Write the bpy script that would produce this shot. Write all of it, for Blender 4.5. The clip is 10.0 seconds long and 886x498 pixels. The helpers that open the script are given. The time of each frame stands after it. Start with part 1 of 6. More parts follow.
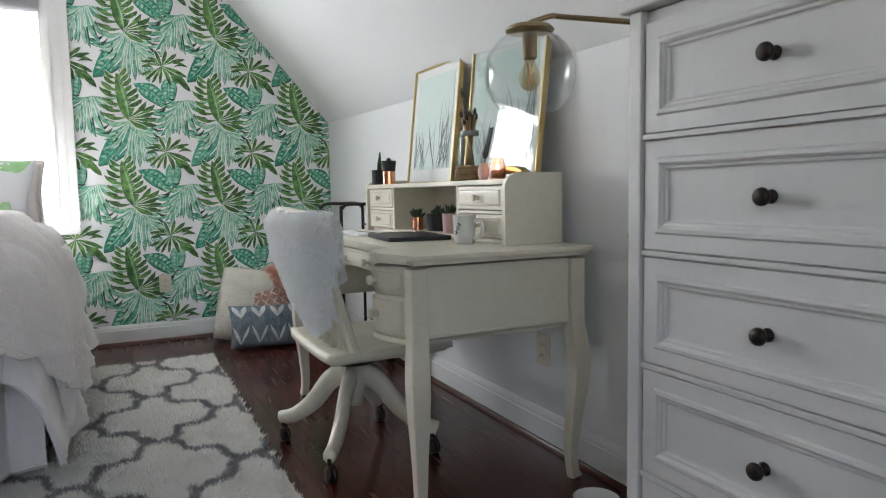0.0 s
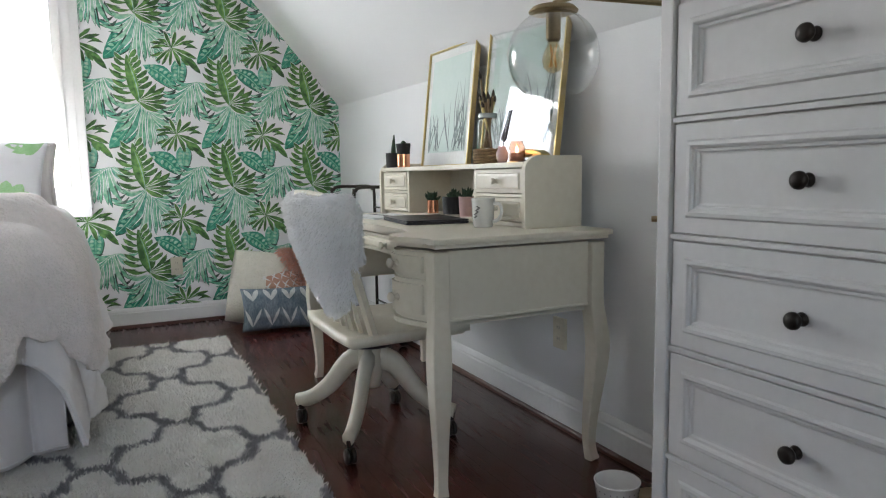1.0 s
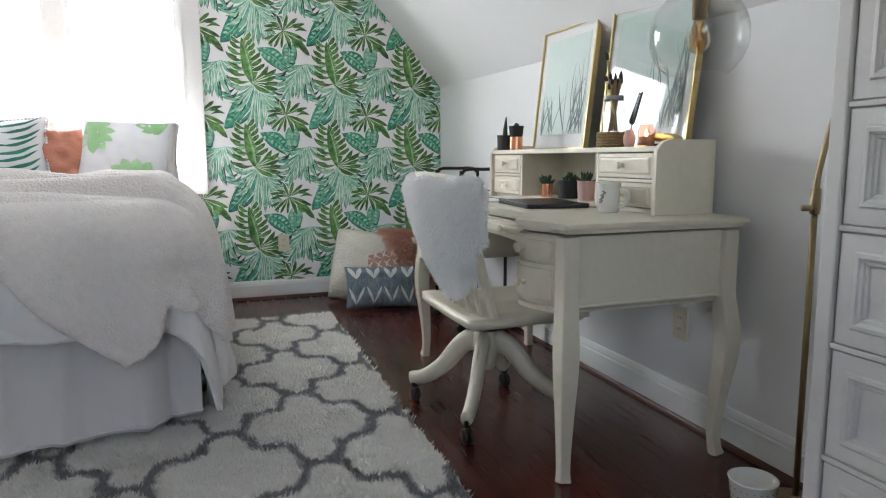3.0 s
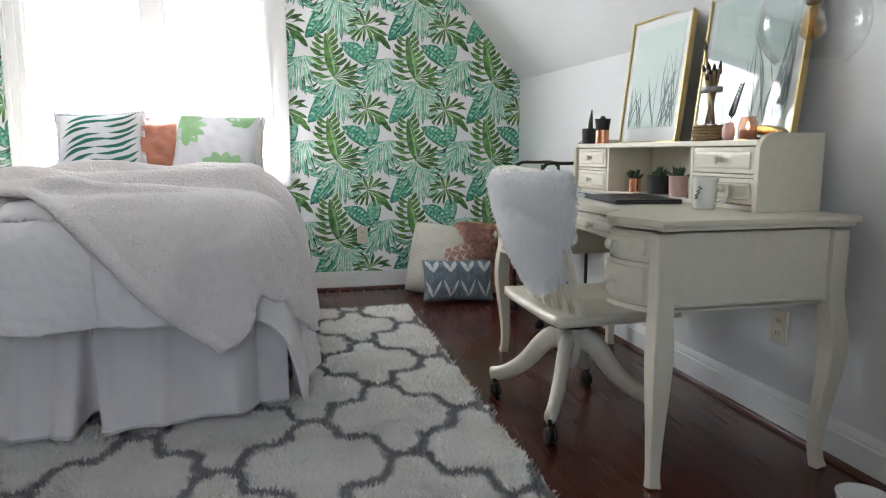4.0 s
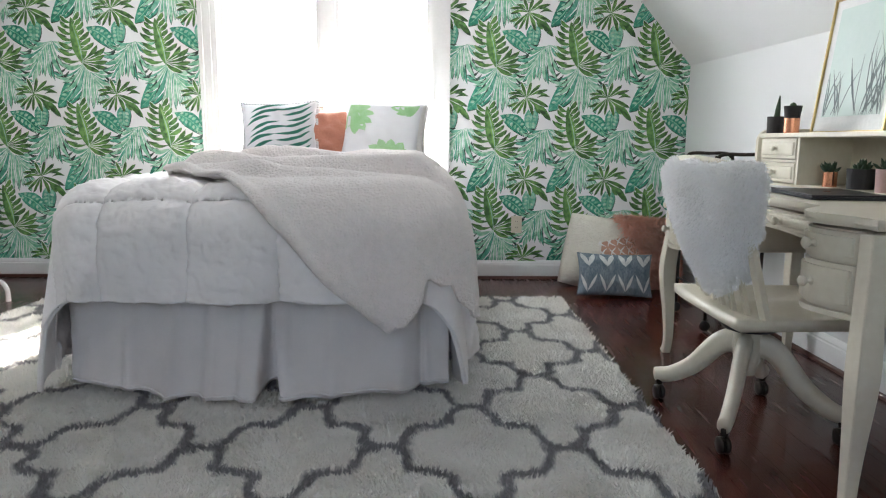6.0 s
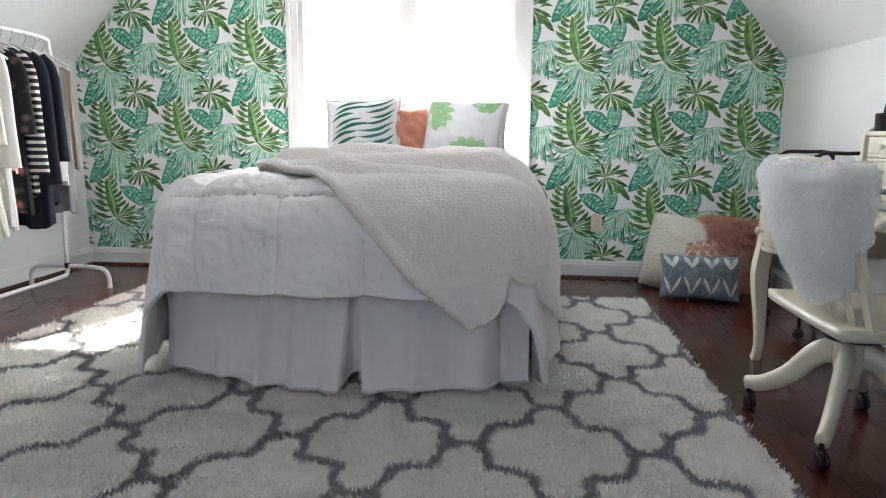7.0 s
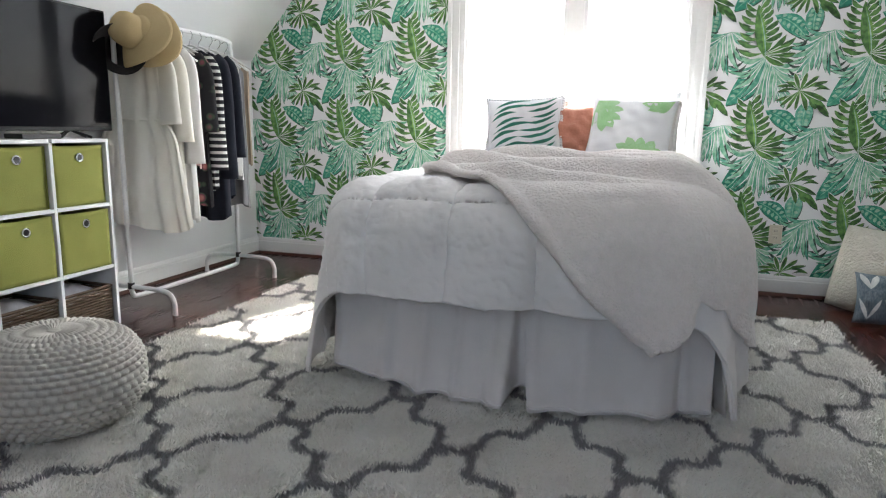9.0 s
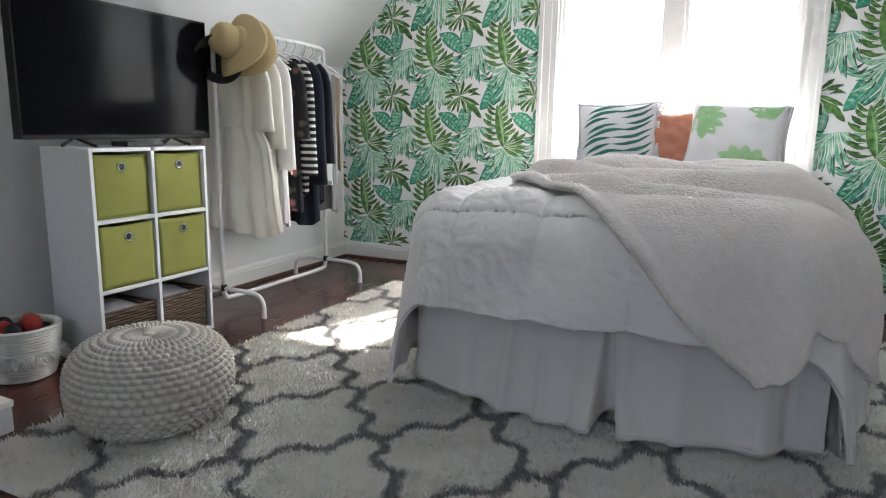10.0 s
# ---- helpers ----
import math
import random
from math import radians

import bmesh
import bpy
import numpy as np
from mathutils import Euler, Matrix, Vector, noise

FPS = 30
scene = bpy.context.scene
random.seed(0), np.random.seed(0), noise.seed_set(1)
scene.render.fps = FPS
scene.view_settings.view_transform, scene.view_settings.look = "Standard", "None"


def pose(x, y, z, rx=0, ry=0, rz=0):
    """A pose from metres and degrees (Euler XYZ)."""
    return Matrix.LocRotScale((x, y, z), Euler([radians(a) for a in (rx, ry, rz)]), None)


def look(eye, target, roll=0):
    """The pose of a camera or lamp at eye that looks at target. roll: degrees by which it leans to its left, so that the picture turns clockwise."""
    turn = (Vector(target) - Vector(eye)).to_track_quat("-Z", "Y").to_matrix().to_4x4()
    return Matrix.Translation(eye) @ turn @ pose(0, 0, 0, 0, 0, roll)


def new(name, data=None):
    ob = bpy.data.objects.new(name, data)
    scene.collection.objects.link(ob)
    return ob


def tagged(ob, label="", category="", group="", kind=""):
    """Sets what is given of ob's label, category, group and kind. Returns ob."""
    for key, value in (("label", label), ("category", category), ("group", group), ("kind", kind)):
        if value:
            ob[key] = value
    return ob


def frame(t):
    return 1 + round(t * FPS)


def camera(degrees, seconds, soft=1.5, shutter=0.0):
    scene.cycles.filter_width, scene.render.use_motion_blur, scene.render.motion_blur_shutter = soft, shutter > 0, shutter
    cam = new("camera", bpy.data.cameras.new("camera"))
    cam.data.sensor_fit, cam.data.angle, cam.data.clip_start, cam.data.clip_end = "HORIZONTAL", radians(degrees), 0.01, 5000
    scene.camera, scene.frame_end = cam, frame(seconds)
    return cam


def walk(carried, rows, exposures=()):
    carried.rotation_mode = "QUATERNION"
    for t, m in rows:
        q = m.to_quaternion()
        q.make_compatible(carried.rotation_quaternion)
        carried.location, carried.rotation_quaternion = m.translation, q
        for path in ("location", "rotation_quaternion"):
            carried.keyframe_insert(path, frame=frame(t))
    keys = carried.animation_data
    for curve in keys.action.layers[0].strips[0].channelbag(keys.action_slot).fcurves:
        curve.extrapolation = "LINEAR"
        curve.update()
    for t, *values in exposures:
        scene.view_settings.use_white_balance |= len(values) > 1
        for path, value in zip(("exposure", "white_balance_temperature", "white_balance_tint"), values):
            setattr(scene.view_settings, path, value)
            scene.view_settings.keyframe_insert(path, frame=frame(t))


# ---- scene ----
EXPO = 3.09
cam = camera(68.0, 10.0, soft=1.15)

PATH = [
    (0, (-1.388, -4.638, 0.94), (-0.506, -2.851, 0.768), -1.0),
    (0.5, (-1.405, -4.626, 0.939), (-0.528, -2.84, 0.74), -0.9),
    (1, (-1.433, -4.611, 0.94), (-0.562, -2.824, 0.718), -0.9),
    (1.5, (-1.466, -4.596, 0.942), (-0.616, -2.801, 0.701), -0.7),
    (2, (-1.504, -4.582, 0.946), (-0.695, -2.771, 0.692), -0.6),
    (2.5, (-1.538, -4.567, 0.947), (-0.799, -2.728, 0.682), -0.4),
    (4, (-1.616, -4.515, 0.946), (-1.165, -2.588, 0.653), -0.1),
    (4.5, (-1.631, -4.502, 0.942), (-1.286, -2.555, 0.641), -0.0),
    (5, (-1.651, -4.493, 0.939), (-1.408, -2.532, 0.631), 0.0),
    (5.5, (-1.67, -4.486, 0.938), (-1.533, -2.516, 0.624), 0.3),
    (6, (-1.694, -4.483, 0.936), (-1.668, -2.51, 0.614), 0.4),
    (7.5, (-1.756, -4.481, 0.946), (-2.052, -2.533, 0.603), 0.6),
    (8, (-1.795, -4.456, 0.952), (-2.189, -2.526, 0.601), 0.7),
    (8.5, (-1.843, -4.42, 0.961), (-2.329, -2.513, 0.606), 0.9),
    (9, (-1.884, -4.388, 0.978), (-2.47, -2.51, 0.617), 1.0),
    (9.5, (-1.905, -4.354, 0.988), (-2.597, -2.512, 0.629), 1.0),
    (10, (-1.914, -4.319, 1.005), (-2.74, -2.534, 0.645), 1.0),
]
walk(cam, [(t, look(e, g, r)) for t, e, g, r in PATH], [(0.0, EXPO - 0.12), (2.5, EXPO - 0.08), (5.5, EXPO + 0.08), (7.5, EXPO), (9.0, EXPO - 0.15), (10.0, EXPO - 0.32)])

# ---------- world, sun, window light, added fill light ---
world = bpy.data.worlds.new("sky")
scene.world = world
world.use_nodes = True
_sky = world.node_tree.nodes.new("ShaderNodeTexSky")
_sky.sky_type, _sky.sun_disc = "NISHITA", False
_sky.sun_elevation, _sky.sun_rotation = radians(34), radians(21.5)
_bg = world.node_tree.nodes["Background"]
_bg.inputs["Strength"].default_value = 0.085
world.node_tree.links.new(_sky.outputs[0], _bg.inputs["Color"])

sun = new("sun", bpy.data.lights.new("sun", "SUN"))
sun.data.energy, sun.data.angle, sun.data.color = 5.0, radians(0.6), (1.0, 0.96, 0.91)
sun.matrix_world = look((0.79, 2.0, 2.51), (0.0, 0.0, 1.02))

sky_lamp = new("window_sky_light", bpy.data.lights.new("window_sky_light", "AREA"))
sky_lamp.data.shape, sky_lamp.data.size, sky_lamp.data.size_y = "RECTANGLE", 1.42, 1.34
sky_lamp.data.energy, sky_lamp.data.color = 11.0, (0.93, 0.955, 1.0)
sky_lamp.matrix_world = look((-2.4, 0.115, 1.5), (-2.4, -4.0, 1.5))

# unseen lamp added behind the camera to brighten the sides facing it
back_fill_lamp = new("back_window_light", bpy.data.lights.new("back_window_light", "AREA"))
back_fill_lamp.data.shape, back_fill_lamp.data.size, back_fill_lamp.data.size_y = "RECTANGLE", 1.00, 1.10
back_fill_lamp.data.energy, back_fill_lamp.data.color = 0.85, (1.0, 0.93, 0.86)
back_fill_lamp.matrix_world = look((-2.10, -6.40, 1.45), (-2.8, 0.0, 0.9))

# ---------- small toolbox ----------
def nd(nt, kind, **sets):
    n = nt.nodes.new(kind)
    for k, v in sets.items():
        n.inputs[k.replace("_", " ")].default_value = v
    return n


def link(nt, a, b):
    nt.links.new(a, b)


def material(name, base, rough=0.5, metal=0.0, dark=None, scale=6.0, fine=90.0, bump=0.1, amount=0.35, spread=0.0,
             coat=0.0, sheen=0.0, stretch=(1, 1, 1), bump_scale=None, space="Object"):
    """A surface with variation at two scales: broad stains towards the colour dark, and a fine grain in colour and relief."""
    m = bpy.data.materials.new(name)
    m.use_nodes = True
    nt = m.node_tree
    b = nt.nodes["Principled BSDF"]
    b.inputs["Metallic"].default_value = metal
    b.inputs["Coat Weight"].default_value = coat
    b.inputs["Sheen Weight"].default_value = sheen
    tc = nt.nodes.new("ShaderNodeTexCoord")
    mp = nt.nodes.new("ShaderNodeMapping")
    mp.inputs["Scale"].default_value = stretch
    link(nt, tc.outputs[space], mp.inputs["Vector"])
    n1 = nd(nt, "ShaderNodeTexNoise", Scale=scale, Detail=5.0)
    n2 = nd(nt, "ShaderNodeTexNoise", Scale=fine, Detail=3.0)
    for n in (n1, n2):
        link(nt, mp.outputs[0], n.inputs["Vector"])
    dark = dark or tuple(c * 0.72 for c in base)
    mix = nt.nodes.new("ShaderNodeMix")
    mix.data_type = "RGBA"
    mix.inputs[6].default_value, mix.inputs[7].default_value = (*base, 1), (*dark, 1)
    add = nt.nodes.new("ShaderNodeMath")
    add.operation = "MULTIPLY_ADD"
    add.inputs[1].default_value, add.inputs[2].default_value = 0.5, -0.02
    link(nt, n2.outputs[0], add.inputs[0])
    mul = nt.nodes.new("ShaderNodeMath")
    mul.operation = "MULTIPLY"
    link(nt, n1.outputs[0], mul.inputs[0])
    link(nt, add.outputs[0], mul.inputs[1])
    ramp = nt.nodes.new("ShaderNodeMapRange")
    ramp.inputs["From Min"].default_value, ramp.inputs["From Max"].default_value = 0.06, 0.2
    ramp.inputs["To Max"].default_value = amount
    link(nt, mul.outputs[0], ramp.inputs["Value"])
    link(nt, ramp.outputs[0], mix.inputs[0])
    col = mix.outputs[2]
    if spread:
        oi = nt.nodes.new("ShaderNodeObjectInfo")
        hsv = nt.nodes.new("ShaderNodeHueSaturation")
        mr = nt.nodes.new("ShaderNodeMapRange")
        mr.inputs["To Min"].default_value, mr.inputs["To Max"].default_value = 1 - spread, 1 + spread
        link(nt, oi.outputs["Random"], mr.inputs["Value"])
        link(nt, mr.outputs[0], hsv.inputs["Value"])
        link(nt, col, hsv.inputs["Color"])
        col = hsv.outputs[0]
    link(nt, col, b.inputs["Base Color"])
    rr = nt.nodes.new("ShaderNodeMapRange")
    rr.inputs["To Min"].default_value, rr.inputs["To Max"].default_value = max(rough - 0.08, 0.02), min(rough + 0.1, 1)
    link(nt, n1.outputs[0], rr.inputs["Value"])
    link(nt, rr.outputs[0], b.inputs["Roughness"])
    if bump:
        bp = nd(nt, "ShaderNodeBump", Strength=bump, Distance=0.01)
        src = n2
        if bump_scale:
            src = nd(nt, "ShaderNodeTexNoise", Scale=bump_scale, Detail=2.0)
            link(nt, mp.outputs[0], src.inputs["Vector"])
        link(nt, src.outputs[0], bp.inputs["Height"])
        link(nt, bp.outputs[0], b.inputs["Normal"])
    return m


def thin(m, share):
    """Thin cloth: part of the light passes through it."""
    nt = m.node_tree
    b, out = nt.nodes["Principled BSDF"], nt.nodes["Material Output"]
    t, mx = nt.nodes.new("ShaderNodeBsdfTranslucent"), nt.nodes.new("ShaderNodeMixShader")
    link(nt, b.inputs["Base Color"].links[0].from_socket, t.inputs["Color"])
    mx.inputs[0].default_value = share
    link(nt, b.outputs[0], mx.inputs[1])
    link(nt, t.outputs[0], mx.inputs[2])
    link(nt, mx.outputs[0], out.inputs[0])
    return m


def origin_of(ob):
    v = Vector((0, 0, 0))
    while ob:
        v += ob.location
        ob = ob.parent
    return v


def part(name, bm, mat, parent=None, label="", smooth=False):
    """One bmesh, given in world coordinates, as one mesh object under its thing."""
    me = bpy.data.meshes.new(name)
    bmesh.ops.recalc_face_normals(bm, faces=bm.faces)
    if smooth:
        for f in bm.faces:
            f.smooth = True
    bm.to_mesh(me)
    bm.free()
    me.materials.append(mat)
    ob = new(name, me)
    if parent:
        me.transform(Matrix.Translation(-origin_of(parent)))
        ob.parent = parent
    if label:
        tagged(ob, label)
    return ob


def thing(name, at, label, category, group="", kind=""):
    ob = new(name)
    ob.empty_display_size = 0.05
    ob.location = at
    return tagged(ob, label, category, group, kind)


def solo(name, bm, mat, label, category, group="", kind="", smooth=False):
    """A thing that is one single mesh; its origin goes to the middle of its base."""
    ob = part(name, bm, mat, None, "", smooth)
    co = np.array([v.co[:] for v in ob.data.vertices])
    base = Vector(((co[:, 0].min() + co[:, 0].max()) / 2, (co[:, 1].min() + co[:, 1].max()) / 2, co[:, 2].min()))
    ob.data.transform(Matrix.Translation(-base))
    ob.location = base
    return tagged(ob, label, category, group, kind)


def box(x0, x1, y0, y1, z0, z1, bevel=0.0, bm=None, seg=2):
    out = bm or bmesh.new()
    g = bmesh.new() if bm else out
    vs = [g.verts.new((x, y, z)) for x in (x0, x1) for y in (y0, y1) for z in (z0, z1)]
    for f in ((0, 1, 3, 2), (4, 6, 7, 5), (0, 4, 5, 1), (2, 3, 7, 6), (0, 2, 6, 4), (1, 5, 7, 3)):
        g.faces.new([vs[i] for i in f])
    if bevel:
        bmesh.ops.bevel(g, geom=g.edges[:], offset=bevel, segments=seg, affect="EDGES", profile=0.6)
    if bm:
        join(out, g)
    return out


def join(out, g):
    me = bpy.data.meshes.new("tmp")
    bmesh.ops.recalc_face_normals(g, faces=g.faces)
    g.to_mesh(me)
    g.free()
    out.from_mesh(me)
    bpy.data.meshes.remove(me)


def lathe(profile, at=(0, 0, 0), seg=24, turn=None, bm=None):
    """A turned solid: rows of (radius, height) round the z axis, moved to at after the turn."""
    g = bmesh.new()
    m = Matrix.Translation(at) @ (turn or Matrix.Identity(4))
    rings = []
    for r, z in profile:
        if r < 1e-5:
            rings.append([g.verts.new(m @ Vector((0, 0, z)))])
        else:
            rings.append([g.verts.new(m @ Vector((r * math.cos(2 * math.pi * i / seg), r * math.sin(2 * math.pi * i / seg), z))) for i in range(seg)])
    for a, b in zip(rings, rings[1:]):
        for i in range(seg):
            q = [a[i % len(a)], a[(i + 1) % len(a)], b[(i + 1) % len(b)], b[i % len(b)]]
            q = list(dict.fromkeys(q))
            if len(q) > 2:
                g.faces.new(q)
    if bm:
        join(bm, g)
        return bm
    return g


def smooth_path(pts, n=8):
    """Catmull-Rom through the points."""
    P = [Vector(p) for p in pts]
    P = [2 * P[0] - P[1]] + P + [2 * P[-1] - P[-2]]
    out = []
    for i in range(1, len(P) - 2):
        for k in range(n):
            t = k / n
            a, b, c, d = P[i - 1:i + 3]
            out.append(0.5 * ((2 * b) + (c - a) * t + (2 * a - 5 * b + 4 * c - d) * t * t + (3 * b - a - 3 * c + d) * t ** 3))
    return out + [P[-2]]


def tube(pts, radius, seg=10, bm=None, ry=None, flat=None):
    """A rod along points; radius one number or one a point; ry: the second half-width; flat: the direction of the first half-width."""
    g = bmesh.new()
    P = [Vector(p) for p in pts]
    R = radius if isinstance(radius, (list, tuple)) else [radius] * len(P)
    R2 = (ry if isinstance(ry, (list, tuple)) else [ry] * len(P)) if ry else R
    side = Vector(flat) if flat else None
    rings = []
    for i, p in enumerate(P):
        d = (P[min(i + 1, len(P) - 1)] - P[max(i - 1, 0)]).normalized()
        if side is None:
            side = d.orthogonal()
        a = (side - d * side.dot(d)).normalized()
        if not flat:
            side = a
        b = d.cross(a)
        rings.append([g.verts.new(p + a * R[i] * math.cos(2 * math.pi * k / seg + math.pi / seg) + b * R2[i] * math.sin(2 * math.pi * k / seg + math.pi / seg)) for k in range(seg)])
    for a, b in zip(rings, rings[1:]):
        for k in range(seg):
            g.faces.new((a[k], a[(k + 1) % seg], b[(k + 1) % seg], b[k]))
    g.faces.new(rings[0][::-1])
    g.faces.new(rings[-1])
    if bm:
        join(bm, g)
        return bm
    return g


def sheet(fn, nu, nv, thick=0.0, bm=None, loop=False):
    """A surface fn(u, v) -> point over the unit square, with a back side where thick is given."""
    g = bmesh.new()
    vs = [[g.verts.new(fn(i / nu, j / nv)) for j in range(nv + 1)] for i in range(nu + (0 if loop else 1))]
    n = len(vs)
    for i in range(n if loop else nu):
        for j in range(nv):
            g.faces.new((vs[i][j], vs[(i + 1) % n][j], vs[(i + 1) % n][j + 1], vs[i][j + 1]))
    if thick:
        g.normal_update()
        bmesh.ops.solidify(g, geom=g.faces[:], thickness=thick)
    if bm:
        join(bm, g)
        return bm
    return g


def slab(outline, lo, hi, axis="z", bevel=0.0, bm=None):
    """A prism over a 2D outline; axis names the direction from lo to hi. Outline pairs are (x, y), (y, z) or (x, z)."""
    g = bmesh.new()
    put = {"z": lambda a, b, h: (a, b, h), "x": lambda a, b, h: (h, a, b), "y": lambda a, b, h: (a, h, b)}[axis]
    lo_v = [g.verts.new(put(a, b, lo)) for a, b in outline]
    hi_v = [g.verts.new(put(a, b, hi)) for a, b in outline]
    g.faces.new(lo_v[::-1])
    g.faces.new(hi_v)
    n = len(outline)
    for i in range(n):
        g.faces.new((lo_v[i], lo_v[(i + 1) % n], hi_v[(i + 1) % n], hi_v[i]))
    if bevel:
        bmesh.ops.bevel(g, geom=g.edges[:], offset=bevel, segments=2, affect="EDGES", profile=0.6)
    if bm:
        join(bm, g)
        return bm
    return g


def wob(x, y, z=0.0, s=1.0):
    return noise.noise(Vector((x * s, y * s, z * s)))


# ---------- materials ----------
M_wall = material("white_wall_paint", (0.80, 0.805, 0.81), 0.75, dark=(0.74, 0.745, 0.75), scale=1.4, fine=160, bump=0.06)
M_trim = material("white_trim_paint", (0.80, 0.80, 0.79), 0.35, dark=(0.68, 0.68, 0.66), scale=3, fine=60, bump=0.03)
M_cream = material("cream_furniture_paint", (0.70, 0.65, 0.54), 0.36, dark=(0.57, 0.50, 0.38), scale=4, fine=45, bump=0.05)
M_dresser = material("white_dresser_paint", (0.59, 0.575, 0.565), 0.42, dark=(0.52, 0.505, 0.495), scale=3, fine=60, bump=0.04)
M_bronze = material("dark_bronze", (0.035, 0.028, 0.024), 0.38, 0.7, scale=20, bump=0.05)
M_brass = material("aged_brass", (0.34, 0.26, 0.15), 0.38, 1.0, dark=(0.20, 0.15, 0.08), scale=18, bump=0.04)
M_black = material("black_plastic", (0.012, 0.012, 0.013), 0.35, scale=12, bump=0.04)
M_white_metal = material("white_powder_coat", (0.80, 0.80, 0.80), 0.3, dark=(0.66, 0.66, 0.66), scale=8, bump=0.02)
M_melamine = material("white_melamine", (0.78, 0.79, 0.81), 0.35, dark=(0.70, 0.71, 0.72), scale=5, fine=40, bump=0.02)
M_paper = material("wallpaper_ground", (0.93, 0.93, 0.935), 0.7, dark=(0.87, 0.875, 0.88), scale=3, fine=200, bump=0.05)
M_cotton = material("white_cotton", (0.87, 0.835, 0.83), 0.9, dark=(0.74, 0.725, 0.735), scale=7, fine=400, bump=0.75, sheen=0.15, bump_scale=19)
M_skirt = material("bed_skirt_cotton", (0.85, 0.80, 0.79), 0.9, dark=(0.64, 0.63, 0.64), scale=9, fine=350, bump=0.45, bump_scale=16, sheen=0.1)
M_sherpa = material("ivory_sherpa_fleece", (0.86, 0.795, 0.775), 0.95, dark=(0.62, 0.595, 0.56), scale=40, fine=260, bump=0.9, sheen=0.3, bump_scale=110)


def floor_wood():
    m = material("cherry_floor_board", (0.078, 0.017, 0.010), 0.24, dark=(0.022, 0.005, 0.004), scale=5, fine=40, bump=0.03, amount=0.8, spread=0.25,
                 stretch=(6, 0.7, 1), coat=0.1)
    return m


M_floor = floor_wood()

# ---------- the room ----------
XL, XR, YN, YS = -4.77, 0.0, 0.0, -6.3
KNEE, PITCH, CEIL = 1.445, 1.17, 2.50
WX0, WX1, WZ0, WZ1 = -3.12, -1.715, 0.84, 2.16      # the window's clear opening


def knee(y):
    return KNEE + 0.018 * y


XS = (CEIL - KNEE) / PITCH                            # how far in the slopes meet the flat ceiling


def wall_part(name, *boxes):
    bm = bmesh.new()
    for b in boxes:
        box(*b, bm=bm)
    return bm


# window wall in four pieces round the opening
bm = bmesh.new()
for b in ((XL - 0.15, WX0, 0.0, 0.16, 0, CEIL + 0.1), (WX1, XR + 0.15, 0.0, 0.16, 0, CEIL + 0.1),
          (WX0, WX1, 0.0, 0.16, 0, WZ0), (WX0, WX1, 0.0, 0.16, WZ1, CEIL + 0.1)):
    box(*b, bm=bm)
wall_north = tagged(part("wall_north", bm, M_paper), "gable wall papered with green palm leaves on white", "wall", kind="structure")
for nm, x0, x1 in (("wall_east", XR, XR + 0.12), ("wall_west", XL - 0.12, XL)):
    out = [(YS, 0.0), (0.0, 0.0), (0.0, knee(0)), (YS, knee(YS))]
    tagged(part(nm, slab(out, x0, x1, "x"), M_wall), "low white painted knee wall under the sloping ceiling", "wall", kind="structure")
# south wall; its opening is invented, to let the added fill lamp in
bm = bmesh.new()
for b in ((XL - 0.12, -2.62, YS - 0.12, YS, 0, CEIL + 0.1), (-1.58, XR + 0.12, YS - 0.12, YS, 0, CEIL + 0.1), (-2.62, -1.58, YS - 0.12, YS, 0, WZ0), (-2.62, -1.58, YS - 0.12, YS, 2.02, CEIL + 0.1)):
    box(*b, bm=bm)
tagged(part("wall_south", bm, M_wall), "plain white painted gable wall with an opening added for fill light", "wall", kind="structure")


def ceiling():
    bm = bmesh.new()
    def quad(a, b, c, d, off):
        v = [bm.verts.new(p) for p in (a, b, c, d)] + [bm.verts.new(Vector(p) + Vector(off)) for p in (a, b, c, d)]
        for f in ((0, 1, 2, 3), (7, 6, 5, 4), (0, 4, 5, 1), (1, 5, 6, 2), (2, 6, 7, 3), (3, 7, 4, 0)):
            bm.faces.new([v[i] for i in f])
    quad((XR, 0, knee(0)), (XR, YS, knee(YS)), (XR - XS, YS, CEIL), (XR - XS, 0, CEIL), (0.09, 0, 0.09))
    quad((XL, 0, knee(0)), (XL + XS, 0, CEIL), (XL + XS, YS, CEIL), (XL, YS, knee(YS)), (-0.09, 0, 0.09))
    quad((XL + XS, 0, CEIL), (XR - XS, 0, CEIL), (XR - XS, YS, CEIL), (XL + XS, YS, CEIL), (0, 0, 0.1))
    return bm


tagged(part("ceiling", ceiling(), M_wall), "white painted attic ceiling with two steep slopes", "ceiling", kind="structure")


# baseboards with a moulded cap, and the dark quarter round at their foot
M_shoe = material("dark_quarter_round", (0.09, 0.035, 0.022), 0.35, dark=(0.04, 0.014, 0.01), scale=8, bump=0.05)
BOARD = [(0, 0.02), (0.016, 0.02), (0.016, 0.095), (0.012, 0.101), (0.012, 0.108), (0.008, 0.120), (0.004, 0.128), (0, 0.130)]
SHOE = [(0, 0.0), (0.026, 0.0), (0.024, 0.010), (0.019, 0.017), (0, 0.021)]


def run(profile, side):
    if side == "north":
        return slab([(-d, z) for d, z in profile], XL + 0.02, XR - 0.02, "x")
    x, s = (XR, -1) if side == "east" else (XL, 1)
    return slab([(x + s * d, z) for d, z in profile], YS, YN, "y")


for side in ("north", "east", "west"):
    b = tagged(part("baseboard", run(BOARD, side), M_trim), "white painted baseboard with a moulded top edge", "baseboard", kind="structure")
    part("quarter_round", run(SHOE, side), M_shoe, b, "dark stained quarter round")

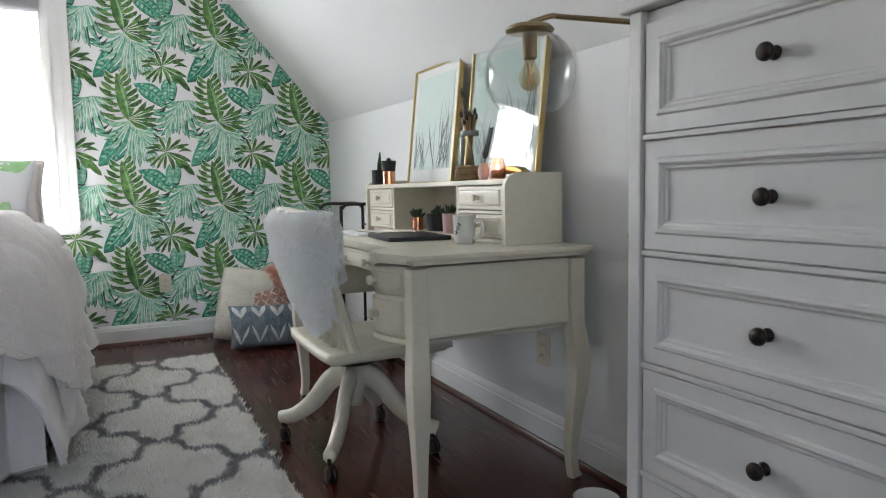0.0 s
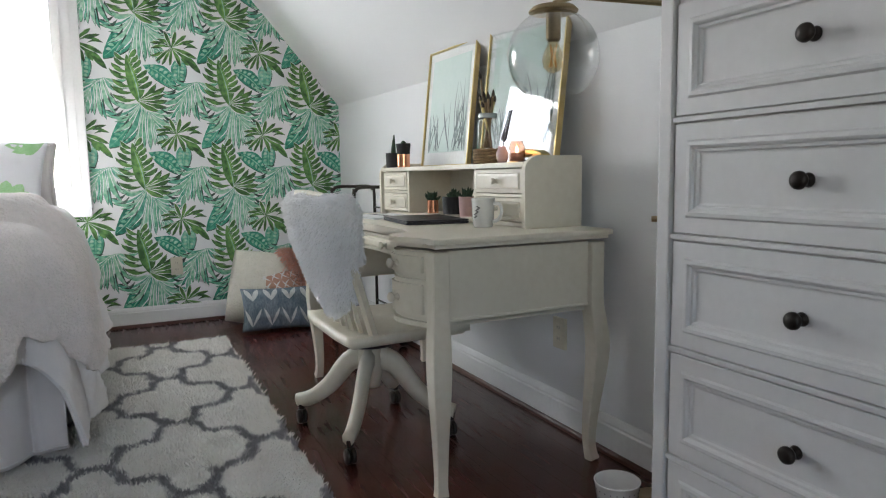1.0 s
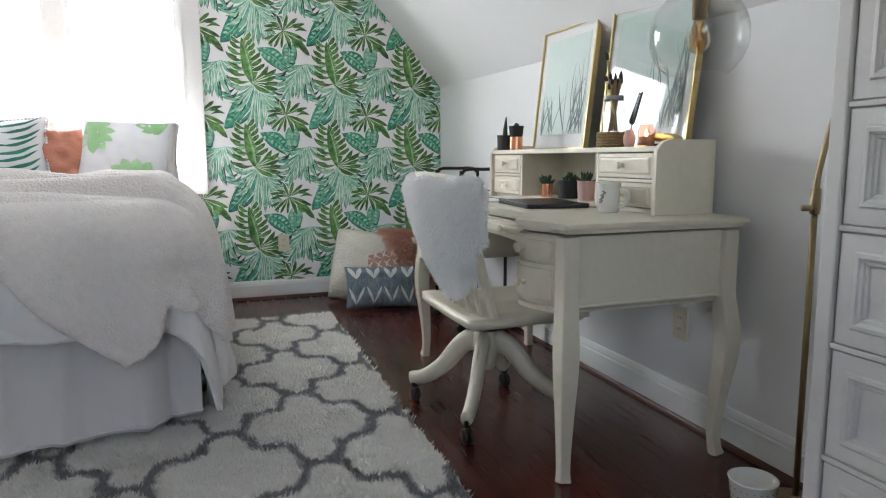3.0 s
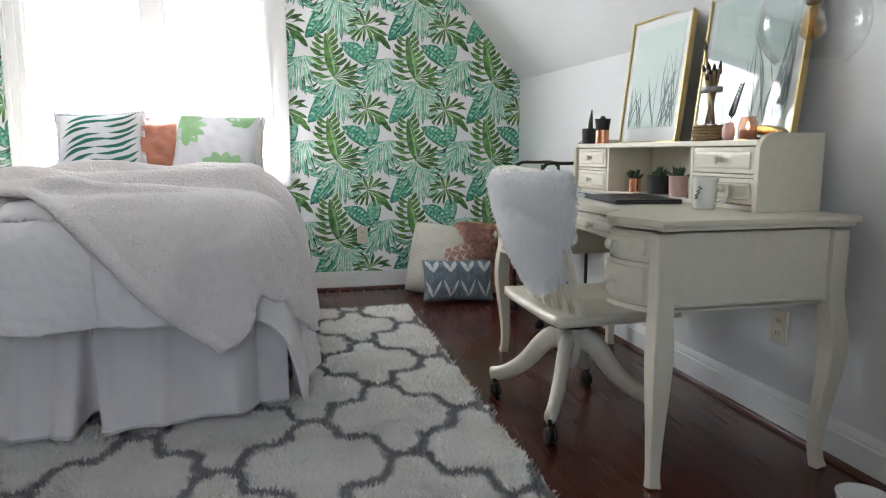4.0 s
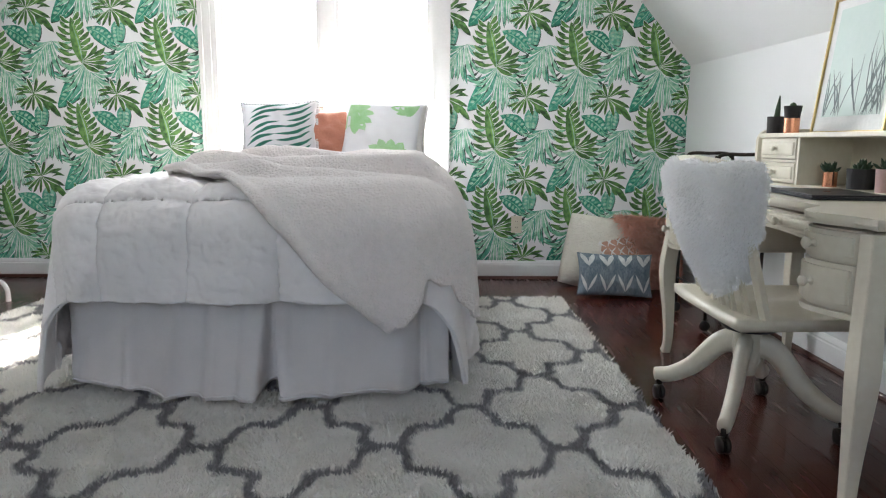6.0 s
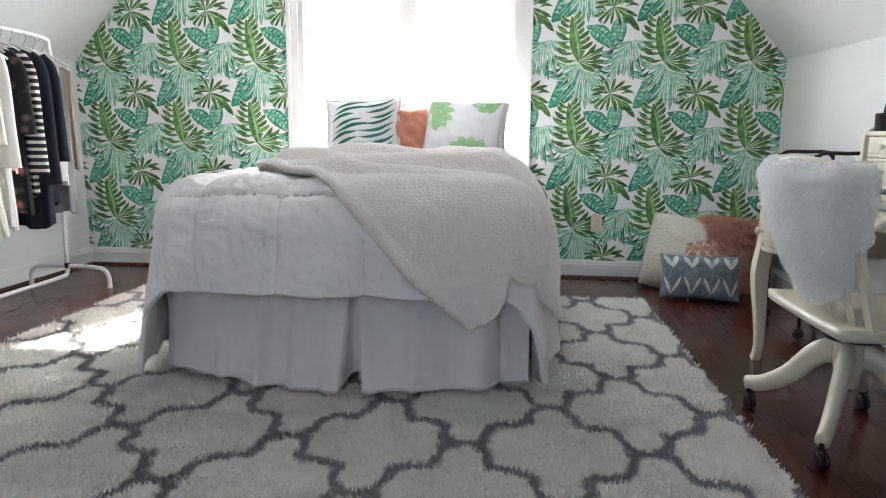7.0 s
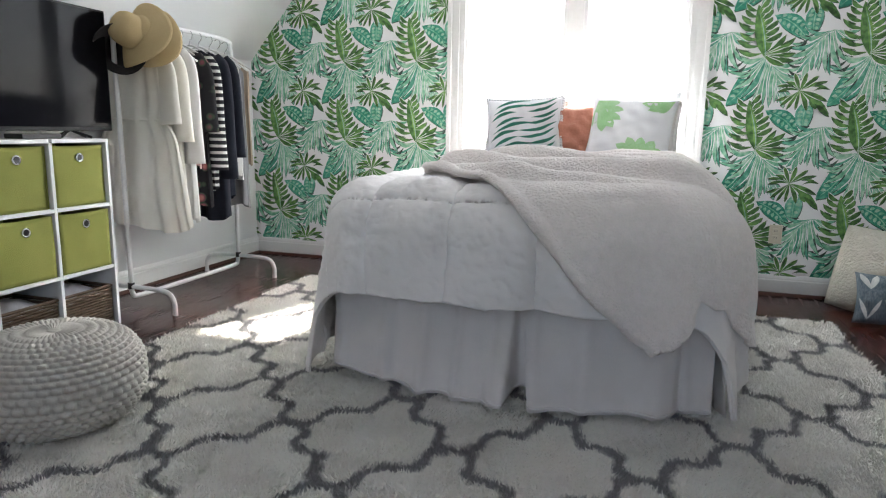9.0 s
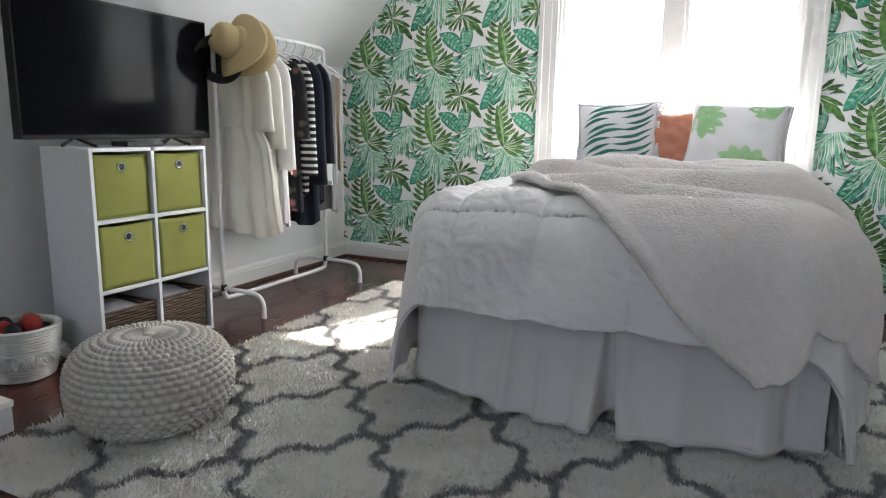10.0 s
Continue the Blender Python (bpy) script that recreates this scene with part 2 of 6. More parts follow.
# floor
tagged(part("floor", box(XL - 0.12, XR + 0.12, YS - 0.12, 0.16, -0.12, -0.006), material("subfloor", (0.03, 0.012, 0.008), 0.6)),
       "dark red cherry wood plank floor", "floor", kind="structure")

# ---------- window ----------
M_glass = bpy.data.materials.new("window_glass")
M_glass.use_nodes = True
_b = M_glass.node_tree.nodes["Principled BSDF"]
_b.inputs["Transmission Weight"].default_value, _b.inputs["Roughness"].default_value, _b.inputs["IOR"].default_value = 1.0, 0.0, 1.45
window = thing("window_1", (-2.4, 0, WZ0), "wide double window with white moulded casing, blown out by daylight", "window", kind="structure")


def casing(x0, x1, z0, z1):
    """A picture-frame casing of four mitred boards in three steps."""
    out = []
    for (a, b, depth, tilt) in ((0.0, 0.118, 0.016, 0), (0.092, 0.118, 0.030, 0), (0.0, 0.016, 0.022, 0), (0.040, 0.070, 0.021, 0)):
        bm = bmesh.new()
        o = [(x0 - b, z0 - b), (x1 + b, z0 - b), (x1 + b, z1 + b), (x0 - b, z1 + b)]
        i = [(x0 - a, z0 - a), (x1 + a, z0 - a), (x1 + a, z1 + a), (x0 - a, z1 + a)]
        for k in range(4):
            j = (k + 1) % 4
            slab([o[k], o[j], i[j], i[k]], -depth, 0.001 if depth < 0.017 else -0.014, "y", bm=bm)
        out.append(bm)
    g = bmesh.new()
    for bm in out:
        join(g, bm)
    return g


part("casing", casing(WX0, WX1, WZ0, WZ1), M_trim, window)
bm = bmesh.new()
for b in ((WX0, WX0 + 0.015, 0.002, 0.15, WZ0, WZ1), (WX1 - 0.015, WX1, 0.002, 0.15, WZ0, WZ1), (WX0 + 0.015, WX1 - 0.015, 0.002, 0.15, WZ1 - 0.03, WZ1), (WX0 + 0.015, WX1 - 0.015, 0.002, 0.15, WZ0, WZ0 + 0.025)):
    box(*b, bm=bm)
part("jamb", bm, M_trim, window)
part("mullion", box(-2.458, -2.352, 0.010, 0.100, WZ0 + 0.02, WZ1 - 0.02, 0.004), M_trim, window)
for x0, x1 in ((WX0 + 0.015, -2.458), (-2.352, WX1 - 0.015)):
    bm = bmesh.new()
    for z0, z1, yy in ((WZ0 + 0.025, WZ1 - 0.03, 0.035),):
        for b in ((x0, x0 + 0.024, yy, yy + 0.028, z0, z1), (x1 - 0.024, x1, yy, yy + 0.028, z0, z1), (x0 + 0.024, x1 - 0.024, yy, yy + 0.028, z0, z0 + 0.04), (x0 + 0.024, x1 - 0.024, yy, yy + 0.028, z1 - 0.04, z1)):
            box(*b, bm=bm)
    part("sash", bm, M_trim, window)
    p = part("pane", box(x0 + 0.02, x1 - 0.02, 0.046, 0.049, WZ0 + 0.04, WZ1 - 0.04), M_glass, window)
    p.visible_shadow = False
shade = thing("roller_shade", (-2.4, -0.0, 2.02), "grey fabric shade rolled up at the window head", "window shade")
part("roll", tube([(WX0 + 0.035, 0.02, 2.09), (WX1 - 0.035, 0.02, 2.09)], 0.045, 16), material("grey_shade_cloth", (0.42, 0.42, 0.44), 0.9, fine=300), shade, smooth=True)

# ---------- outside ----------
M_grass = material("lawn", (0.06, 0.11, 0.03), 0.9, dark=(0.03, 0.06, 0.015), scale=0.8, fine=20, bump=0.3)
tagged(part("ground", box(-400, 400, 0.6, 600, -3.2, -3.0), M_grass), "green lawn outside the house", "ground", kind="structure")


# unseen slab added outside; its edge cuts the sun patch on the rug short
M_blocker = material("white_blocker_board", (0.75, 0.75, 0.74), 0.6, scale=4, bump=0.05)
tagged(part("roof_eave", box(XL - 0.4, XR + 0.4, 0.165, 1.06, 2.25, 2.36, 0.01), M_blocker), "unseen white slab over the window, added to block high sun", "roof", kind="structure")


def tree(x, y, z0, h, low, r, seed, label):
    """A garden tree: a tapered trunk with limbs, and a crown of many small leaves in clumps."""
    rng = random.Random(seed)
    t = thing("tree", (x, y, z0), label, "tree")
    M_bark = material("bark", (0.09, 0.065, 0.045), 0.9, scale=4, fine=30, bump=0.6)
    tx = x + 3.6
    bm = tube(smooth_path([(tx, y, z0), (tx + 0.1, y, z0 + h * 0.3), (tx - 0.1, y + 0.1, z0 + h * 0.5), (tx, y, z0 + h * 0.70)], 4), [0.26 - 0.018 * i for i in range(13)], 9)
    tips = []
    for k in range(16):
        a, b = k * 2.39, low + (h - low) * (0.05 + 0.85 * k / 16)
        e = Vector((x + math.cos(a) * r * 0.7, y + math.sin(a) * r * 0.7, z0 + b + 0.6))
        s = Vector((tx, y, z0 + h * 0.69))
        tube([s, s.lerp(e, 0.5) + Vector((0, 0, 0.2)), e], [0.06, 0.035, 0.012], 6, bm=bm)
        tips += [s.lerp(e, q) for q in (0.6, 0.85, 1.0)]
    part("trunk", bm, M_bark, t, smooth=True)
    V, F = [], []
    for _ in range(13000):
        c = rng.choice(tips)
        p = c + Vector((rng.gauss(0, 0.55), rng.gauss(0, 0.55), rng.gauss(0.1, 0.42)))
        if p.z < z0 + low + 0.78 * (p.y - y):
            continue
        d = Vector((rng.uniform(-1, 1), rng.uniform(-1, 1), rng.uniform(-0.6, 0.4))).normalized() * 0.16
        s = d.orthogonal().normalized() * 0.055
        k = len(V)
        V += [p, p + d * 0.5 + s, p + d, p + d * 0.5 - s]
        F.append((k, k + 1, k + 2, k + 3))
    me = bpy.data.meshes.new("crown")
    me.from_pydata([v[:] for v in V], [], F)
    me.materials.append(material("tree_leaf", (0.07, 0.13, 0.03), 0.6, dark=(0.03, 0.07, 0.015), scale=2, fine=15, bump=0.0))
    ob = new("crown", me)
    me.transform(Matrix.Translation(-origin_of(t)))
    ob.parent = t


tree(1.75, 9.0, -3.0, 17.5, 13.6, 2.6, 4, "leafy green garden tree outside the window")

# ---------- wallpaper print: one repeat of 0.543 m, drawn as flat leaf shapes on the paper ----------
REP = 0.543
TIP = (-1.35, 1.175)


def leaf_mat(name, base, dark, light):
    m = bpy.data.materials.new(name)
    m.use_nodes = True
    nt = m.node_tree
    b = nt.nodes["Principled BSDF"]
    b.inputs["Roughness"].default_value = 0.7
    tc = nt.nodes.new("ShaderNodeTexCoord")
    geo = nt.nodes.new("ShaderNodeNewGeometry")
    n1 = nd(nt, "ShaderNodeTexNoise", Scale=34.0, Detail=4.0)
    link(nt, tc.outputs["Object"], n1.inputs["Vector"])
    r = nt.nodes.new("ShaderNodeValToRGB")
    els = r.color_ramp.elements
    els[0].position, els[0].color = 0.33, (*dark, 1)
    els[1].position, els[1].color = 0.72, (*light, 1)
    e = els.new(0.5)
    e.color = (*base, 1)
    mr = nt.nodes.new("ShaderNodeMapRange")
    mr.inputs["To Min"].default_value, mr.inputs["To Max"].default_value = -0.10, 0.10
    link(nt, geo.outputs["Random Per Island"], mr.inputs["Value"])
    ad = nt.nodes.new("ShaderNodeMath")
    link(nt, n1.outputs[0], ad.inputs[0])
    link(nt, mr.outputs[0], ad.inputs[1])
    link(nt, ad.outputs[0], r.inputs[0])
    link(nt, r.outputs[0], b.inputs["Base Color"])
    return m


LEAF = {
    "paper": M_paper,
    "olive": leaf_mat("print_olive", (0.105, 0.26, 0.07), (0.045, 0.13, 0.035), (0.20, 0.42, 0.11)),
    "olive_light": leaf_mat("print_olive_light", (0.20, 0.42, 0.10), (0.12, 0.30, 0.07), (0.33, 0.56, 0.17)),
    "olive_dark": leaf_mat("print_olive_dark", (0.06, 0.16, 0.04), (0.03, 0.08, 0.025), (0.13, 0.29, 0.06)),
    "mint": leaf_mat("print_mint", (0.27, 0.60, 0.40), (0.13, 0.43, 0.27), (0.56, 0.78, 0.64)),
    "sea": leaf_mat("print_sea", (0.14, 0.47, 0.33), (0.06, 0.31, 0.21), (0.37, 0.67, 0.52)),
    "teal": leaf_mat("print_teal", (0.035, 0.31, 0.20), (0.015, 0.18, 0.12), (0.13, 0.49, 0.34)),
    "shade": leaf_mat("print_shade", (0.045, 0.09, 0.07), (0.02, 0.04, 0.03), (0.12, 0.20, 0.16)),
    "pale": leaf_mat("print_pale", (0.40, 0.62, 0.48), (0.25, 0.48, 0.34), (0.62, 0.76, 0.66)),
}


def blade(a, b, w, bend=0.0, n=5, fat=0.45):
    """The outline of one leaflet from a to b, w wide, bent sideways."""
    a, b = Vector(a), Vector(b)
    d = b - a
    s = Vector((-d.y, d.x)).normalized()
    left, right = [], []
    for i in range(n + 1):
        t = i / n
        c = a + d * t + s * bend * math.sin(math.pi * t) * d.length
        h = w * 0.5 * (math.sin(math.pi * min(t / (2 * fat), 0.5)) if t < fat else math.cos(math.pi / 2 * (t - fat) / (1 - fat)) ** 0.8)
        left.append(c + s * (h + 0.001))
        right.append(c - s * h)
    return left + right[::-1]


def curve2(a, b, c, t):
    a, b, c = Vector(a), Vector(b), Vector(c)
    return a * (1 - t) ** 2 + b * 2 * t * (1 - t) + c * t * t


def repeat_shapes():
    """Shapes of one repeat: (layer, colour, outline), in units of the repeat, from the tip of the split leaf."""
    rnd = random.Random(11)
    S = []

    def ray(p, deg, ln):
        return Vector(p) + Vector((math.cos(radians(deg)), math.sin(radians(deg)))) * ln

    def leaflet(lay, col, p, e, w, bend, edge="shade", light=True, fat=0.45):
        p, e = Vector(p), Vector(e)
        off = Vector((0.003, -0.010))
        S.append((lay, "paper", blade(p, e + (e - p) * 0.02, w * 1.42, bend, 7, fat)))
        S.append((lay, edge, blade(p.lerp(e, 0.45) + off, e + off * 0.4, w * 0.85, bend, 6, fat)))
        S.append((lay, col, blade(p, e, w, bend, 7, fat)))
        if light:
            S.append((lay, "pale", blade(p.lerp(e, 0.10), p.lerp(e, 0.80), w * 0.30, bend * 0.95, 6)))

    def palm(lay, crown, stem, fan, cols, w):
        """An arched palm leaf: leaflets along a stem, each (place on the stem, direction, length, bend)."""
        for k, (t, deg, ln, bend) in enumerate(fan):
            p = curve2(crown, stem[0], stem[1], t)
            leaflet(lay, cols[k % len(cols)], p, ray(p, deg + rnd.uniform(-4, 4), ln * rnd.uniform(1.12, 1.32)), w * rnd.uniform(0.85, 1.2), bend * 1.4, light=k % 3 == 0)
        for t in range(6):
            a, b = curve2(crown, stem[0], stem[1], t / 6), curve2(crown, stem[0], stem[1], (t + 1.15) / 6)
            S.append((lay + 3, "pale", blade(a, b, 0.014, 0.0, 2, 0.5)))

    def oval(lay, col, a, b, w, bend, spots):
        """A broad leaf with a row of pale spots between the veins."""
        off = Vector((0.006, -0.010))
        S.append((lay, "shade", blade(Vector(a) + off, Vector(b) + off, w * 1.02, bend, 10)))
        S.append((lay + 1, col, blade(a, b, w, bend, 10)))
        a, b = Vector(a), Vector(b)
        d = b - a
        s = Vector((-d.y, d.x)).normalized()
        for i in range(spots):
            t = 0.15 + 0.70 * i / spots
            c = a + d * t + s * bend * math.sin(math.pi * t) * d.length
            h = w * 0.42 * math.sin(math.pi * min(0.97, t * 0.85 + 0.12))
            for sg in (1, -1):
                S.append((lay + 2, "mint" if i % 2 else "pale", blade(c + s * sg * 0.22 * h, c + s * sg * h * 0.88 + d * 0.06, 0.034, 0.1 * sg, 4)))
        S.append((lay + 2, "mint", blade(a, a + d * 0.96, 0.012, bend, 6)))

    # behind: broad teal leaves and an upright sea-green one
    oval(0, "teal", (0.17, -0.11), (0.52, -0.38), 0.185, 0.10, 6)
    oval(0, "sea", (0.58, 0.02), (0.55, -0.34), 0.170, -0.04, 6)
    oval(1, "teal", (0.05, -0.58), (-0.24, -1.06), 0.235, 0.10, 7)
    # the palm leaf under the split leaf
    fan = [(0.00, 172, 0.24, 0.16), (0.02, 186, 0.36, 0.20), (0.04, 200, 0.33, 0.20), (0.02, 216, 0.30, 0.14), (0.06, 232, 0.34, 0.10), (0.10, 245, 0.38, 0.07), (0.16, 254, 0.42, 0.04),
           (0.22, 262, 0.42, 0.02), (0.28, 268, 0.42, 0.0), (0.36, 272, 0.38, 0.0), (0.46, 270, 0.32, 0.0), (0.58, 272, 0.27, 0.02), (0.72, 272, 0.20, 0.03), (0.86, 278, 0.14, 0.0),
           (0.06, 18, 0.22, -0.16), (0.14, 4, 0.27, -0.18), (0.24, -6, 0.30, -0.18), (0.34, -14, 0.30, -0.16), (0.46, -24, 0.28, -0.15), (0.58, -34, 0.26, -0.12), (0.72, -46, 0.22, -0.10), (0.86, -58, 0.18, -0.06), (1.0, -72, 0.15, 0.0)]
    palm(3, (0.10, -0.545), ((0.22, -0.60), (0.30, -0.92)), fan, ("mint", "sea", "mint", "mint"), 0.047)
    # the smaller palm leaf beside it
    fan = [(0.00, 10, 0.20, -0.16), (0.02, -14, 0.22, -0.16), (0.04, -40, 0.22, -0.10), (0.08, -62, 0.30, -0.10), (0.14, -74, 0.36, -0.08), (0.20, -82, 0.38, -0.06), (0.28, -88, 0.36, -0.04),
           (0.38, -92, 0.32, -0.02), (0.50, -94, 0.27, 0.0), (0.64, -94, 0.22, 0.0), (0.80, -92, 0.17, 0.0),
           (0.10, 168, 0.22, 0.16), (0.20, 180, 0.27, 0.17), (0.32, 190, 0.28, 0.16), (0.44, 200, 0.27, 0.14), (0.58, 212, 0.24, 0.12), (0.72, 224, 0.21, 0.10), (0.86, 240, 0.18, 0.05), (1.0, 256, 0.16, 0.0)]
    palm(3, (0.77, -0.275), ((0.62, -0.27), (0.54, -0.60)), fan, ("mint", "mint", "sea"), 0.046)
    # dark palmate leaf: thin fingers to one side, broad lobes to the other
    h = Vector((0.485, -0.895))
    for deg, ln, w, bend in ((168, 0.20, 0.036, -0.12), (184, 0.19, 0.034, -0.08), (148, 0.15, 0.036, -0.10), (204, 0.22, 0.038, 0.06), (222, 0.21, 0.038, 0.08), (240, 0.20, 0.036, 0.06),
                             (262, 0.18, 0.036, 0.0), (292, 0.20, 0.052, 0.0), (318, 0.36, 0.085, 0.04), (338, 0.26, 0.050, 0.06), (2, 0.25, 0.036, 0.10), (20, 0.24, 0.036, 0.10),
                             (42, 0.20, 0.040, 0.08), (74, 0.17, 0.046, 0.0), (110, 0.17, 0.044, 0.0)):
        e = ray(h, deg, ln * 1.15)
        leaflet(6, "olive", h, e, w * 0.88, bend + rnd.uniform(-0.08, 0.08), light=False, fat=0.6)
        S.append((8, "olive_dark", blade(h.lerp(e, 0.50), e, w * 0.5, bend, 4)))
    for deg, ln in ((306, 0.13), (330, 0.14), (322, 0.22)):
        S.append((7, "olive", blade(ray(h, 318, ln), ray(ray(h, 318, ln), deg, 0.14), 0.05, 0.0, 5, 0.6)))
    # the split leaf on top: a broad blade cut into fingers, thin and long on one side
    base, tip = Vector((0.105, -0.545)), Vector((0.0, 0.0))
    S.append((7, "olive", blade(base, tip, 0.190, -0.05, 11, 0.42)))
    S.append((9, "olive_light", blade(base.lerp(tip, 0.10), base.lerp(tip, 0.90), 0.045, -0.05, 8, 0.45)))
    for i in range(7):
        t = 0.10 + 0.80 * i / 6 + rnd.uniform(-0.02, 0.02)
        p = base.lerp(tip, t) + Vector((-0.010, 0))
        leaflet(6, "olive", p, ray(p, 172 - 30 * t, (0.300 - 0.145 * t) * rnd.uniform(0.86, 1.1)), 0.044, 0.16, light=False, fat=0.6)
        S.append((9, "olive_dark", blade(ray(p, 172 - 30 * t, 0.13 - 0.05 * t), ray(p, 172 - 30 * t, 0.265 - 0.125 * t), 0.018, 0.09, 4)))
    for i in range(7):
        t = 0.30 + 0.62 * i / 6
        p = base.lerp(tip, t) + Vector((0.010, 0))
        leaflet(6, "olive", p, ray(p, 16 + 40 * t, (0.205 - 0.075 * t) * rnd.uniform(0.8, 1.1)), 0.050, -0.10, light=False, fat=0.55)
    for deg, ln in ((44, 0.29), (30, 0.31), (16, 0.31), (2, 0.31), (-12, 0.29), (-28, 0.22)):
        p = base + Vector((-0.01, 0.03))
        leaflet(6, "olive", p, ray(p, deg, ln * rnd.uniform(0.9, 1.1)), 0.052, -0.10, light=False, fat=0.6)
        S.append((9, "olive_dark", blade(ray(p, deg, ln * 0.55), ray(p, deg, ln), 0.024, -0.04, 4)))
    S.append((10, "pale", blade(base + Vector((0.012, -0.05)), base.lerp(tip, 0.85), 0.012, -0.04, 6)))
    return S


def clip(poly, a, b, c):
    """The part of a polygon where a*x + b*y >= c."""
    out = []
    n = len(poly)
    for i in range(n):
        p, q = poly[i], poly[(i + 1) % n]
        dp, dq = a * p[0] + b * p[1] - c, a * q[0] + b * q[1] - c
        if dp >= 0:
            out.append(p)
        if (dp >= 0) != (dq >= 0):
            t = dp / (dp - dq)
            out.append((p[0] + (q[0] - p[0]) * t, p[1] + (q[1] - p[1]) * t))
    return out


def wallpaper():
    shapes = repeat_shapes()
    names = list(LEAF)
    verts, faces, mats = [], [], []
    x0, x1, z0, z1 = WX0 - 0.06, WX1 + 0.06, WZ0 - 0.06, WZ1 + 0.06
    regions = [[(1, 0, XL), (-1, 0, -x0)], [(1, 0, x1), (-1, 0, 0)], [(1, 0, x0), (-1, 0, -x1), (0, -1, -z0)], [(1, 0, x0), (-1, 0, -x1), (0, 1, z1)]]
    shell = [(0, 1, 0.12), (0, -1, -CEIL), (-PITCH, -1, -KNEE - 0.0), (PITCH, -1, PITCH * XL - KNEE)]
    for k in range(-8, 4):
        for m in range(-3, 5):
            for rank, (lay, col, poly) in enumerate(shapes):
                P = [(TIP[0] + (k + p[0]) * REP, TIP[1] + (m + p[1]) * REP) for p in poly]
                xs, zs = [p[0] for p in P], [p[1] for p in P]
                if max(xs) < XL or min(xs) > 0 or max(zs) < 0.1 or min(zs) > CEIL:
                    continue
                for reg in regions:
                    Q = P
                    for h in reg + shell:
                        Q = clip(Q, *h)
                        if len(Q) < 3:
                            break
                    if len(Q) < 3:
                        continue
                    n = len(verts)
                    y = -0.0006 - 0.0004 * lay - 0.000014 * rank
                    verts += [(a, y, b) for a, b in Q]
                    faces.append(range(n, n + len(Q)))
                    mats.append(names.index(col))
    me = bpy.data.meshes.new("wallpaper_print")
    me.from_pydata(verts, [], faces)
    for nm in names:
        me.materials.append(LEAF[nm])
    me.polygons.foreach_set("material_index", mats)
    ob = new("wallpaper_print", me)
    ob.parent = wall_north
    return ob


wallpaper()

# ---------- shag rug ----------
RX0, RX1, RY0, RY1 = -3.96, -0.935, -3.32, -0.655


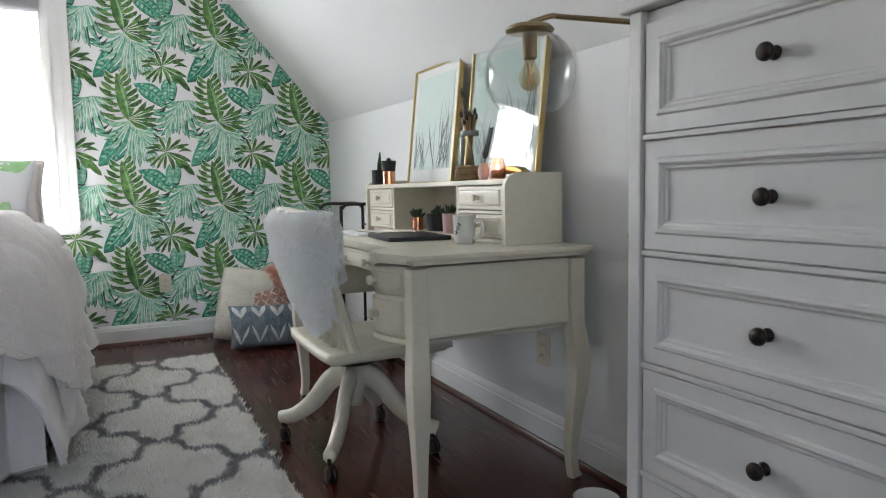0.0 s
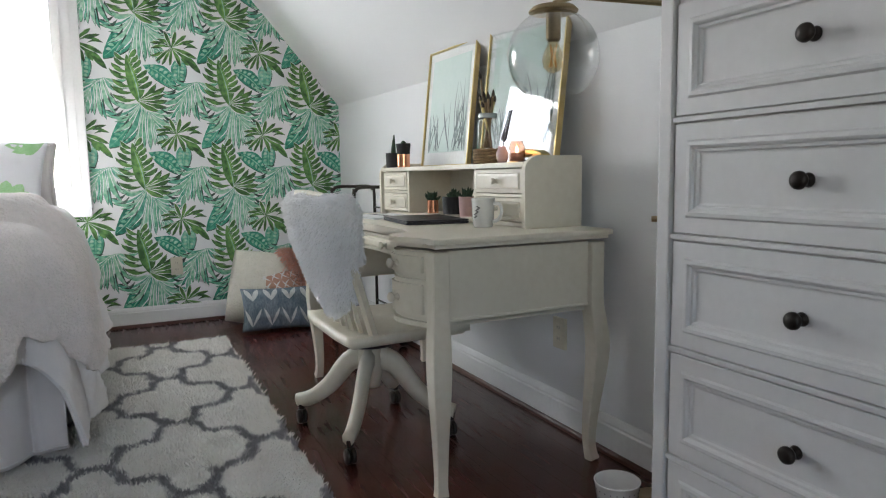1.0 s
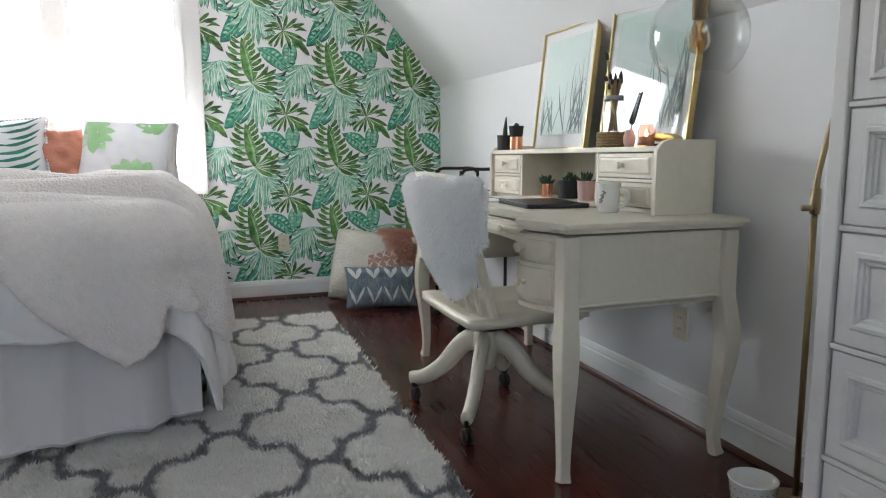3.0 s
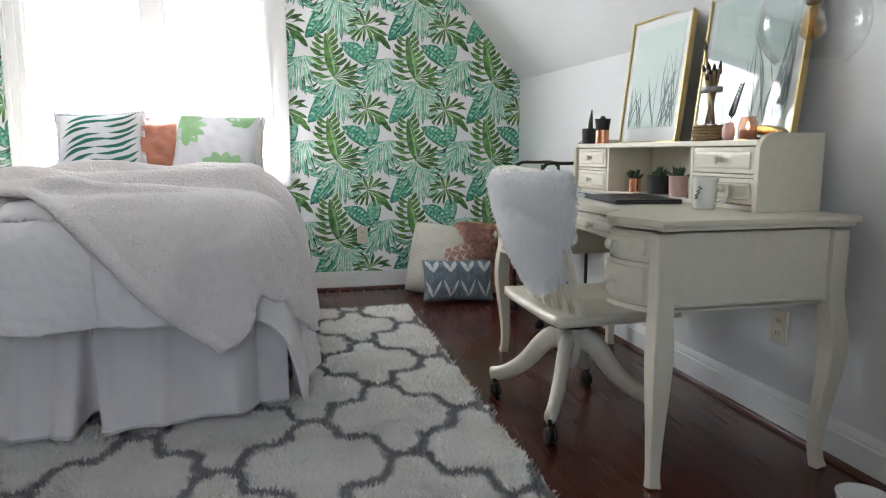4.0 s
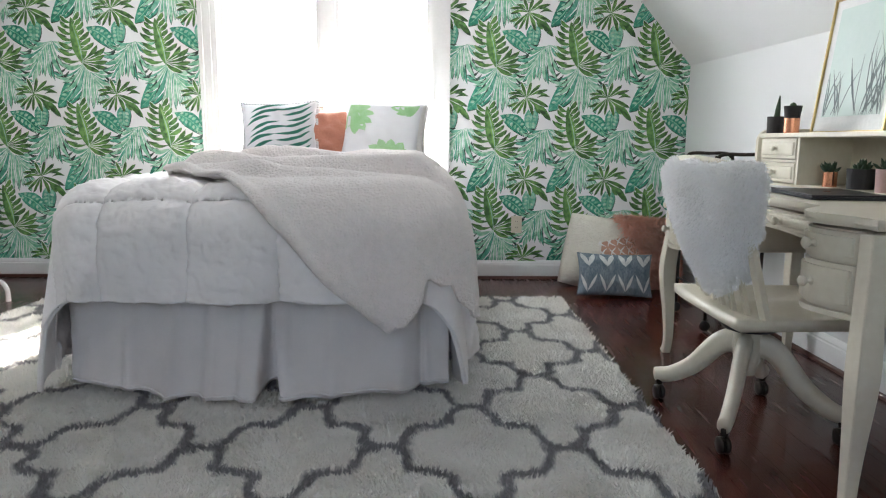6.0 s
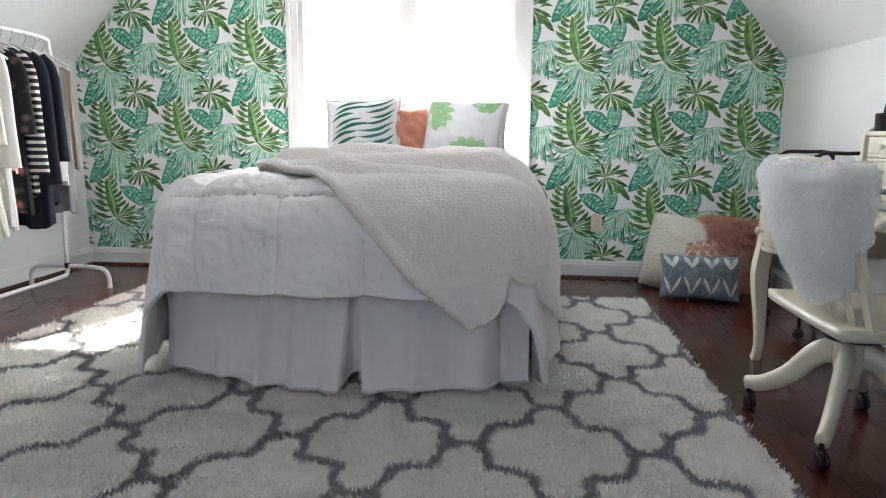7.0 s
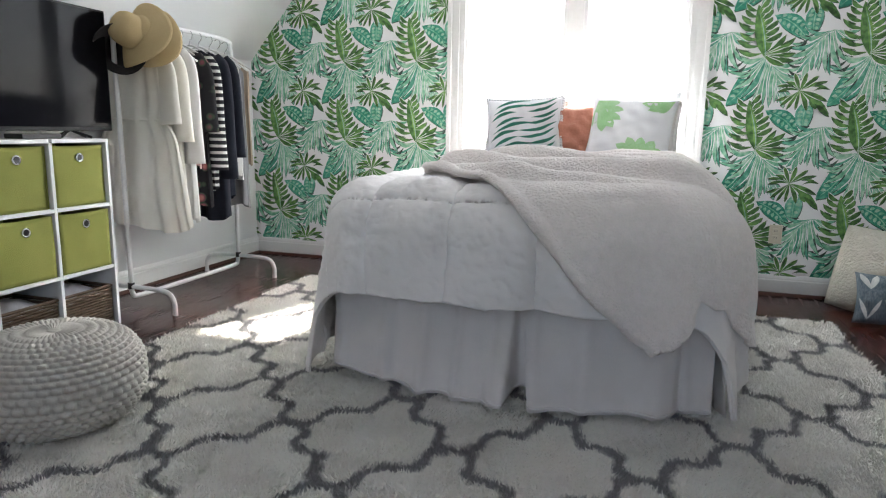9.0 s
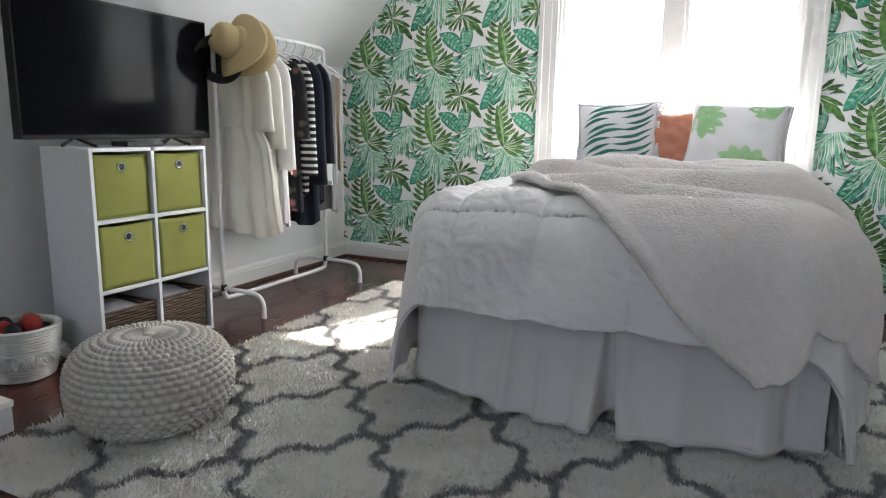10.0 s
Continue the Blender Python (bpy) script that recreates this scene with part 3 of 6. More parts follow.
def rug_material():
    m = bpy.data.materials.new("shag_trellis")
    m.use_nodes = True
    nt = m.node_tree
    b = nt.nodes["Principled BSDF"]
    b.inputs["Roughness"].default_value = 0.95
    b.inputs["Sheen Weight"].default_value = 0.2
    tc = nt.nodes.new("ShaderNodeTexCoord")
    def math_(op, a, c=None, d=None):
        n = nt.nodes.new("ShaderNodeMath")
        n.operation = op
        for i, v in enumerate((a, c, d)):
            if v is None:
                continue
            if isinstance(v, (int, float)):
                n.inputs[i].default_value = v
            else:
                link(nt, v, n.inputs[i])
        return n.outputs[0]
    warp = nd(nt, "ShaderNodeTexNoise", Scale=16.0, Detail=3.0)
    link(nt, tc.outputs["Object"], warp.inputs["Vector"])
    sep0 = nt.nodes.new("ShaderNodeSeparateColor")
    link(nt, warp.outputs["Color"], sep0.inputs[0])
    sep = nt.nodes.new("ShaderNodeSeparateXYZ")
    link(nt, tc.outputs["Object"], sep.inputs[0])
    x = math_("MULTIPLY_ADD", math_("SUBTRACT", sep0.outputs[0], 0.5), 0.07, sep.outputs[0])
    y = math_("MULTIPLY_ADD", math_("SUBTRACT", sep0.outputs[1], 0.5), 0.07, sep.outputs[1])
    u = math_("DIVIDE", math_("SUBTRACT", x, RUG_NODE[0]), RUG_CELL[0])
    v = math_("DIVIDE", math_("SUBTRACT", y, RUG_NODE[1]), RUG_CELL[1])
    p, q = math_("ADD", u, v), math_("SUBTRACT", u, v)
    def step(w):
        return math_("MULTIPLY", math_("SINE", math_("MULTIPLY", w, 4 * math.pi)), RUG_WAVE)
    f1, f2 = math_("SUBTRACT", p, step(q)), math_("SUBTRACT", q, step(p))
    d1, d2 = (math_("ABSOLUTE", math_("SUBTRACT", f, math_("ROUND", f))) for f in (f1, f2))
    d = math_("MINIMUM", d1, d2)
    mr = nt.nodes.new("ShaderNodeMapRange")
    mr.inputs["From Min"].default_value, mr.inputs["From Max"].default_value = 0.030, 0.075
    mr.inputs["To Min"].default_value, mr.inputs["To Max"].default_value = 1.0, 0.0
    link(nt, d, mr.inputs["Value"])
    fine = nd(nt, "ShaderNodeTexNoise", Scale=90.0, Detail=2.0)
    link(nt, tc.outputs["Object"], fine.inputs["Vector"])
    broad = nd(nt, "ShaderNodeTexNoise", Scale=5.0, Detail=3.0)
    link(nt, tc.outputs["Object"], broad.inputs["Vector"])
    cr, gr = (nt.nodes.new("ShaderNodeMix") for _ in range(2))
    for n, a, c, s in ((cr, (0.95, 0.935, 0.89), (0.87, 0.84, 0.78), broad), (gr, (0.15, 0.145, 0.155), (0.40, 0.39, 0.40), fine)):
        n.data_type = "RGBA"
        n.inputs[6].default_value, n.inputs[7].default_value = (*a, 1), (*c, 1)
        link(nt, s.outputs[0], n.inputs[0])
    mx = nt.nodes.new("ShaderNodeMix")
    mx.data_type = "RGBA"
    link(nt, mr.outputs[0], mx.inputs[0])
    link(nt, cr.outputs[2], mx.inputs[6])
    link(nt, gr.outputs[2], mx.inputs[7])
    link(nt, mx.outputs[2], b.inputs["Base Color"])
    bp = nd(nt, "ShaderNodeBump", Strength=0.6, Distance=0.01)
    link(nt, fine.outputs[0], bp.inputs["Height"])
    link(nt, bp.outputs[0], b.inputs["Normal"])
    return m


RUG_NODE, RUG_CELL, RUG_WAVE = (-1.29, -2.615), (0.55, 0.617), 0.060
M_rug = rug_material()
rug = thing("shag_rug", (0, 0, 0.0), "cream shag rug with a charcoal trellis pattern on the floor", "rug")


def rug_base(u, v):
    x, y = RX0 + (RX1 - RX0) * u, RY0 + (RY1 - RY0) * v
    e = min(u * 3.0, (1 - u) * 3.0, v * 2.6, (1 - v) * 2.6)
    z = 0.016 * min(1, e / 0.03) + 0.004 * wob(x, y, 0, 9)
    return (x, y, max(z, 0.002))


part("backing", sheet(rug_base, 120, 104), M_rug, rug, smooth=True)


def shag():
    """Tufts of long yarn, two crossed blades each, leaning at random."""
    rng = np.random.default_rng(3)
    n = 190000
    x = rng.uniform(RX0, RX1, n)
    y = rng.uniform(RY0, RY1, n)
    # the stretch nearest the window lies under the bed and stays sparse
    keep = ~((x > -2.9) & (x < -1.72) & (y > -2.0))
    x, y = x[keep], y[keep]
    n = len(x)
    base = np.stack([x, y, np.full(n, 0.008)], 1)
    ang, lean = rng.uniform(0, 2 * np.pi, n), rng.uniform(0.006, 0.028, n)
    clump = np.array([noise.noise(Vector((a * 6, b * 6, 2.0))) for a, b in zip(x, y)]) * 2.5
    ang = clump * 2 + ang * 0.6
    tip = base + np.stack([np.cos(ang) * lean, np.sin(ang) * lean, rng.uniform(0.012, 0.028, n)], 1)
    wa = rng.uniform(0, np.pi, n)
    w = rng.uniform(0.0035, 0.0075, n)
    side = np.stack([np.cos(wa) * w, np.sin(wa) * w, np.zeros(n)], 1)
    cross = np.stack([-side[:, 1], side[:, 0], side[:, 2]], 1)
    V = np.concatenate([base - side, base + side, tip + side * 0.5, base - cross, base + cross, tip - cross * 0.5])
    i = np.arange(n)
    F = np.concatenate([np.stack([i, i + n, i + 2 * n], 1), np.stack([i + 3 * n, i + 4 * n, i + 5 * n], 1)])
    me = bpy.data.meshes.new("shag")
    me.from_pydata(V.tolist(), [], F.tolist())
    me.materials.append(M_rug)
    ob = new("shag", me)
    ob.parent = rug
    tagged(ob, "long cream and charcoal yarn pile", kind="stuff")


shag()

# ---------- bed ----------
BX0, BX1, BF, BTOP = -2.86, -1.785, -2.165, 0.755


def drape(X, Y, lift=0.0, flare=0.10, R=0.145, power=2.6):
    """Where a point of a flat sheet comes to lie when it is spread over the bed: flat on top, rounded over the edge, hanging down."""
    dx = X - BX1 if X > BX1 else (X - BX0 if X < BX0 else 0.0)
    dy = min(Y - BF, 0.0)
    top = BTOP + lift + 0.02 * min(1.0, max(0.0, (Y - BF) / 1.2))
    d = (abs(dx) ** power + abs(dy) ** power) ** (1 / power)
    if d < 1e-6:
        return Vector((X, Y, top)), 0.0
    h = math.hypot(dx, dy)
    ox, oy = dx / h, dy / h
    r = R + lift
    q = r * math.pi / 2
    if d < q:
        out, z = r * math.sin(d / r), top - r * (1 - math.cos(d / r))
    else:
        corner = min(abs(dx), abs(dy)) / max(abs(dx), abs(dy), 1e-6)
        out, z = r + (flare + 0.09 * corner) * (d - q), top - r - (d - q) * (0.99 - 0.07 * corner)
    return Vector((min(max(X, BX0), BX1) + ox * out, max(Y, BF) + oy * out, z)), d


bed = thing("bed", (-2.31, -1.2, 0.03), "full-size bed with a white pleated bed skirt on the shag rug", "bed")
part("box_spring", box(-2.96, -1.68, -2.12, -0.18, 0.16, 0.42, 0.02), M_skirt, bed)
part("mattress", box(-2.97, -1.67, -2.17, -0.16, 0.42, 0.715, 0.06, seg=3), M_cotton, bed, smooth=True)
for x in (-2.88, -1.76):
    for y in (-2.02, -0.28):
        part("leg", box(x - 0.025, x + 0.025, y - 0.025, y + 0.025, 0.012, 0.165, 0.004), M_black, bed)


def skirt_front(u, v):
    x = -3.01 + 1.37 * u
    c = (x + 2.31) / 0.68
    out = v ** 1.2 * (0.12 * max(0.0, 1 - abs(c) ** 2.2) + 0.015)
    # the inverted pleat near the middle: a narrow slot with steep sides that opens towards the hem
    half, mid = 0.004 + 0.042 * v, -2.292 + 0.022 * v
    k = abs(x - mid) / half
    pl = max(0.0, 1 - k ** 4) if k < 1 else 0.0
    flat = max(0.0, 1 - half / 0.05 * math.exp(-((abs(x - mid) - half) / 0.05) ** 2))
    fold = 0.016 * math.sin(x * 23 + 1.9 * math.sin(x * 7.3)) + 0.020 * max(0.0, math.sin(x * 37 + 2.4 * math.sin(x * 5.1))) ** 3 + 0.012 * wob(x * 3, v * 0.5, 1, 4)
    y = -2.15 - out + 0.13 * pl * (0.10 + 0.90 * v) - fold * v ** 0.8 * flat + 0.008 * wob(x, v, 3, 5)
    y -= 0.045 * v ** 1.4 * math.exp(-((abs(x - mid) - half - 0.02) / 0.045) ** 2) * (1 - pl)
    y += 0.030 * math.exp(-((x + 1.745) / (0.006 + 0.010 * v)) ** 2) * (0.3 + 0.7 * v)      # a pleat near the corner
    z = 0.50 + (0.040 - 0.50) * v + v * (0.008 * math.sin(x * 8.0) + 0.018 * max(0, -c) + 0.030 * max(0, c) ** 2 + 0.020 * pl)
    return (x, y, z)


def skirt_side(s):
    def fn(u, v):
        y = -2.14 + 1.95 * u
        x = (-3.0 if s < 0 else -1.645) + s * v * (0.03 + 0.025 * math.sin(y * 19 + math.sin(y * 5)))
        x += 0.0 if s < 0 else 0.05 * math.exp(-(u / 0.03) ** 2) * v
        return (x, y, 0.50 - 0.455 * v + 0.008 * math.sin(y * 9) * v)
    return fn


part("skirt_panel", sheet(skirt_front, 300, 18, 0.003), M_skirt, bed, smooth=True)
for s in (-1, 1):
    part("skirt_panel", sheet(skirt_side(s), 110, 10, 0.003), M_skirt, bed, smooth=True)
part("hem", tube([Vector(skirt_front(i / 150, 0.975)) + Vector((0, -0.003, 0)) for i in range(151)], 0.0035, 6), M_cotton, bed, "stitched white hem")


def comforter(u, v):
    X = BX0 - 0.735 + (BX1 - BX0 + 1.43) * u
    Y = BF - 0.437 + 1.95 * v
    P, d = drape(X, Y, 0.0)
    sx = min(abs(X - s) for s in (-3.10, -2.81, -2.515, -2.215, -1.92, -1.63))
    sy = min(abs(Y - s) for s in (BF - 0.10, BF + 0.21, BF + 0.52, BF + 0.83, BF + 1.14))
    g = math.exp(-(sx / 0.009) ** 2) + math.exp(-(sy / 0.009) ** 2)
    puff = 0.026 * min(1, sx / 0.10) ** 0.75 * min(1, sy / 0.10) ** 0.75 - 0.011 * min(g, 1.2)
    # slack diagonal folds and fine creases
    ridge = (1 - abs(wob(X * 1.3 + Y * 2.4, Y * 1.2 - X * 1.8, 1.3, 6))) ** 5
    fine = (1 - abs(wob(X * 1.5 - Y * 1.1, Y * 2.0 + X * 1.2, 4.7, 13))) ** 6
    wr = 0.013 * wob(X, Y, 0.3, 5.5) + 0.006 * ridge + 0.0035 * fine
    hang = max(0.0, d - 0.15)
    cx, cy = max(X - BX1, BX0 - X, 0.0), max(BF - Y, 0.0)
    wr += hang * 0.06 * math.sin((X - Y) * 15 + 2 * wob(X, Y, 5, 2)) * max(0.0, 1 - 9 * min(cx, cy))
    k = (puff + wr) * max(0.12, 1 - 7 * min(cx, cy))
    if d < 0.02:
        n = Vector((0, 0, 1))
    else:
        dx = X - BX1 if X > BX1 else (X - BX0 if X < BX0 else 0.0)
        dy = min(Y - BF, 0.0)
        a = min(d / 0.228, 1.0)
        n = Vector((dx / (abs(dx) + abs(dy)) * a, dy / (abs(dx) + abs(dy)) * a, 1 - a * 0.95)).normalized()
    P = P + n * k
    P.z = max(P.z, 0.045 + 0.01 * wob(X, Y, 0, 9))
    return P


quilt = thing("comforter", (-2.31, -1.5, BTOP), "white quilted comforter hanging over the foot of the bed", "comforter")
part("quilted_cover", sheet(comforter, 400, 300, -0.014), M_cotton, quilt, smooth=True)
part("hem", tube([comforter(i / 240, 0.002) for i in range(241)], 0.0065, 7), M_cotton, quilt, "stitched white hem", smooth=True)

# the sherpa throw: a rotated sheet laid across the foot
TQ = (Vector((-2.87, -1.73)), Vector((-1.835, BF - 0.620)), Vector((-1.10, BF + 0.18)), Vector((-2.13, -0.92)))


def throw(u, v):
    a = TQ[0].lerp(TQ[1], u)
    b = TQ[3].lerp(TQ[2], u)
    c = a.lerp(b, v)
    # a rounded corner at the hanging tip; beside it the hem swings up and turns under
    c.y += 0.035 * math.exp(-((1 - u) / 0.05) ** 2 - (v / 0.06) ** 2)
    c.y += 0.040 * math.exp(-((1 - u) / 0.12) ** 2 - ((v - 0.20) / 0.06) ** 2)
    c.y += -0.07 * math.exp(-((1 - u) / 0.22) ** 2 - ((v - 0.38) / 0.09) ** 2)
    out = math.exp(-((1 - u) / 0.30) ** 2 - ((v - 0.62) / 0.20) ** 2)
    c.x, c.y = c.x + 0.14 * out, c.y - 0.08 * out
    end = math.exp(-(u / 0.06) ** 2 - (v / 0.09) ** 2)
    c.x, c.y = c.x + 0.07 * end, c.y + 0.02 * end
    P, d = drape(c.x, c.y, 0.040, 0.07)
    on = max(0.0, 1 - d / 0.22)
    ph = (c.y + 0.30 * c.x) * 27 + 2.0 * wob(c.x, c.y, 0, 2.0)
    ridge = max(0.0, math.sin(ph)) ** 1.5
    fold = 0.105 * ridge * min(1, v * 6 + 0.15) * (0.65 + 0.35 * wob(c.x, c.y, 9, 3)) * min(1.0, max(0.0, (c.y - BF) / 0.10))
    roll = 0.022 * math.exp(-((v - 0.012) / 0.016) ** 2)
    P.z += fold * on + 0.012 * wob(c.x, c.y, 4, 5) * on + roll * on
    hang = max(0.0, d - 0.12)
    front = max(0.0, 1 - max(0.0, c.x - BX1) / 0.22)
    P.y -= (hang * (0.13 * math.sin(c.x * 21 + 0.6) + 0.07 * wob(c.x, c.y, 7, 4) + 0.06) + roll * (1 - on)) * front
    if c.x > BX1:
        side = min(1.0, (c.x - BX1) / 0.15)
        P.x += side * (0.022 * ridge + hang * 0.07 * math.sin(c.y * 16))
    P.z -= 0.030 * math.exp(-(u / 0.04) ** 2) * on
    P += Vector((0, -0.5, 0.5)) * 0.004 * wob(c.x, c.y, 1, 30)
    return P


blanket = thing("throw_blanket", (-2.0, -1.8, BTOP + 0.04), "ivory sherpa throw blanket draped askew over the comforter", "blanket")
part("fleece", sheet(throw, 170, 190, -0.016), M_sherpa, blanket, smooth=True)
part("hem", tube([throw(0.03 + 0.95 * i / 150, 0.006) for i in range(151)], 0.011, 8), M_sherpa, blanket, "turned fleece hem", smooth=True)


# ---------- pillows ----------
def cushion(w, h, t, nu=26, crease=0.012, seed=0, pinch=0.07):
    """A cushion standing in the xz plane, its front towards -y, base at z = 0."""
    bm = bmesh.new()
    grid = {}
    for s in (-1, 1):
        for i in range(nu + 1):
            for j in range(nu + 1):
                u, v = -1 + 2 * i / nu, -1 + 2 * j / nu
                edge = i in (0, nu) or j in (0, nu)
                if edge and s == 1:
                    grid[s, i, j] = grid[-1, i, j]
                    continue
                p = cushion_at(u, v, w, h, t, s, crease, seed, pinch)
                grid[s, i, j] = bm.verts.new(p)
    for s in (-1, 1):
        for i in range(nu):
            for j in range(nu):
                q = [grid[s, i, j], grid[s, i + 1, j], grid[s, i + 1, j + 1], grid[s, i, j + 1]]
                bm.faces.new(q if s == -1 else q[::-1])
    return bm


def cushion_at(u, v, w, h, t, s=-1, crease=0.012, seed=0, pinch=0.07, lift=0.0):
    k = max(0.0, (1 - u * u) * (1 - v * v))
    x = w / 2 * u * (1 - pinch * (1 - v * v))
    z = h / 2 + h / 2 * v * (1 - pinch * (1 - u * u))
    y = s * (t / 2 * k ** 0.42 + crease * wob(u * 1.8 + seed, v * 1.8, s, 2.0) * k ** 0.5 + lift)
    return Vector((x, y, z))


def moved(bm, m):
    bmesh.ops.transform(bm, matrix=m, verts=bm.verts)
    return bm


def lean(x, y, z, back=15, turn=0, roll=0):
    """A cushion's pose: leaning back, turned about z and rolled in its own plane."""
    return Matrix.Translation((x, y, z)) @ Euler((0, 0, radians(turn))).to_matrix().to_4x4() @ Euler((radians(-back), 0, 0)).to_matrix().to_4x4() @ Euler((0, radians(roll), 0)).to_matrix().to_4x4()


def print_on(bm, outline, size, seed, layer=0):
    """Adds one flat motif, given in the cushion's own -1..1 square, to a mesh that hugs its front."""
    w, h, t = size
    vs = [bm.verts.new(cushion_at(p[0], p[1], w, h, t, -1, 0.012, seed, 0.07, 0.0015 + 0.0012 * layer)) for p in outline]
    n = len(vs) // 2
    for i in range(n - 1):
        q = [vs[i], vs[i + 1], vs[-2 - i], vs[-1 - i]]
        bm.faces.new(q)


def pillow(name, size, m, mat, label, seed=0, crease=0.012, motifs=(), fringe=None, group="pillows", pinch=0.07):
    t = thing(name, m.translation, label, "pillow", group)
    part("cushion", moved(cushion(*size, seed=seed, crease=crease, pinch=pinch), m), mat, t, smooth=True)
    for nm, pm, shapes in motifs:
        bm = bmesh.new()
        for k, o in enumerate(shapes):
            print_on(bm, o, size, seed, k % 3)
        part(nm, moved(bm, m), pm, t, smooth=True)
    if fringe:
        fm, r, step = fringe
        bm = bmesh.new()
        for k in range(0, int(2 / step) + 1):
            a = -1 + k * step
            for u, v in ((a, 1), (a, -1), (1, a), (-1, a)):
                lathe([(0, -r), (r * 0.8, -r * 0.5), (r, 0), (r * 0.8, r * 0.5), (0, r)], m @ cushion_at(u * 1.02, v * 1.02, *size), 7, bm=bm)
        part("trim", bm, fm, t, "small pompom trim", smooth=True)
    return t


def blades(base, specs):
    out = []
    for deg, ln, w, bend in specs:
        e = (base[0] + math.cos(radians(deg)) * ln, base[1] + math.sin(radians(deg)) * ln)
        out.append([tuple(p) for p in blade(base, e, w * 0.95, bend, 8, 0.74)])
    return out


M_linen = material("off_white_linen", (0.74, 0.72, 0.70), 0.92, dark=(0.62, 0.60, 0.57), scale=12, fine=300, bump=0.35, bump_scale=70)
M_pwhite = material("white_pillow_cotton", (0.80, 0.80, 0.82), 0.9, dark=(0.72, 0.72, 0.75), scale=8, fine=380, bump=0.12)
thin(M_linen, 0.30)
thin(M_pwhite, 0.30)
M_coral = material("coral_velvet", (0.52, 0.21, 0.135), 0.85, dark=(0.33, 0.11, 0.07), scale=18, fine=120, bump=0.6, sheen=0.3, bump_scale=40)
M_pgreen = material("printed_deep_green", (0.02, 0.20, 0.14), 0.85, dark=(0.04, 0.12, 0.09), scale=20, fine=150, bump=0.05, amount=0.8)
M_plime = material("printed_leaf_green", (0.30, 0.56, 0.25), 0.85, dark=(0.50, 0.70, 0.46), scale=14, fine=150, bump=0.05, amount=0.9)

ZB = 0.785
for x, y, tn, sd in ((-2.53, -0.30, 4, 1), (-2.02, -0.30, -5, 2)):
    pillow("bed_pillow", (0.54, 0.44, 0.20), lean(x, y, ZB, 14, tn), M_pwhite, "white cotton bed pillow against the bright window", sd)
for x, y, tn, sd, w in ((-2.60, -0.46, 5, 3, 0.44), (-1.99, -0.45, -6, 4, 0.46)):
    pillow("sham_pillow", (w, 0.38, 0.15), lean(x, y, ZB, 20, tn), M_linen, "off-white textured linen sham with ruffled edge", sd, 0.02, fringe=(M_linen, 0.011, 0.06))
palm = []
for k in range(9):
    y0 = -0.92 + k * 0.2
    palm += [[tuple(p) for p in blade((-0.9 + 0.06 * (k % 3), y0 - 0.05), (0.05 + 0.28 * math.sin(k * 1.9), y0 + 0.22), 0.105, 0.10, 12)]]
    palm += [[tuple(p) for p in blade((0.02 + 0.2 * math.sin(k * 1.3), y0 + 0.02), (0.92 - 0.05 * (k % 2), y0 + 0.34), 0.095, -0.12, 12)]]
palm = [[(max(-0.96, min(0.96, a)), max(-0.96, min(0.96, b))) for a, b in o] for o in palm]
pillow("throw_pillow", (0.44, 0.42, 0.14), lean(-2.58, -0.66, ZB - 0.01, 24, 3, -3), M_pwhite, "white pillow printed with dark green palm fronds and pompom trim", 5,
       motifs=(("palm_print", M_pgreen, palm),), fringe=(M_pwhite, 0.011, 0.075))
pillow("throw_pillow", (0.40, 0.38, 0.14), lean(-2.32, -0.57, ZB - 0.01, 22, 10), M_coral, "coral ruched velvet pillow tucked between others", 6, 0.03)
mon = [blades((-0.86, 0.80), [(-100, 0.75, 0.26, 0.1), (-78, 0.95, 0.30, 0.05), (-60, 0.95, 0.28, -0.05), (-42, 0.85, 0.24, -0.1), (-22, 0.72, 0.22, -0.1), (-2, 0.55, 0.2, -0.1)])]
mon += [blades((0.35, -0.88), [(8, 0.62, 0.22, 0.1), (35, 0.66, 0.24, 0.1), (62, 0.68, 0.26, 0.0), (90, 0.66, 0.26, 0.0), (118, 0.70, 0.25, 0.0), (145, 0.72, 0.24, -0.1), (172, 0.74, 0.2, -0.1)])]
mon += [blades((0.94, 0.94), [(190, 0.75, 0.22, 0.1), (212, 0.66, 0.22, 0.1), (236, 0.5, 0.2, 0.0)])]
mon = [[[(max(-0.97, min(0.97, a)), max(-0.97, min(0.97, b))) for a, b in o] for o in leaf] for leaf in mon]
pillow("throw_pillow", (0.46, 0.42, 0.15), lean(-2.03, -0.66, ZB - 0.01, 22, -4, 4), M_pwhite, "white pillow printed with pale green monstera leaves", 7, motifs=tuple(("leaf_print", M_plime, leaf) for leaf in mon))

# floor cushions in the corner
M_knit = material("cream_cable_knit", (0.70, 0.66, 0.58), 0.95, dark=(0.52, 0.48, 0.40), scale=30, fine=200, bump=0.9, bump_scale=75)
M_ikat = material("slate_ikat", (0.105, 0.15, 0.19), 0.9, dark=(0.30, 0.34, 0.37), scale=30, fine=160, bump=0.2, amount=0.9, stretch=(1, 1, 0.25))
M_ikatw = material("ikat_white", (0.70, 0.70, 0.68), 0.9, dark=(0.45, 0.48, 0.50), scale=60, fine=200, bump=0.2, amount=0.8)
M_rose = material("rose_gold_net", (0.50, 0.27, 0.19), 0.6, dark=(0.30, 0.15, 0.10), scale=24, fine=120, bump=0.4)
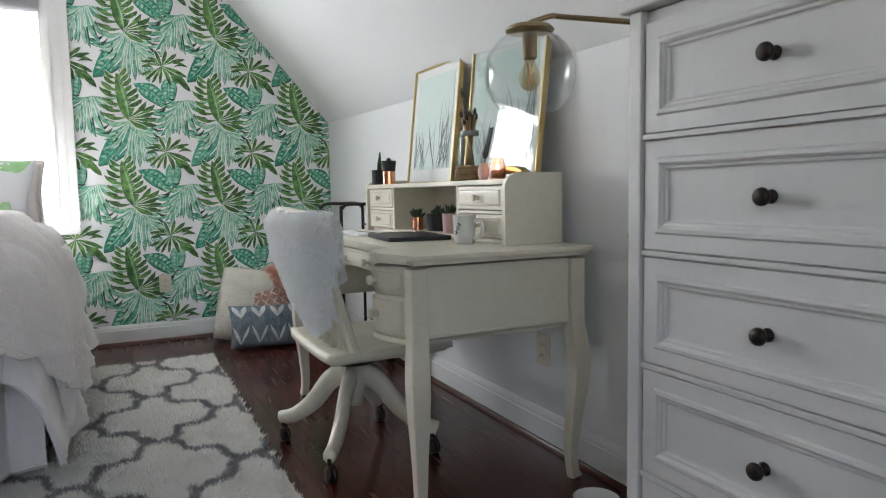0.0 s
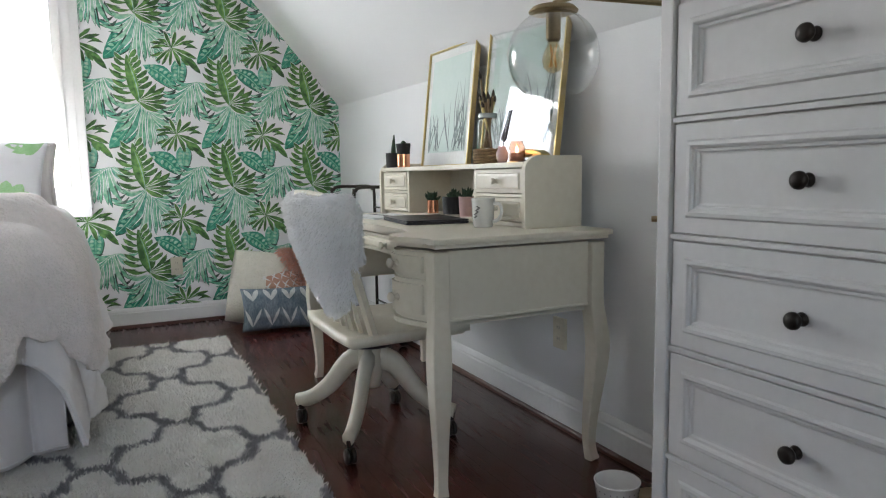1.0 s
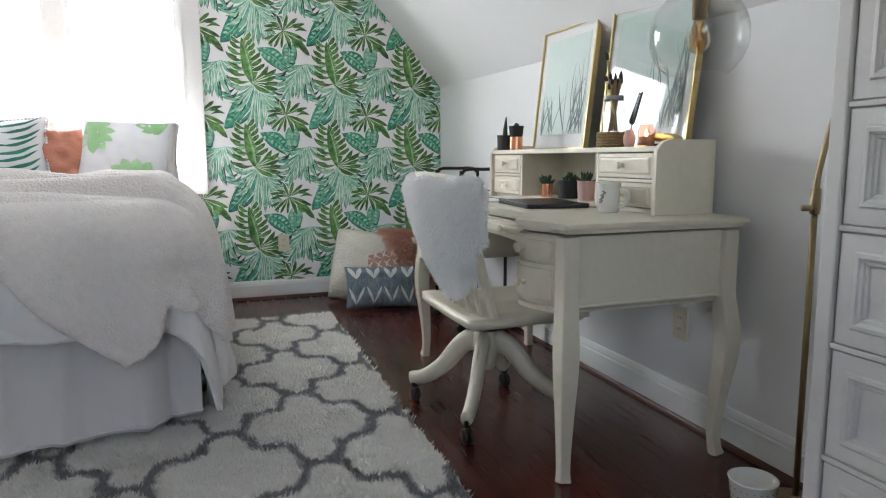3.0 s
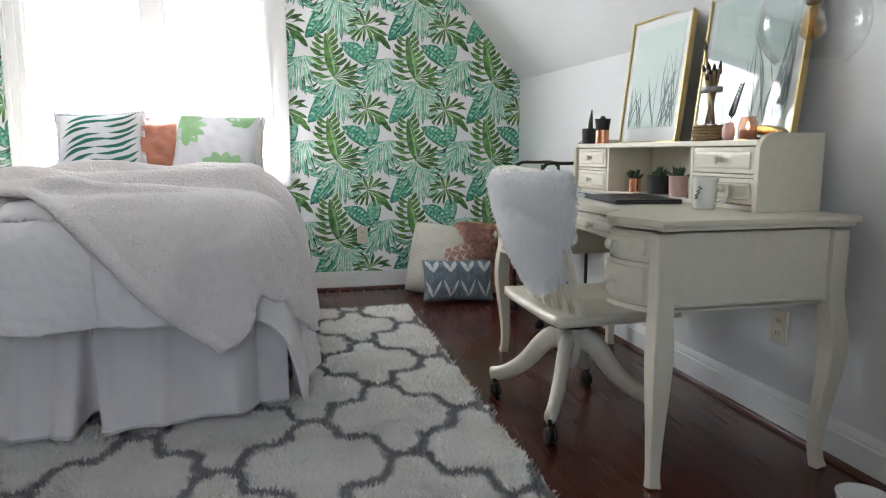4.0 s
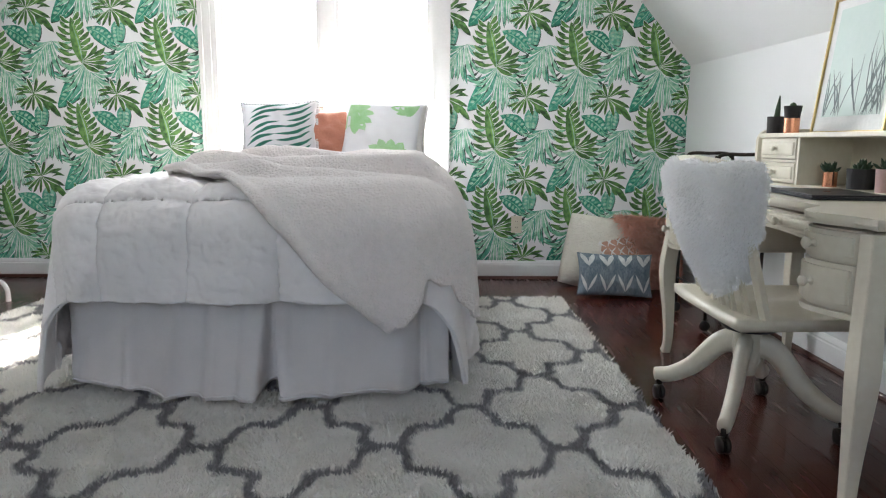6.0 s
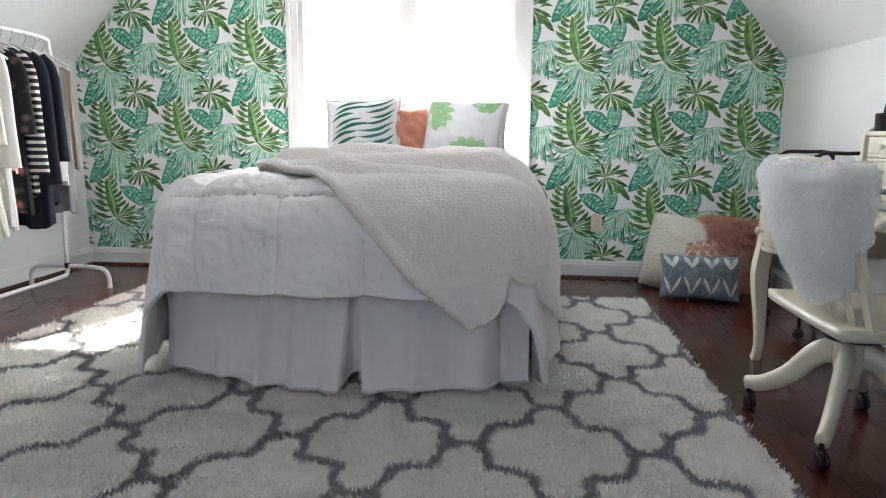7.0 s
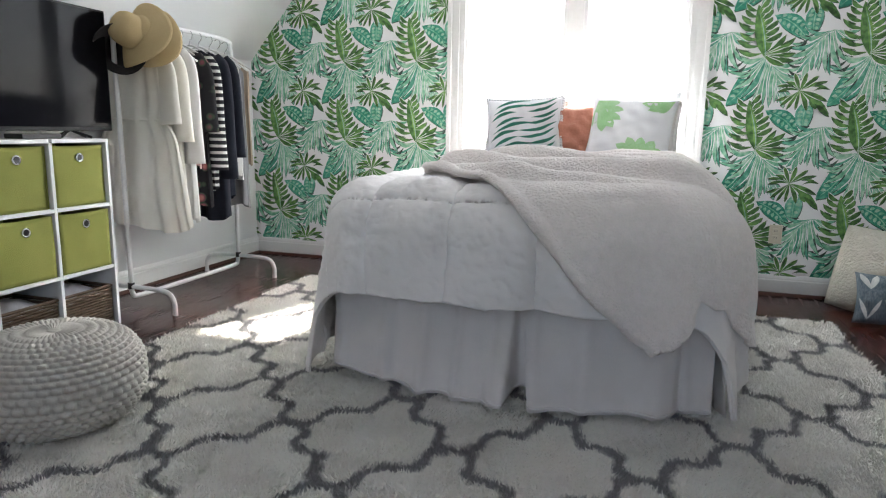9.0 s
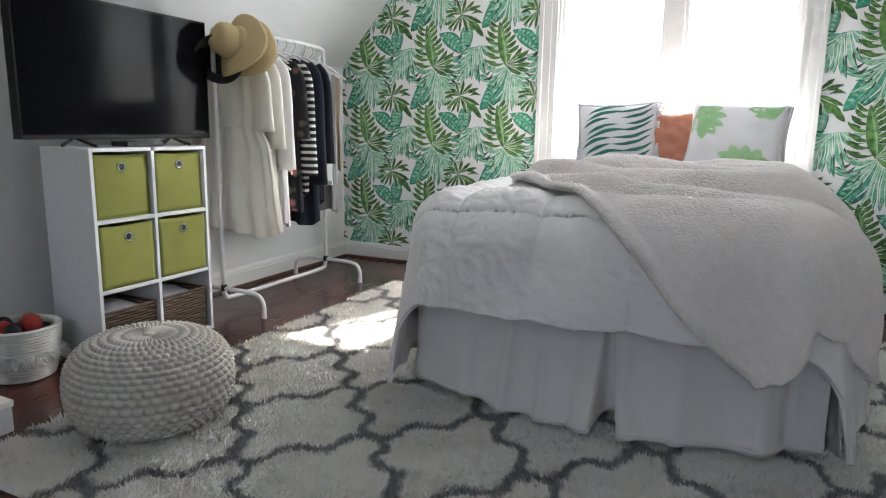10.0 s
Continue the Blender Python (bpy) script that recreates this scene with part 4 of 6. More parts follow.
M_fur = material("coral_shag_fur", (0.82, 0.44, 0.32), 0.95, dark=(0.62, 0.28, 0.18), scale=26, fine=180, bump=0.6, sheen=0.4)
M_wfur = material("white_faux_fur", (0.97, 0.96, 0.96), 0.95, dark=(0.92, 0.91, 0.91), scale=22, fine=160, bump=0.4, sheen=0.3)


def tufts(name, pts, mat, parent, ln, w, seed, label="", droop=0.6):
    """Hair: thin blades on a list of (place, normal)."""
    rng = random.Random(seed)
    V, F = [], []
    for p, n in pts:
        d = (Vector(n) + Vector((rng.uniform(-0.6, 0.6), rng.uniform(-0.6, 0.6), rng.uniform(-0.5, 0.3) - droop))).normalized()
        s = d.cross(Vector(n) + Vector((rng.uniform(-0.4, 0.4), rng.uniform(-0.4, 0.4), rng.uniform(-0.4, 0.4))))
        s = (s.normalized() if s.length > 1e-4 else d.orthogonal().normalized()) * w * rng.uniform(0.6, 1.2)
        l = ln * rng.uniform(0.6, 1.2)
        k = len(V)
        V += [p - s, p + s, p + d * l * 0.6 + s * 0.7 + Vector((0, 0, -l * 0.08)), p + d * l + Vector((0, 0, -l * 0.25))]
        F += [(k, k + 1, k + 2), (k, k + 2, k + 3)]
    me = bpy.data.meshes.new(name)
    me.from_pydata([v[:] for v in V], [], F)
    me.materials.append(mat)
    ob = new(name, me)
    if parent:
        me.transform(Matrix.Translation(-origin_of(parent)))
        ob.parent = parent
    return tagged(ob, label, kind="stuff")


def surface_points(ob, n, seed):
    rng = random.Random(seed)
    base = origin_of(ob)
    polys = list(ob.data.polygons)
    ws = [p.area for p in polys]
    out = []
    for p in rng.choices(polys, ws, k=n):
        vs = [ob.data.vertices[i].co for i in p.vertices]
        a, b = rng.random(), rng.random()
        if len(vs) == 4:
            q = vs[0].lerp(vs[1], a).lerp(vs[3].lerp(vs[2], a), b)
        else:
            q = vs[0].lerp(vs[1], a).lerp(vs[2], b)
        out.append((q + base, p.normal.copy()))
    return out


G = "floor cushions in the corner"
p = pillow("floor_pillow", (0.40, 0.47, 0.28), lean(-0.690, -0.285, 0.0, 17, -14, 9), M_knit, "cream cable-knit cushion leaning on the papered wall", 8, group=G, pinch=-0.03)
p = pillow("floor_pillow", (0.42, 0.42, 0.13), lean(-0.26, -0.16, 0.01, 12, 6), M_knit, "cream cushion half hidden behind the coral one", 9, group=G)
p = pillow("floor_pillow", (0.44, 0.46, 0.19), lean(-0.325, -0.33, 0.01, 16, 10, 6), M_fur, "coral long-haired faux fur cushion", 10, group=G)
tufts("fur", surface_points(p.children[0], 16000, 2), M_fur, p, 0.050, 0.0026, 3, "long coral hair", 0.2)
net = []
for k in range(5):
    for j in range(5):
        c = (-0.8 + 0.4 * k, -0.8 + 0.4 * j)
        for sg in (1, -1):
            net.append([tuple(q) for q in blade((c[0] - 0.18, c[1] - 0.18 * sg), (c[0] + 0.18, c[1] + 0.18 * sg), 0.06, 0.1 * sg, 4)])
pillow("floor_pillow", (0.30, 0.36, 0.12), lean(-0.475, -0.42, 0.01, 20, 4, -6), M_rose, "rose-gold cushion with a pale netted pattern", 11, group=G, motifs=(("net_print", M_linen, net),))
zig = []
for k in range(5):
    x = -1.0 + 0.50 * k
    for (a, b) in (((x - 0.25, -0.85), (x - 0.03, -0.02)), ((x + 0.03, -0.02), (x + 0.25, -0.85))):
        zig.append([tuple(q) for q in blade(a, b, 0.085, 0.0, 6, 0.5)])
    for (a, b) in (((x + 0.08, 0.95), (x + 0.25, 0.35)), ((x + 0.42, 0.95), (x + 0.25, 0.35))):
        zig.append([tuple(q) for q in blade(a, b, 0.14, 0.0, 6, 0.35)])
zig = [[(max(-0.97, min(0.97, a)), max(-0.97, min(0.97, b))) for a, b in o] for o in zig]
pillow("floor_pillow", (0.46, 0.27, 0.15), lean(-0.595, -0.585, 0.008, 18, -4, 1), M_ikat, "slate blue ikat lumbar cushion with white chevrons", 12, group=G, motifs=(("chevron_print", M_ikatw, zig),))

# ---------- dresser ----------
def ringed(o, u, v, n, w, h, steps, bm=None):
    """A moulded panel: nested rectangles (inset, height) on the plane at o spanned by u and v, raised along n."""
    g = bmesh.new()
    o, u, v, n = Vector(o), Vector(u), Vector(v), Vector(n)
    rings = []
    for a, d in steps:
        rings.append([g.verts.new(o + u * x + v * y + n * d) for x, y in ((a, a), (w - a, a), (w - a, h - a), (a, h - a))])
    for r, s in zip(rings, rings[1:]):
        for k in range(4):
            g.faces.new((r[k], r[(k + 1) % 4], s[(k + 1) % 4], s[k]))
    g.faces.new(rings[-1])
    g.faces.new(rings[0][::-1])
    if bm:
        join(bm, g)
        return bm
    return g


KNOB = [(0, 0.030), (0.009, 0.0295), (0.0135, 0.026), (0.0145, 0.021), (0.012, 0.016), (0.0065, 0.012), (0.0060, 0.007), (0.010, 0.003), (0.0115, 0.0), (0, 0)]
TO_WEST = Matrix.Rotation(radians(-90), 4, "Y")
DX, DY0, DY1 = -0.405, -4.66, -3.553
dresser = thing("dresser", (-0.2, -4.1, 0), "tall white painted chest of drawers with dark bronze knobs", "dresser")
bm = box(DX + 0.012, -0.022, DY0, DY1 - 0.01, 0.06, 1.30, 0.003)
part("body", bm, M_dresser, dresser)
for y0, y1 in ((DY1 - 0.035, DY1), (DY0, DY0 + 0.035)):
    part("corner_post", box(DX - 0.004, DX + 0.045, y0, y1, 0.0, 1.302, 0.004), M_dresser, dresser)
part("top", box(DX - 0.022, -0.018, DY0 - 0.015, DY1 + 0.015, 1.302, 1.330, 0.007, seg=3), M_dresser, dresser)
part("plinth", box(DX + 0.006, -0.022, DY0 + 0.03, DY1 - 0.03, 0.0, 0.066, 0.003), M_dresser, dresser)
for k in range(5):
    z1 = 1.2745 - 0.2385 * k
    z0 = z1 - 0.2215
    d = part("drawer", ringed((DX + 0.004, DY1 - 0.040, z0), (0, -1, 0), (0, 0, 1), (-1, 0, 0), DY1 - DY0 - 0.08, z1 - z0,
             [(0, -0.012), (0, 0.0), (0.0015, 0.0015), (0.033, 0.0015), (0.035, 0.0035), (0.037, 0.0055), (0.044, 0.0060), (0.048, 0.0035), (0.051, -0.0010), (0.056, -0.0020), (0.059, -0.0065), (0.063, -0.0075)]), M_dresser, dresser)
    for y in (-3.885, DY0 + DY1 + 3.885):
        part("knob", lathe([(r * 1.12, z * 1.12) for r, z in KNOB], (DX + 0.010, y, (z0 + z1) / 2 - 0.002), 20, TO_WEST), M_bronze, d, "dark bronze knob", smooth=True)
for k in range(4):
    z = 1.2745 - 0.2385 * (k + 1) + 0.0025
    part("rail", box(DX - 0.001, DX + 0.02, DY0 + 0.036, DY1 - 0.036, z + 0.001, z + 0.012, 0.002), M_dresser, dresser)

# ---------- desk ----------
EX0, EX1, EY0, EY1, ETOP = -0.668, -0.060, -2.975, -1.590, 0.766
EC = (EY0 + EY1) / 2


def front(y):
    """The bowed front line of the desk, x for y."""
    a = abs(y - EC) / ((EY1 - EY0) / 2)
    if a > 0.93:
        return EX0 + 0.015
    if a > 0.54:
        return EX0 + 0.015 - 0.050 * math.sin(math.pi * ((a - 0.54) / 0.39) ** 0.9) + 0.07 * (1 - (a - 0.54) / 0.39) ** 6
    return EX0 + 0.085


desk = thing("writing_desk", (-0.38, EC, 0), "cream painted writing desk with bowed drawers and cabriole legs", "desk")
line = [(front(EY0 + (EY1 - EY0) * i / 60) - 0.022 - (0.0), EY0 - 0.02 + (EY1 - EY0 + 0.04) * i / 60) for i in range(61)]
top_out = [(EX1 + 0.012, EY0 - 0.022)] + line + [(EX1 + 0.012, EY1 + 0.022)]
bm = slab(top_out, ETOP - 0.018, ETOP, "z", 0.006)
slab([(min(x + 0.010, EX1), EC + (y - EC) * 0.985) for x, y in top_out], ETOP - 0.029, ETOP - 0.018, "z", 0.0, bm=bm)
part("tabletop", bm, M_cream, desk)


def cabriole(x, y, sx, sy, name="leg"):
    """A leg with a square post above, a knee that swells outwards and a tapered foot."""
    prof = [(0.726, 0.0, 0.026), (0.54, 0.0, 0.026), (0.48, 0.006, 0.0275), (0.40, 0.016, 0.029), (0.32, 0.013, 0.027), (0.20, 0.0, 0.0215), (0.09, -0.008, 0.0175), (0.03, -0.004, 0.0165), (0.0, 0.004, 0.019)]
    pts = smooth_path([(x + sx * o, y + sy * o, z) for z, o, r in prof], 4)
    rad = [p[0] for p in smooth_path([(r, 0, 0) for z, o, r in prof], 4)]
    g = tube(pts, [r * 1.414 for r in rad], 4, flat=(1, 0, 0))
    bmesh.ops.bevel(g, geom=g.edges[:], offset=0.003, segments=1, affect="EDGES")
    return part(name, g, M_cream, desk)


for x, sx in ((EX0 + 0.028, -1), (EX1 - 0.028, 1)):
    for y, sy in ((EY0 + 0.028, -1), (EY1 - 0.028, 1)):
        cabriole(x, y, sx * 0.5, sy)
for y in (EY0 + 0.022, EY1 - 0.034):
    part("side_panel", box(EX0 + 0.05, EX1 - 0.05, y, y + 0.012, 0.525, 0.727, 0.002), M_cream, desk)
    part("edge_bead", box(EX0 + 0.05, EX1 - 0.05, y - 0.004, y + 0.016, 0.520, 0.530, 0.003), M_cream, desk)
part("back_panel", box(EX1 - 0.045, EX1 - 0.033, EY0 + 0.05, EY1 - 0.05, 0.525, 0.727, 0.002), M_cream, desk)
H = (EY1 - EY0) / 2
for s in (-1, 1):
    ya, yb = sorted((EC + s * H * 0.57, EC + s * H * 0.945))
    ys = [ya + (yb - ya) * i / 16 for i in range(17)]
    def bow(z0, z1, off, back=None):
        o = [(front(y) + off, y) for y in ys]
        return slab(o + [(back if back is not None else front(yb) + 0.04, yb), (back if back is not None else front(yb) + 0.04, ya)], z0, z1, "z")
    part("drawer_case", bow(0.512, 0.727, 0.012, EX1 - 0.05), M_cream, desk)
    part("case_base", bow(0.504, 0.518, -0.004, EX1 - 0.05), M_cream, desk)
    for z0, z1 in ((0.648, 0.722), (0.526, 0.640)):
        ins = (yb - ya) * 0.06
        o = [(front(y) + 0.001, y) for y in ys if ya + ins < y < yb - ins * 0.6]
        d = part("drawer", slab(o + [(o[-1][0] + 0.02, o[-1][1]), (o[0][0] + 0.07, o[0][1])], z0, z1, "z", 0.0015), M_cream, desk)
        o2 = [(x - 0.009, y) for x, y in o[1:-1]]
        part("raised_field", slab(o2 + [(o2[-1][0] + 0.012, o2[-1][1]), (o2[0][0] + 0.012, o2[0][1])], z0 + 0.013, z1 - 0.013, "z", 0.003), M_cream, d)
        ym = (ya + yb) / 2
        part("knob", lathe([(r * 1.05, z * 1.05) for r, z in KNOB], (front(ym) - 0.006, ym, (z0 + z1) / 2), 16, TO_WEST), M_cream, d, "cream wooden knob", smooth=True)
ya, yb = EC - H * 0.55, EC + H * 0.55
arch = [(ya, 0.727), (ya, 0.60), (ya + 0.01, 0.632)] + [(ya + (yb - ya) * i / 20, 0.632 + 0.03 * math.sin(math.pi * i / 20) ** 0.5) for i in range(1, 20)] + [(yb - 0.01, 0.632), (yb, 0.60), (yb, 0.727)]
part("apron", slab(arch, front(EC) + 0.008, front(EC) + 0.022, "x"), M_cream, desk)
d = part("drawer", ringed((front(EC) + 0.006, yb - 0.05, 0.668), (0, -1, 0), (0, 0, 1), (-1, 0, 0), yb - ya - 0.10, 0.052, [(0, 0), (0, 0.006), (0.002, 0.008), (0.010, 0.008), (0.013, 0.011), (0.02, 0.012)]), M_cream, desk)
for dy in (-0.13, 0.13):
    part("knob", lathe(KNOB, (front(EC) - 0.005, EC + dy, 0.694), 16, TO_WEST), M_cream, d, "cream wooden knob", smooth=True)

# ---------- hutch on the desk ----------
HX0, HX1, HY0, HY1, HT = -0.285, -0.055, -2.845, -1.655, 0.980
hutch = thing("desk_hutch", (-0.2, EC, ETOP), "cream desk hutch with four small drawers and an open cubby", "hutch")
sidep = [(HX1, ETOP), (HX0, ETOP), (HX0, HT - 0.03)] + [(HX0 + 0.055 * (1 - math.cos(radians(a))), HT - 0.03 + 0.05 * math.sin(radians(a))) for a in range(15, 91, 15)] + [(HX1, HT + 0.02)]
for y in (HY0, HY1 - 0.018):
    part("side_panel", slab(sidep, y, y + 0.018, "y", 0.002), M_cream, hutch)
part("shelf", box(HX0 + 0.006, HX1, HY0 + 0.018, HY1 - 0.018, HT - 0.018, HT, 0.003), M_cream, hutch)
part("back_panel", box(HX1 - 0.010, HX1 - 0.002, HY0 + 0.018, HY1 - 0.018, ETOP + 0.002, HT - 0.018), M_cream, hutch)
part("base_board", box(HX0 + 0.03, HX1 - 0.010, HY0 + 0.018, HY1 - 0.018, ETOP + 0.001, ETOP + 0.016, 0.002), M_cream, hutch)
for ya, yb in ((HY0 + 0.018, -2.515), (-1.950, HY1 - 0.018)):
    inner = yb if ya < -2.4 else ya
    part("divider", box(HX0 + 0.012, HX1 - 0.010, inner - 0.008, inner + 0.008, ETOP + 0.016, HT - 0.018, 0.002), M_cream, hutch)
    part("drawer_rail", box(HX0 + 0.012, HX0 + 0.05, ya + 0.009, yb - 0.009, ETOP + 0.100, ETOP + 0.110, 0.001), M_cream, hutch)
    for z0, z1 in ((ETOP + 0.020, ETOP + 0.098), (ETOP + 0.113, HT - 0.021)):
        d = part("drawer", ringed((HX0 + 0.016, yb - 0.012, z0), (0, -1, 0), (0, 0, 1), (-1, 0, 0), yb - ya - 0.024, z1 - z0, [(0, -0.2), (0, 0.004), (0.002, 0.006), (0.013, 0.006), (0.016, 0.010), (0.022, 0.011)]), M_cream, hutch)
        part("knob", lathe([(r * 0.8, z * 0.8) for r, z in KNOB], (HX0 + 0.006, (ya + yb) / 2, (z0 + z1) / 2), 14, TO_WEST), M_cream, d, "cream wooden knob", smooth=True)

# ---------- swivel chair at the desk ----------
chair = thing("desk_chair", (-0.635, -2.37, 0), "cream wooden swivel chair with slatted back, fur throw over it", "chair")
CC = Vector((-0.640, -2.368, 0))
M_caster = material("dark_caster_metal", (0.05, 0.045, 0.04), 0.3, 0.8, scale=20, bump=0.03)
for deg in (138, 235, 322, 52):
    a = radians(deg)
    d = Vector((math.cos(a), math.sin(a), 0))
    pts = smooth_path([CC + d * 0.02 + Vector((0, 0, 0.285)), CC + d * 0.09 + Vector((0, 0, 0.258)), CC + d * 0.17 + Vector((0, 0, 0.165)), CC + d * 0.250 + Vector((0, 0, 0.108)), CC + d * 0.310 + Vector((0, 0, 0.092))], 5)
    n = len(pts)
    side = Vector((-d.y, d.x, 0))
    g = tube(pts, [0.026 - 0.005 * i / n for i in range(n)], 8, ry=[0.050 - 0.024 * (i / n) ** 0.6 for i in range(n)], flat=side)
    leg = part("leg", g, M_cream, chair, smooth=True)
    c = CC + d * 0.294
    part("caster_stem", lathe([(0, 0.092), (0.012, 0.092), (0.016, 0.085), (0.013, 0.06), (0.006, 0.055), (0, 0.055)], c, 14), M_caster, leg, smooth=True)
    ax = Matrix.Rotation(radians(90), 4, "Y")
    bm = bmesh.new()
    for s in (-1, 1):
        lathe([(0, -0.008), (0.022, -0.008), (0.027, -0.004), (0.027, 0.004), (0.022, 0.008), (0, 0.008)], c + Vector((s * 0.0095, 0.0, 0.027)), 20, ax, bm=bm)
    part("caster_wheel", bm, M_caster, leg, "dark twin-wheel caster", smooth=True)
part("column", lathe([(0, 0.17), (0.030, 0.17), (0.036, 0.20), (0.045, 0.24), (0.050, 0.27), (0.046, 0.315), (0.040, 0.33), (0, 0.33)], CC, 20), M_cream, chair, smooth=True)
part("swivel_plate", lathe([(0, 0.328), (0.085, 0.330), (0.09, 0.340), (0.09, 0.356), (0.12, 0.362), (0.12, 0.380), (0, 0.380)], CC, 24), M_black, chair, "black swivel mechanism", smooth=True)


def seat_shape(u, v, s):
    """A saddled seat with rounded corners; s picks the upper or lower face."""
    a, b = 2 * u - 1, 2 * v - 1
    k = 1 - 0.10 * abs(a) ** 4 * abs(b) ** 2
    x = -0.590 + 0.235 * a * (1 - 0.05 * b ** 4)
    y = -2.395 + 0.262 * b * (1 - 0.10 * (1 + a) / 2 * abs(b))
    z = 0.430 - 0.018 * math.exp(-((b - 0.45) / 0.35) ** 2) * (1 - a * a) - 0.018 * math.exp(-((b + 0.45) / 0.35) ** 2) * (1 - a * a)
    if s < 0:
        e = max(abs(a), abs(b)) ** 6
        z = 0.374 + 0.028 * e
    return Vector((x, y, z))


bm = bmesh.new()
n = 20
gr = {}
for s in (1, -1):
    for i in range(n + 1):
        for j in range(n + 1):
            gr[s, i, j] = bm.verts.new(seat_shape(i / n, j / n, s))
for s in (1, -1):
    for i in range(n):
        for j in range(n):
            bm.faces.new((gr[s, i, j], gr[s, i + 1, j], gr[s, i + 1, j + 1], gr[s, i, j + 1]))
for i in range(n):
    for a, b in (((i, 0), (i + 1, 0)), ((i, n), (i + 1, n)), ((0, i), (0, i + 1)), ((n, i), (n, i + 1))):
        bm.faces.new((gr[1, a[0], a[1]], gr[1, b[0], b[1]], gr[-1, b[0], b[1]], gr[-1, a[0], a[1]]))
part("seat", bm, M_cream, chair, smooth=True)


def back_at(y, z):
    """The line of the backrest: leaning back and bowed."""
    t = (z - 0.45) / 0.42
    b = (y + 2.395) / 0.25
    return Vector((-0.770 - 0.115 * t + 0.045 * b * b, y, z))


for y in (-2.63, -2.16):
    part("upright", tube([back_at(y + (0.0), 0.41 + 0.46 * i / 8) for i in range(9)], [0.024] * 9, 6, ry=[0.016] * 9, flat=(0, 1, 0)), M_cream, chair)
part("crest_rail", tube([back_at(-2.655 + 0.52 * i / 14, 0.842 + 0.02 * math.sin(math.pi * i / 14)) for i in range(15)], 0.014, 8, ry=0.042, flat=(1, 0, 0)), M_cream, chair, smooth=True)
for k in range(6):
    y = -2.56 + 0.066 * k
    part("slat", tube([back_at(y, 0.415 + 0.415 * i / 6) for i in range(7)], 0.016, 4, ry=0.008, flat=(0, 1, 0)), M_cream, chair)

fur = thing("fur_throw", (-0.87, -2.38, 0.60), "white faux fur throw hanging over the chair back", "throw")


def fur_fn(u, v):
    """v runs from the seat side over the crest and down the outside; the pelt hangs in a tongue."""
    s = -0.24 + 0.70 * v                      # length measured from the crest, outside positive
    if s > 0:
        k = s / 0.46
        ln = 0.435 - 0.10 * abs((u - 0.45) / 0.55) ** 2.6
        s = k * ln
        wide = 1.0 - 0.58 * max(0.0, (k - 0.40) / 0.60) ** 1.5 + 0.05 * math.sin(k * 9)
        y = -2.440 + (u - 0.5) * 0.54 * wide + 0.015 * k
    else:
        k = -s / 0.24
        y = -2.440 + (u - 0.5) * 0.54 * (1 - 0.40 * k)
    r = 0.030
    top = back_at(y, 0.862)
    if abs(s) < r * 1.5:
        a = s / r
        P = top + Vector((-r * math.sin(a), 0, r * (math.cos(a) - 1) + 0.022))
    elif s > 0:
        P = back_at(y, 0.862 - (s - r * 0.5)) + Vector((-r - 0.014 - 0.018 * math.sin(s * 9), 0, 0.02))
    else:
        P = back_at(y, 0.862 + (s + r * 0.5)) + Vector((r + 0.010 + 0.10 * max(0.0, -s - 0.10), 0, 0.02))
    P.x += 0.055 * max(0.0, (0.22 - u) / 0.22) ** 2 * min(1.0, max(0.0, s) / 0.10)
    return P + Vector((-0.012 * wob(u, v, 1, 5), 0.012 * wob(u, v, 5, 4), 0.010 * wob(u, v, 2, 5)))


f = part("pelt", sheet(fur_fn, 40, 60), M_wfur, fur, smooth=True)
tufts("hair", surface_points(f, 30000, 5), M_wfur, fur, 0.014, 0.0024, 6, "soft white hair", 0.5)
tufts("hair", [(q, -n) for q, n in surface_points(f, 30000, 15)], M_wfur, fur, 0.014, 0.0024, 16, "soft white hair", 0.5)

# ---------- floor lamp between desk and dresser ----------
lamp = thing("floor_lamp", (-0.125, -3.29, 0), "brass floor lamp with a clear glass globe on a bent arm", "lamp")
M_clear = bpy.data.materials.new("clear_lamp_glass")
M_clear.use_nodes = True
nt = M_clear.node_tree
gl, tr, fr, mxs = nt.nodes.new("ShaderNodeBsdfGlossy"), nt.nodes.new("ShaderNodeBsdfTransparent"), nt.nodes.new("ShaderNodeLayerWeight"), nt.nodes.new("ShaderNodeMixShader")
pw = nt.nodes.new("ShaderNodeMath")
pw.operation, pw.inputs[1].default_value = "POWER", 2.6
ma = nt.nodes.new("ShaderNodeMath")
ma.operation, ma.inputs[1].default_value, ma.inputs[2].default_value = "MULTIPLY_ADD", 0.90, 0.05
link(nt, fr.outputs["Facing"], pw.inputs[0])
link(nt, pw.outputs[0], ma.inputs[0])
gl.inputs["Roughness"].default_value = 0.02
tr.inputs["Color"].default_value = (0.94, 0.95, 0.95, 1)
fr.inputs["Blend"].default_value = 0.5
link(nt, ma.outputs[0], mxs.inputs[0])
link(nt, tr.outputs[0], mxs.inputs[1])
link(nt, gl.outputs[0], mxs.inputs[2])
link(nt, mxs.outputs[0], nt.nodes["Material Output"].inputs[0])
LC = Vector((-0.340, -3.080, 1.262))
part("base", lathe([(0, 0), (0.085, 0), (0.09, 0.006), (0.085, 0.018), (0.02, 0.026), (0.012, 0.04), (0, 0.04)], (-0.125, -3.29, 0), 32), M_brass, lamp, smooth=True)
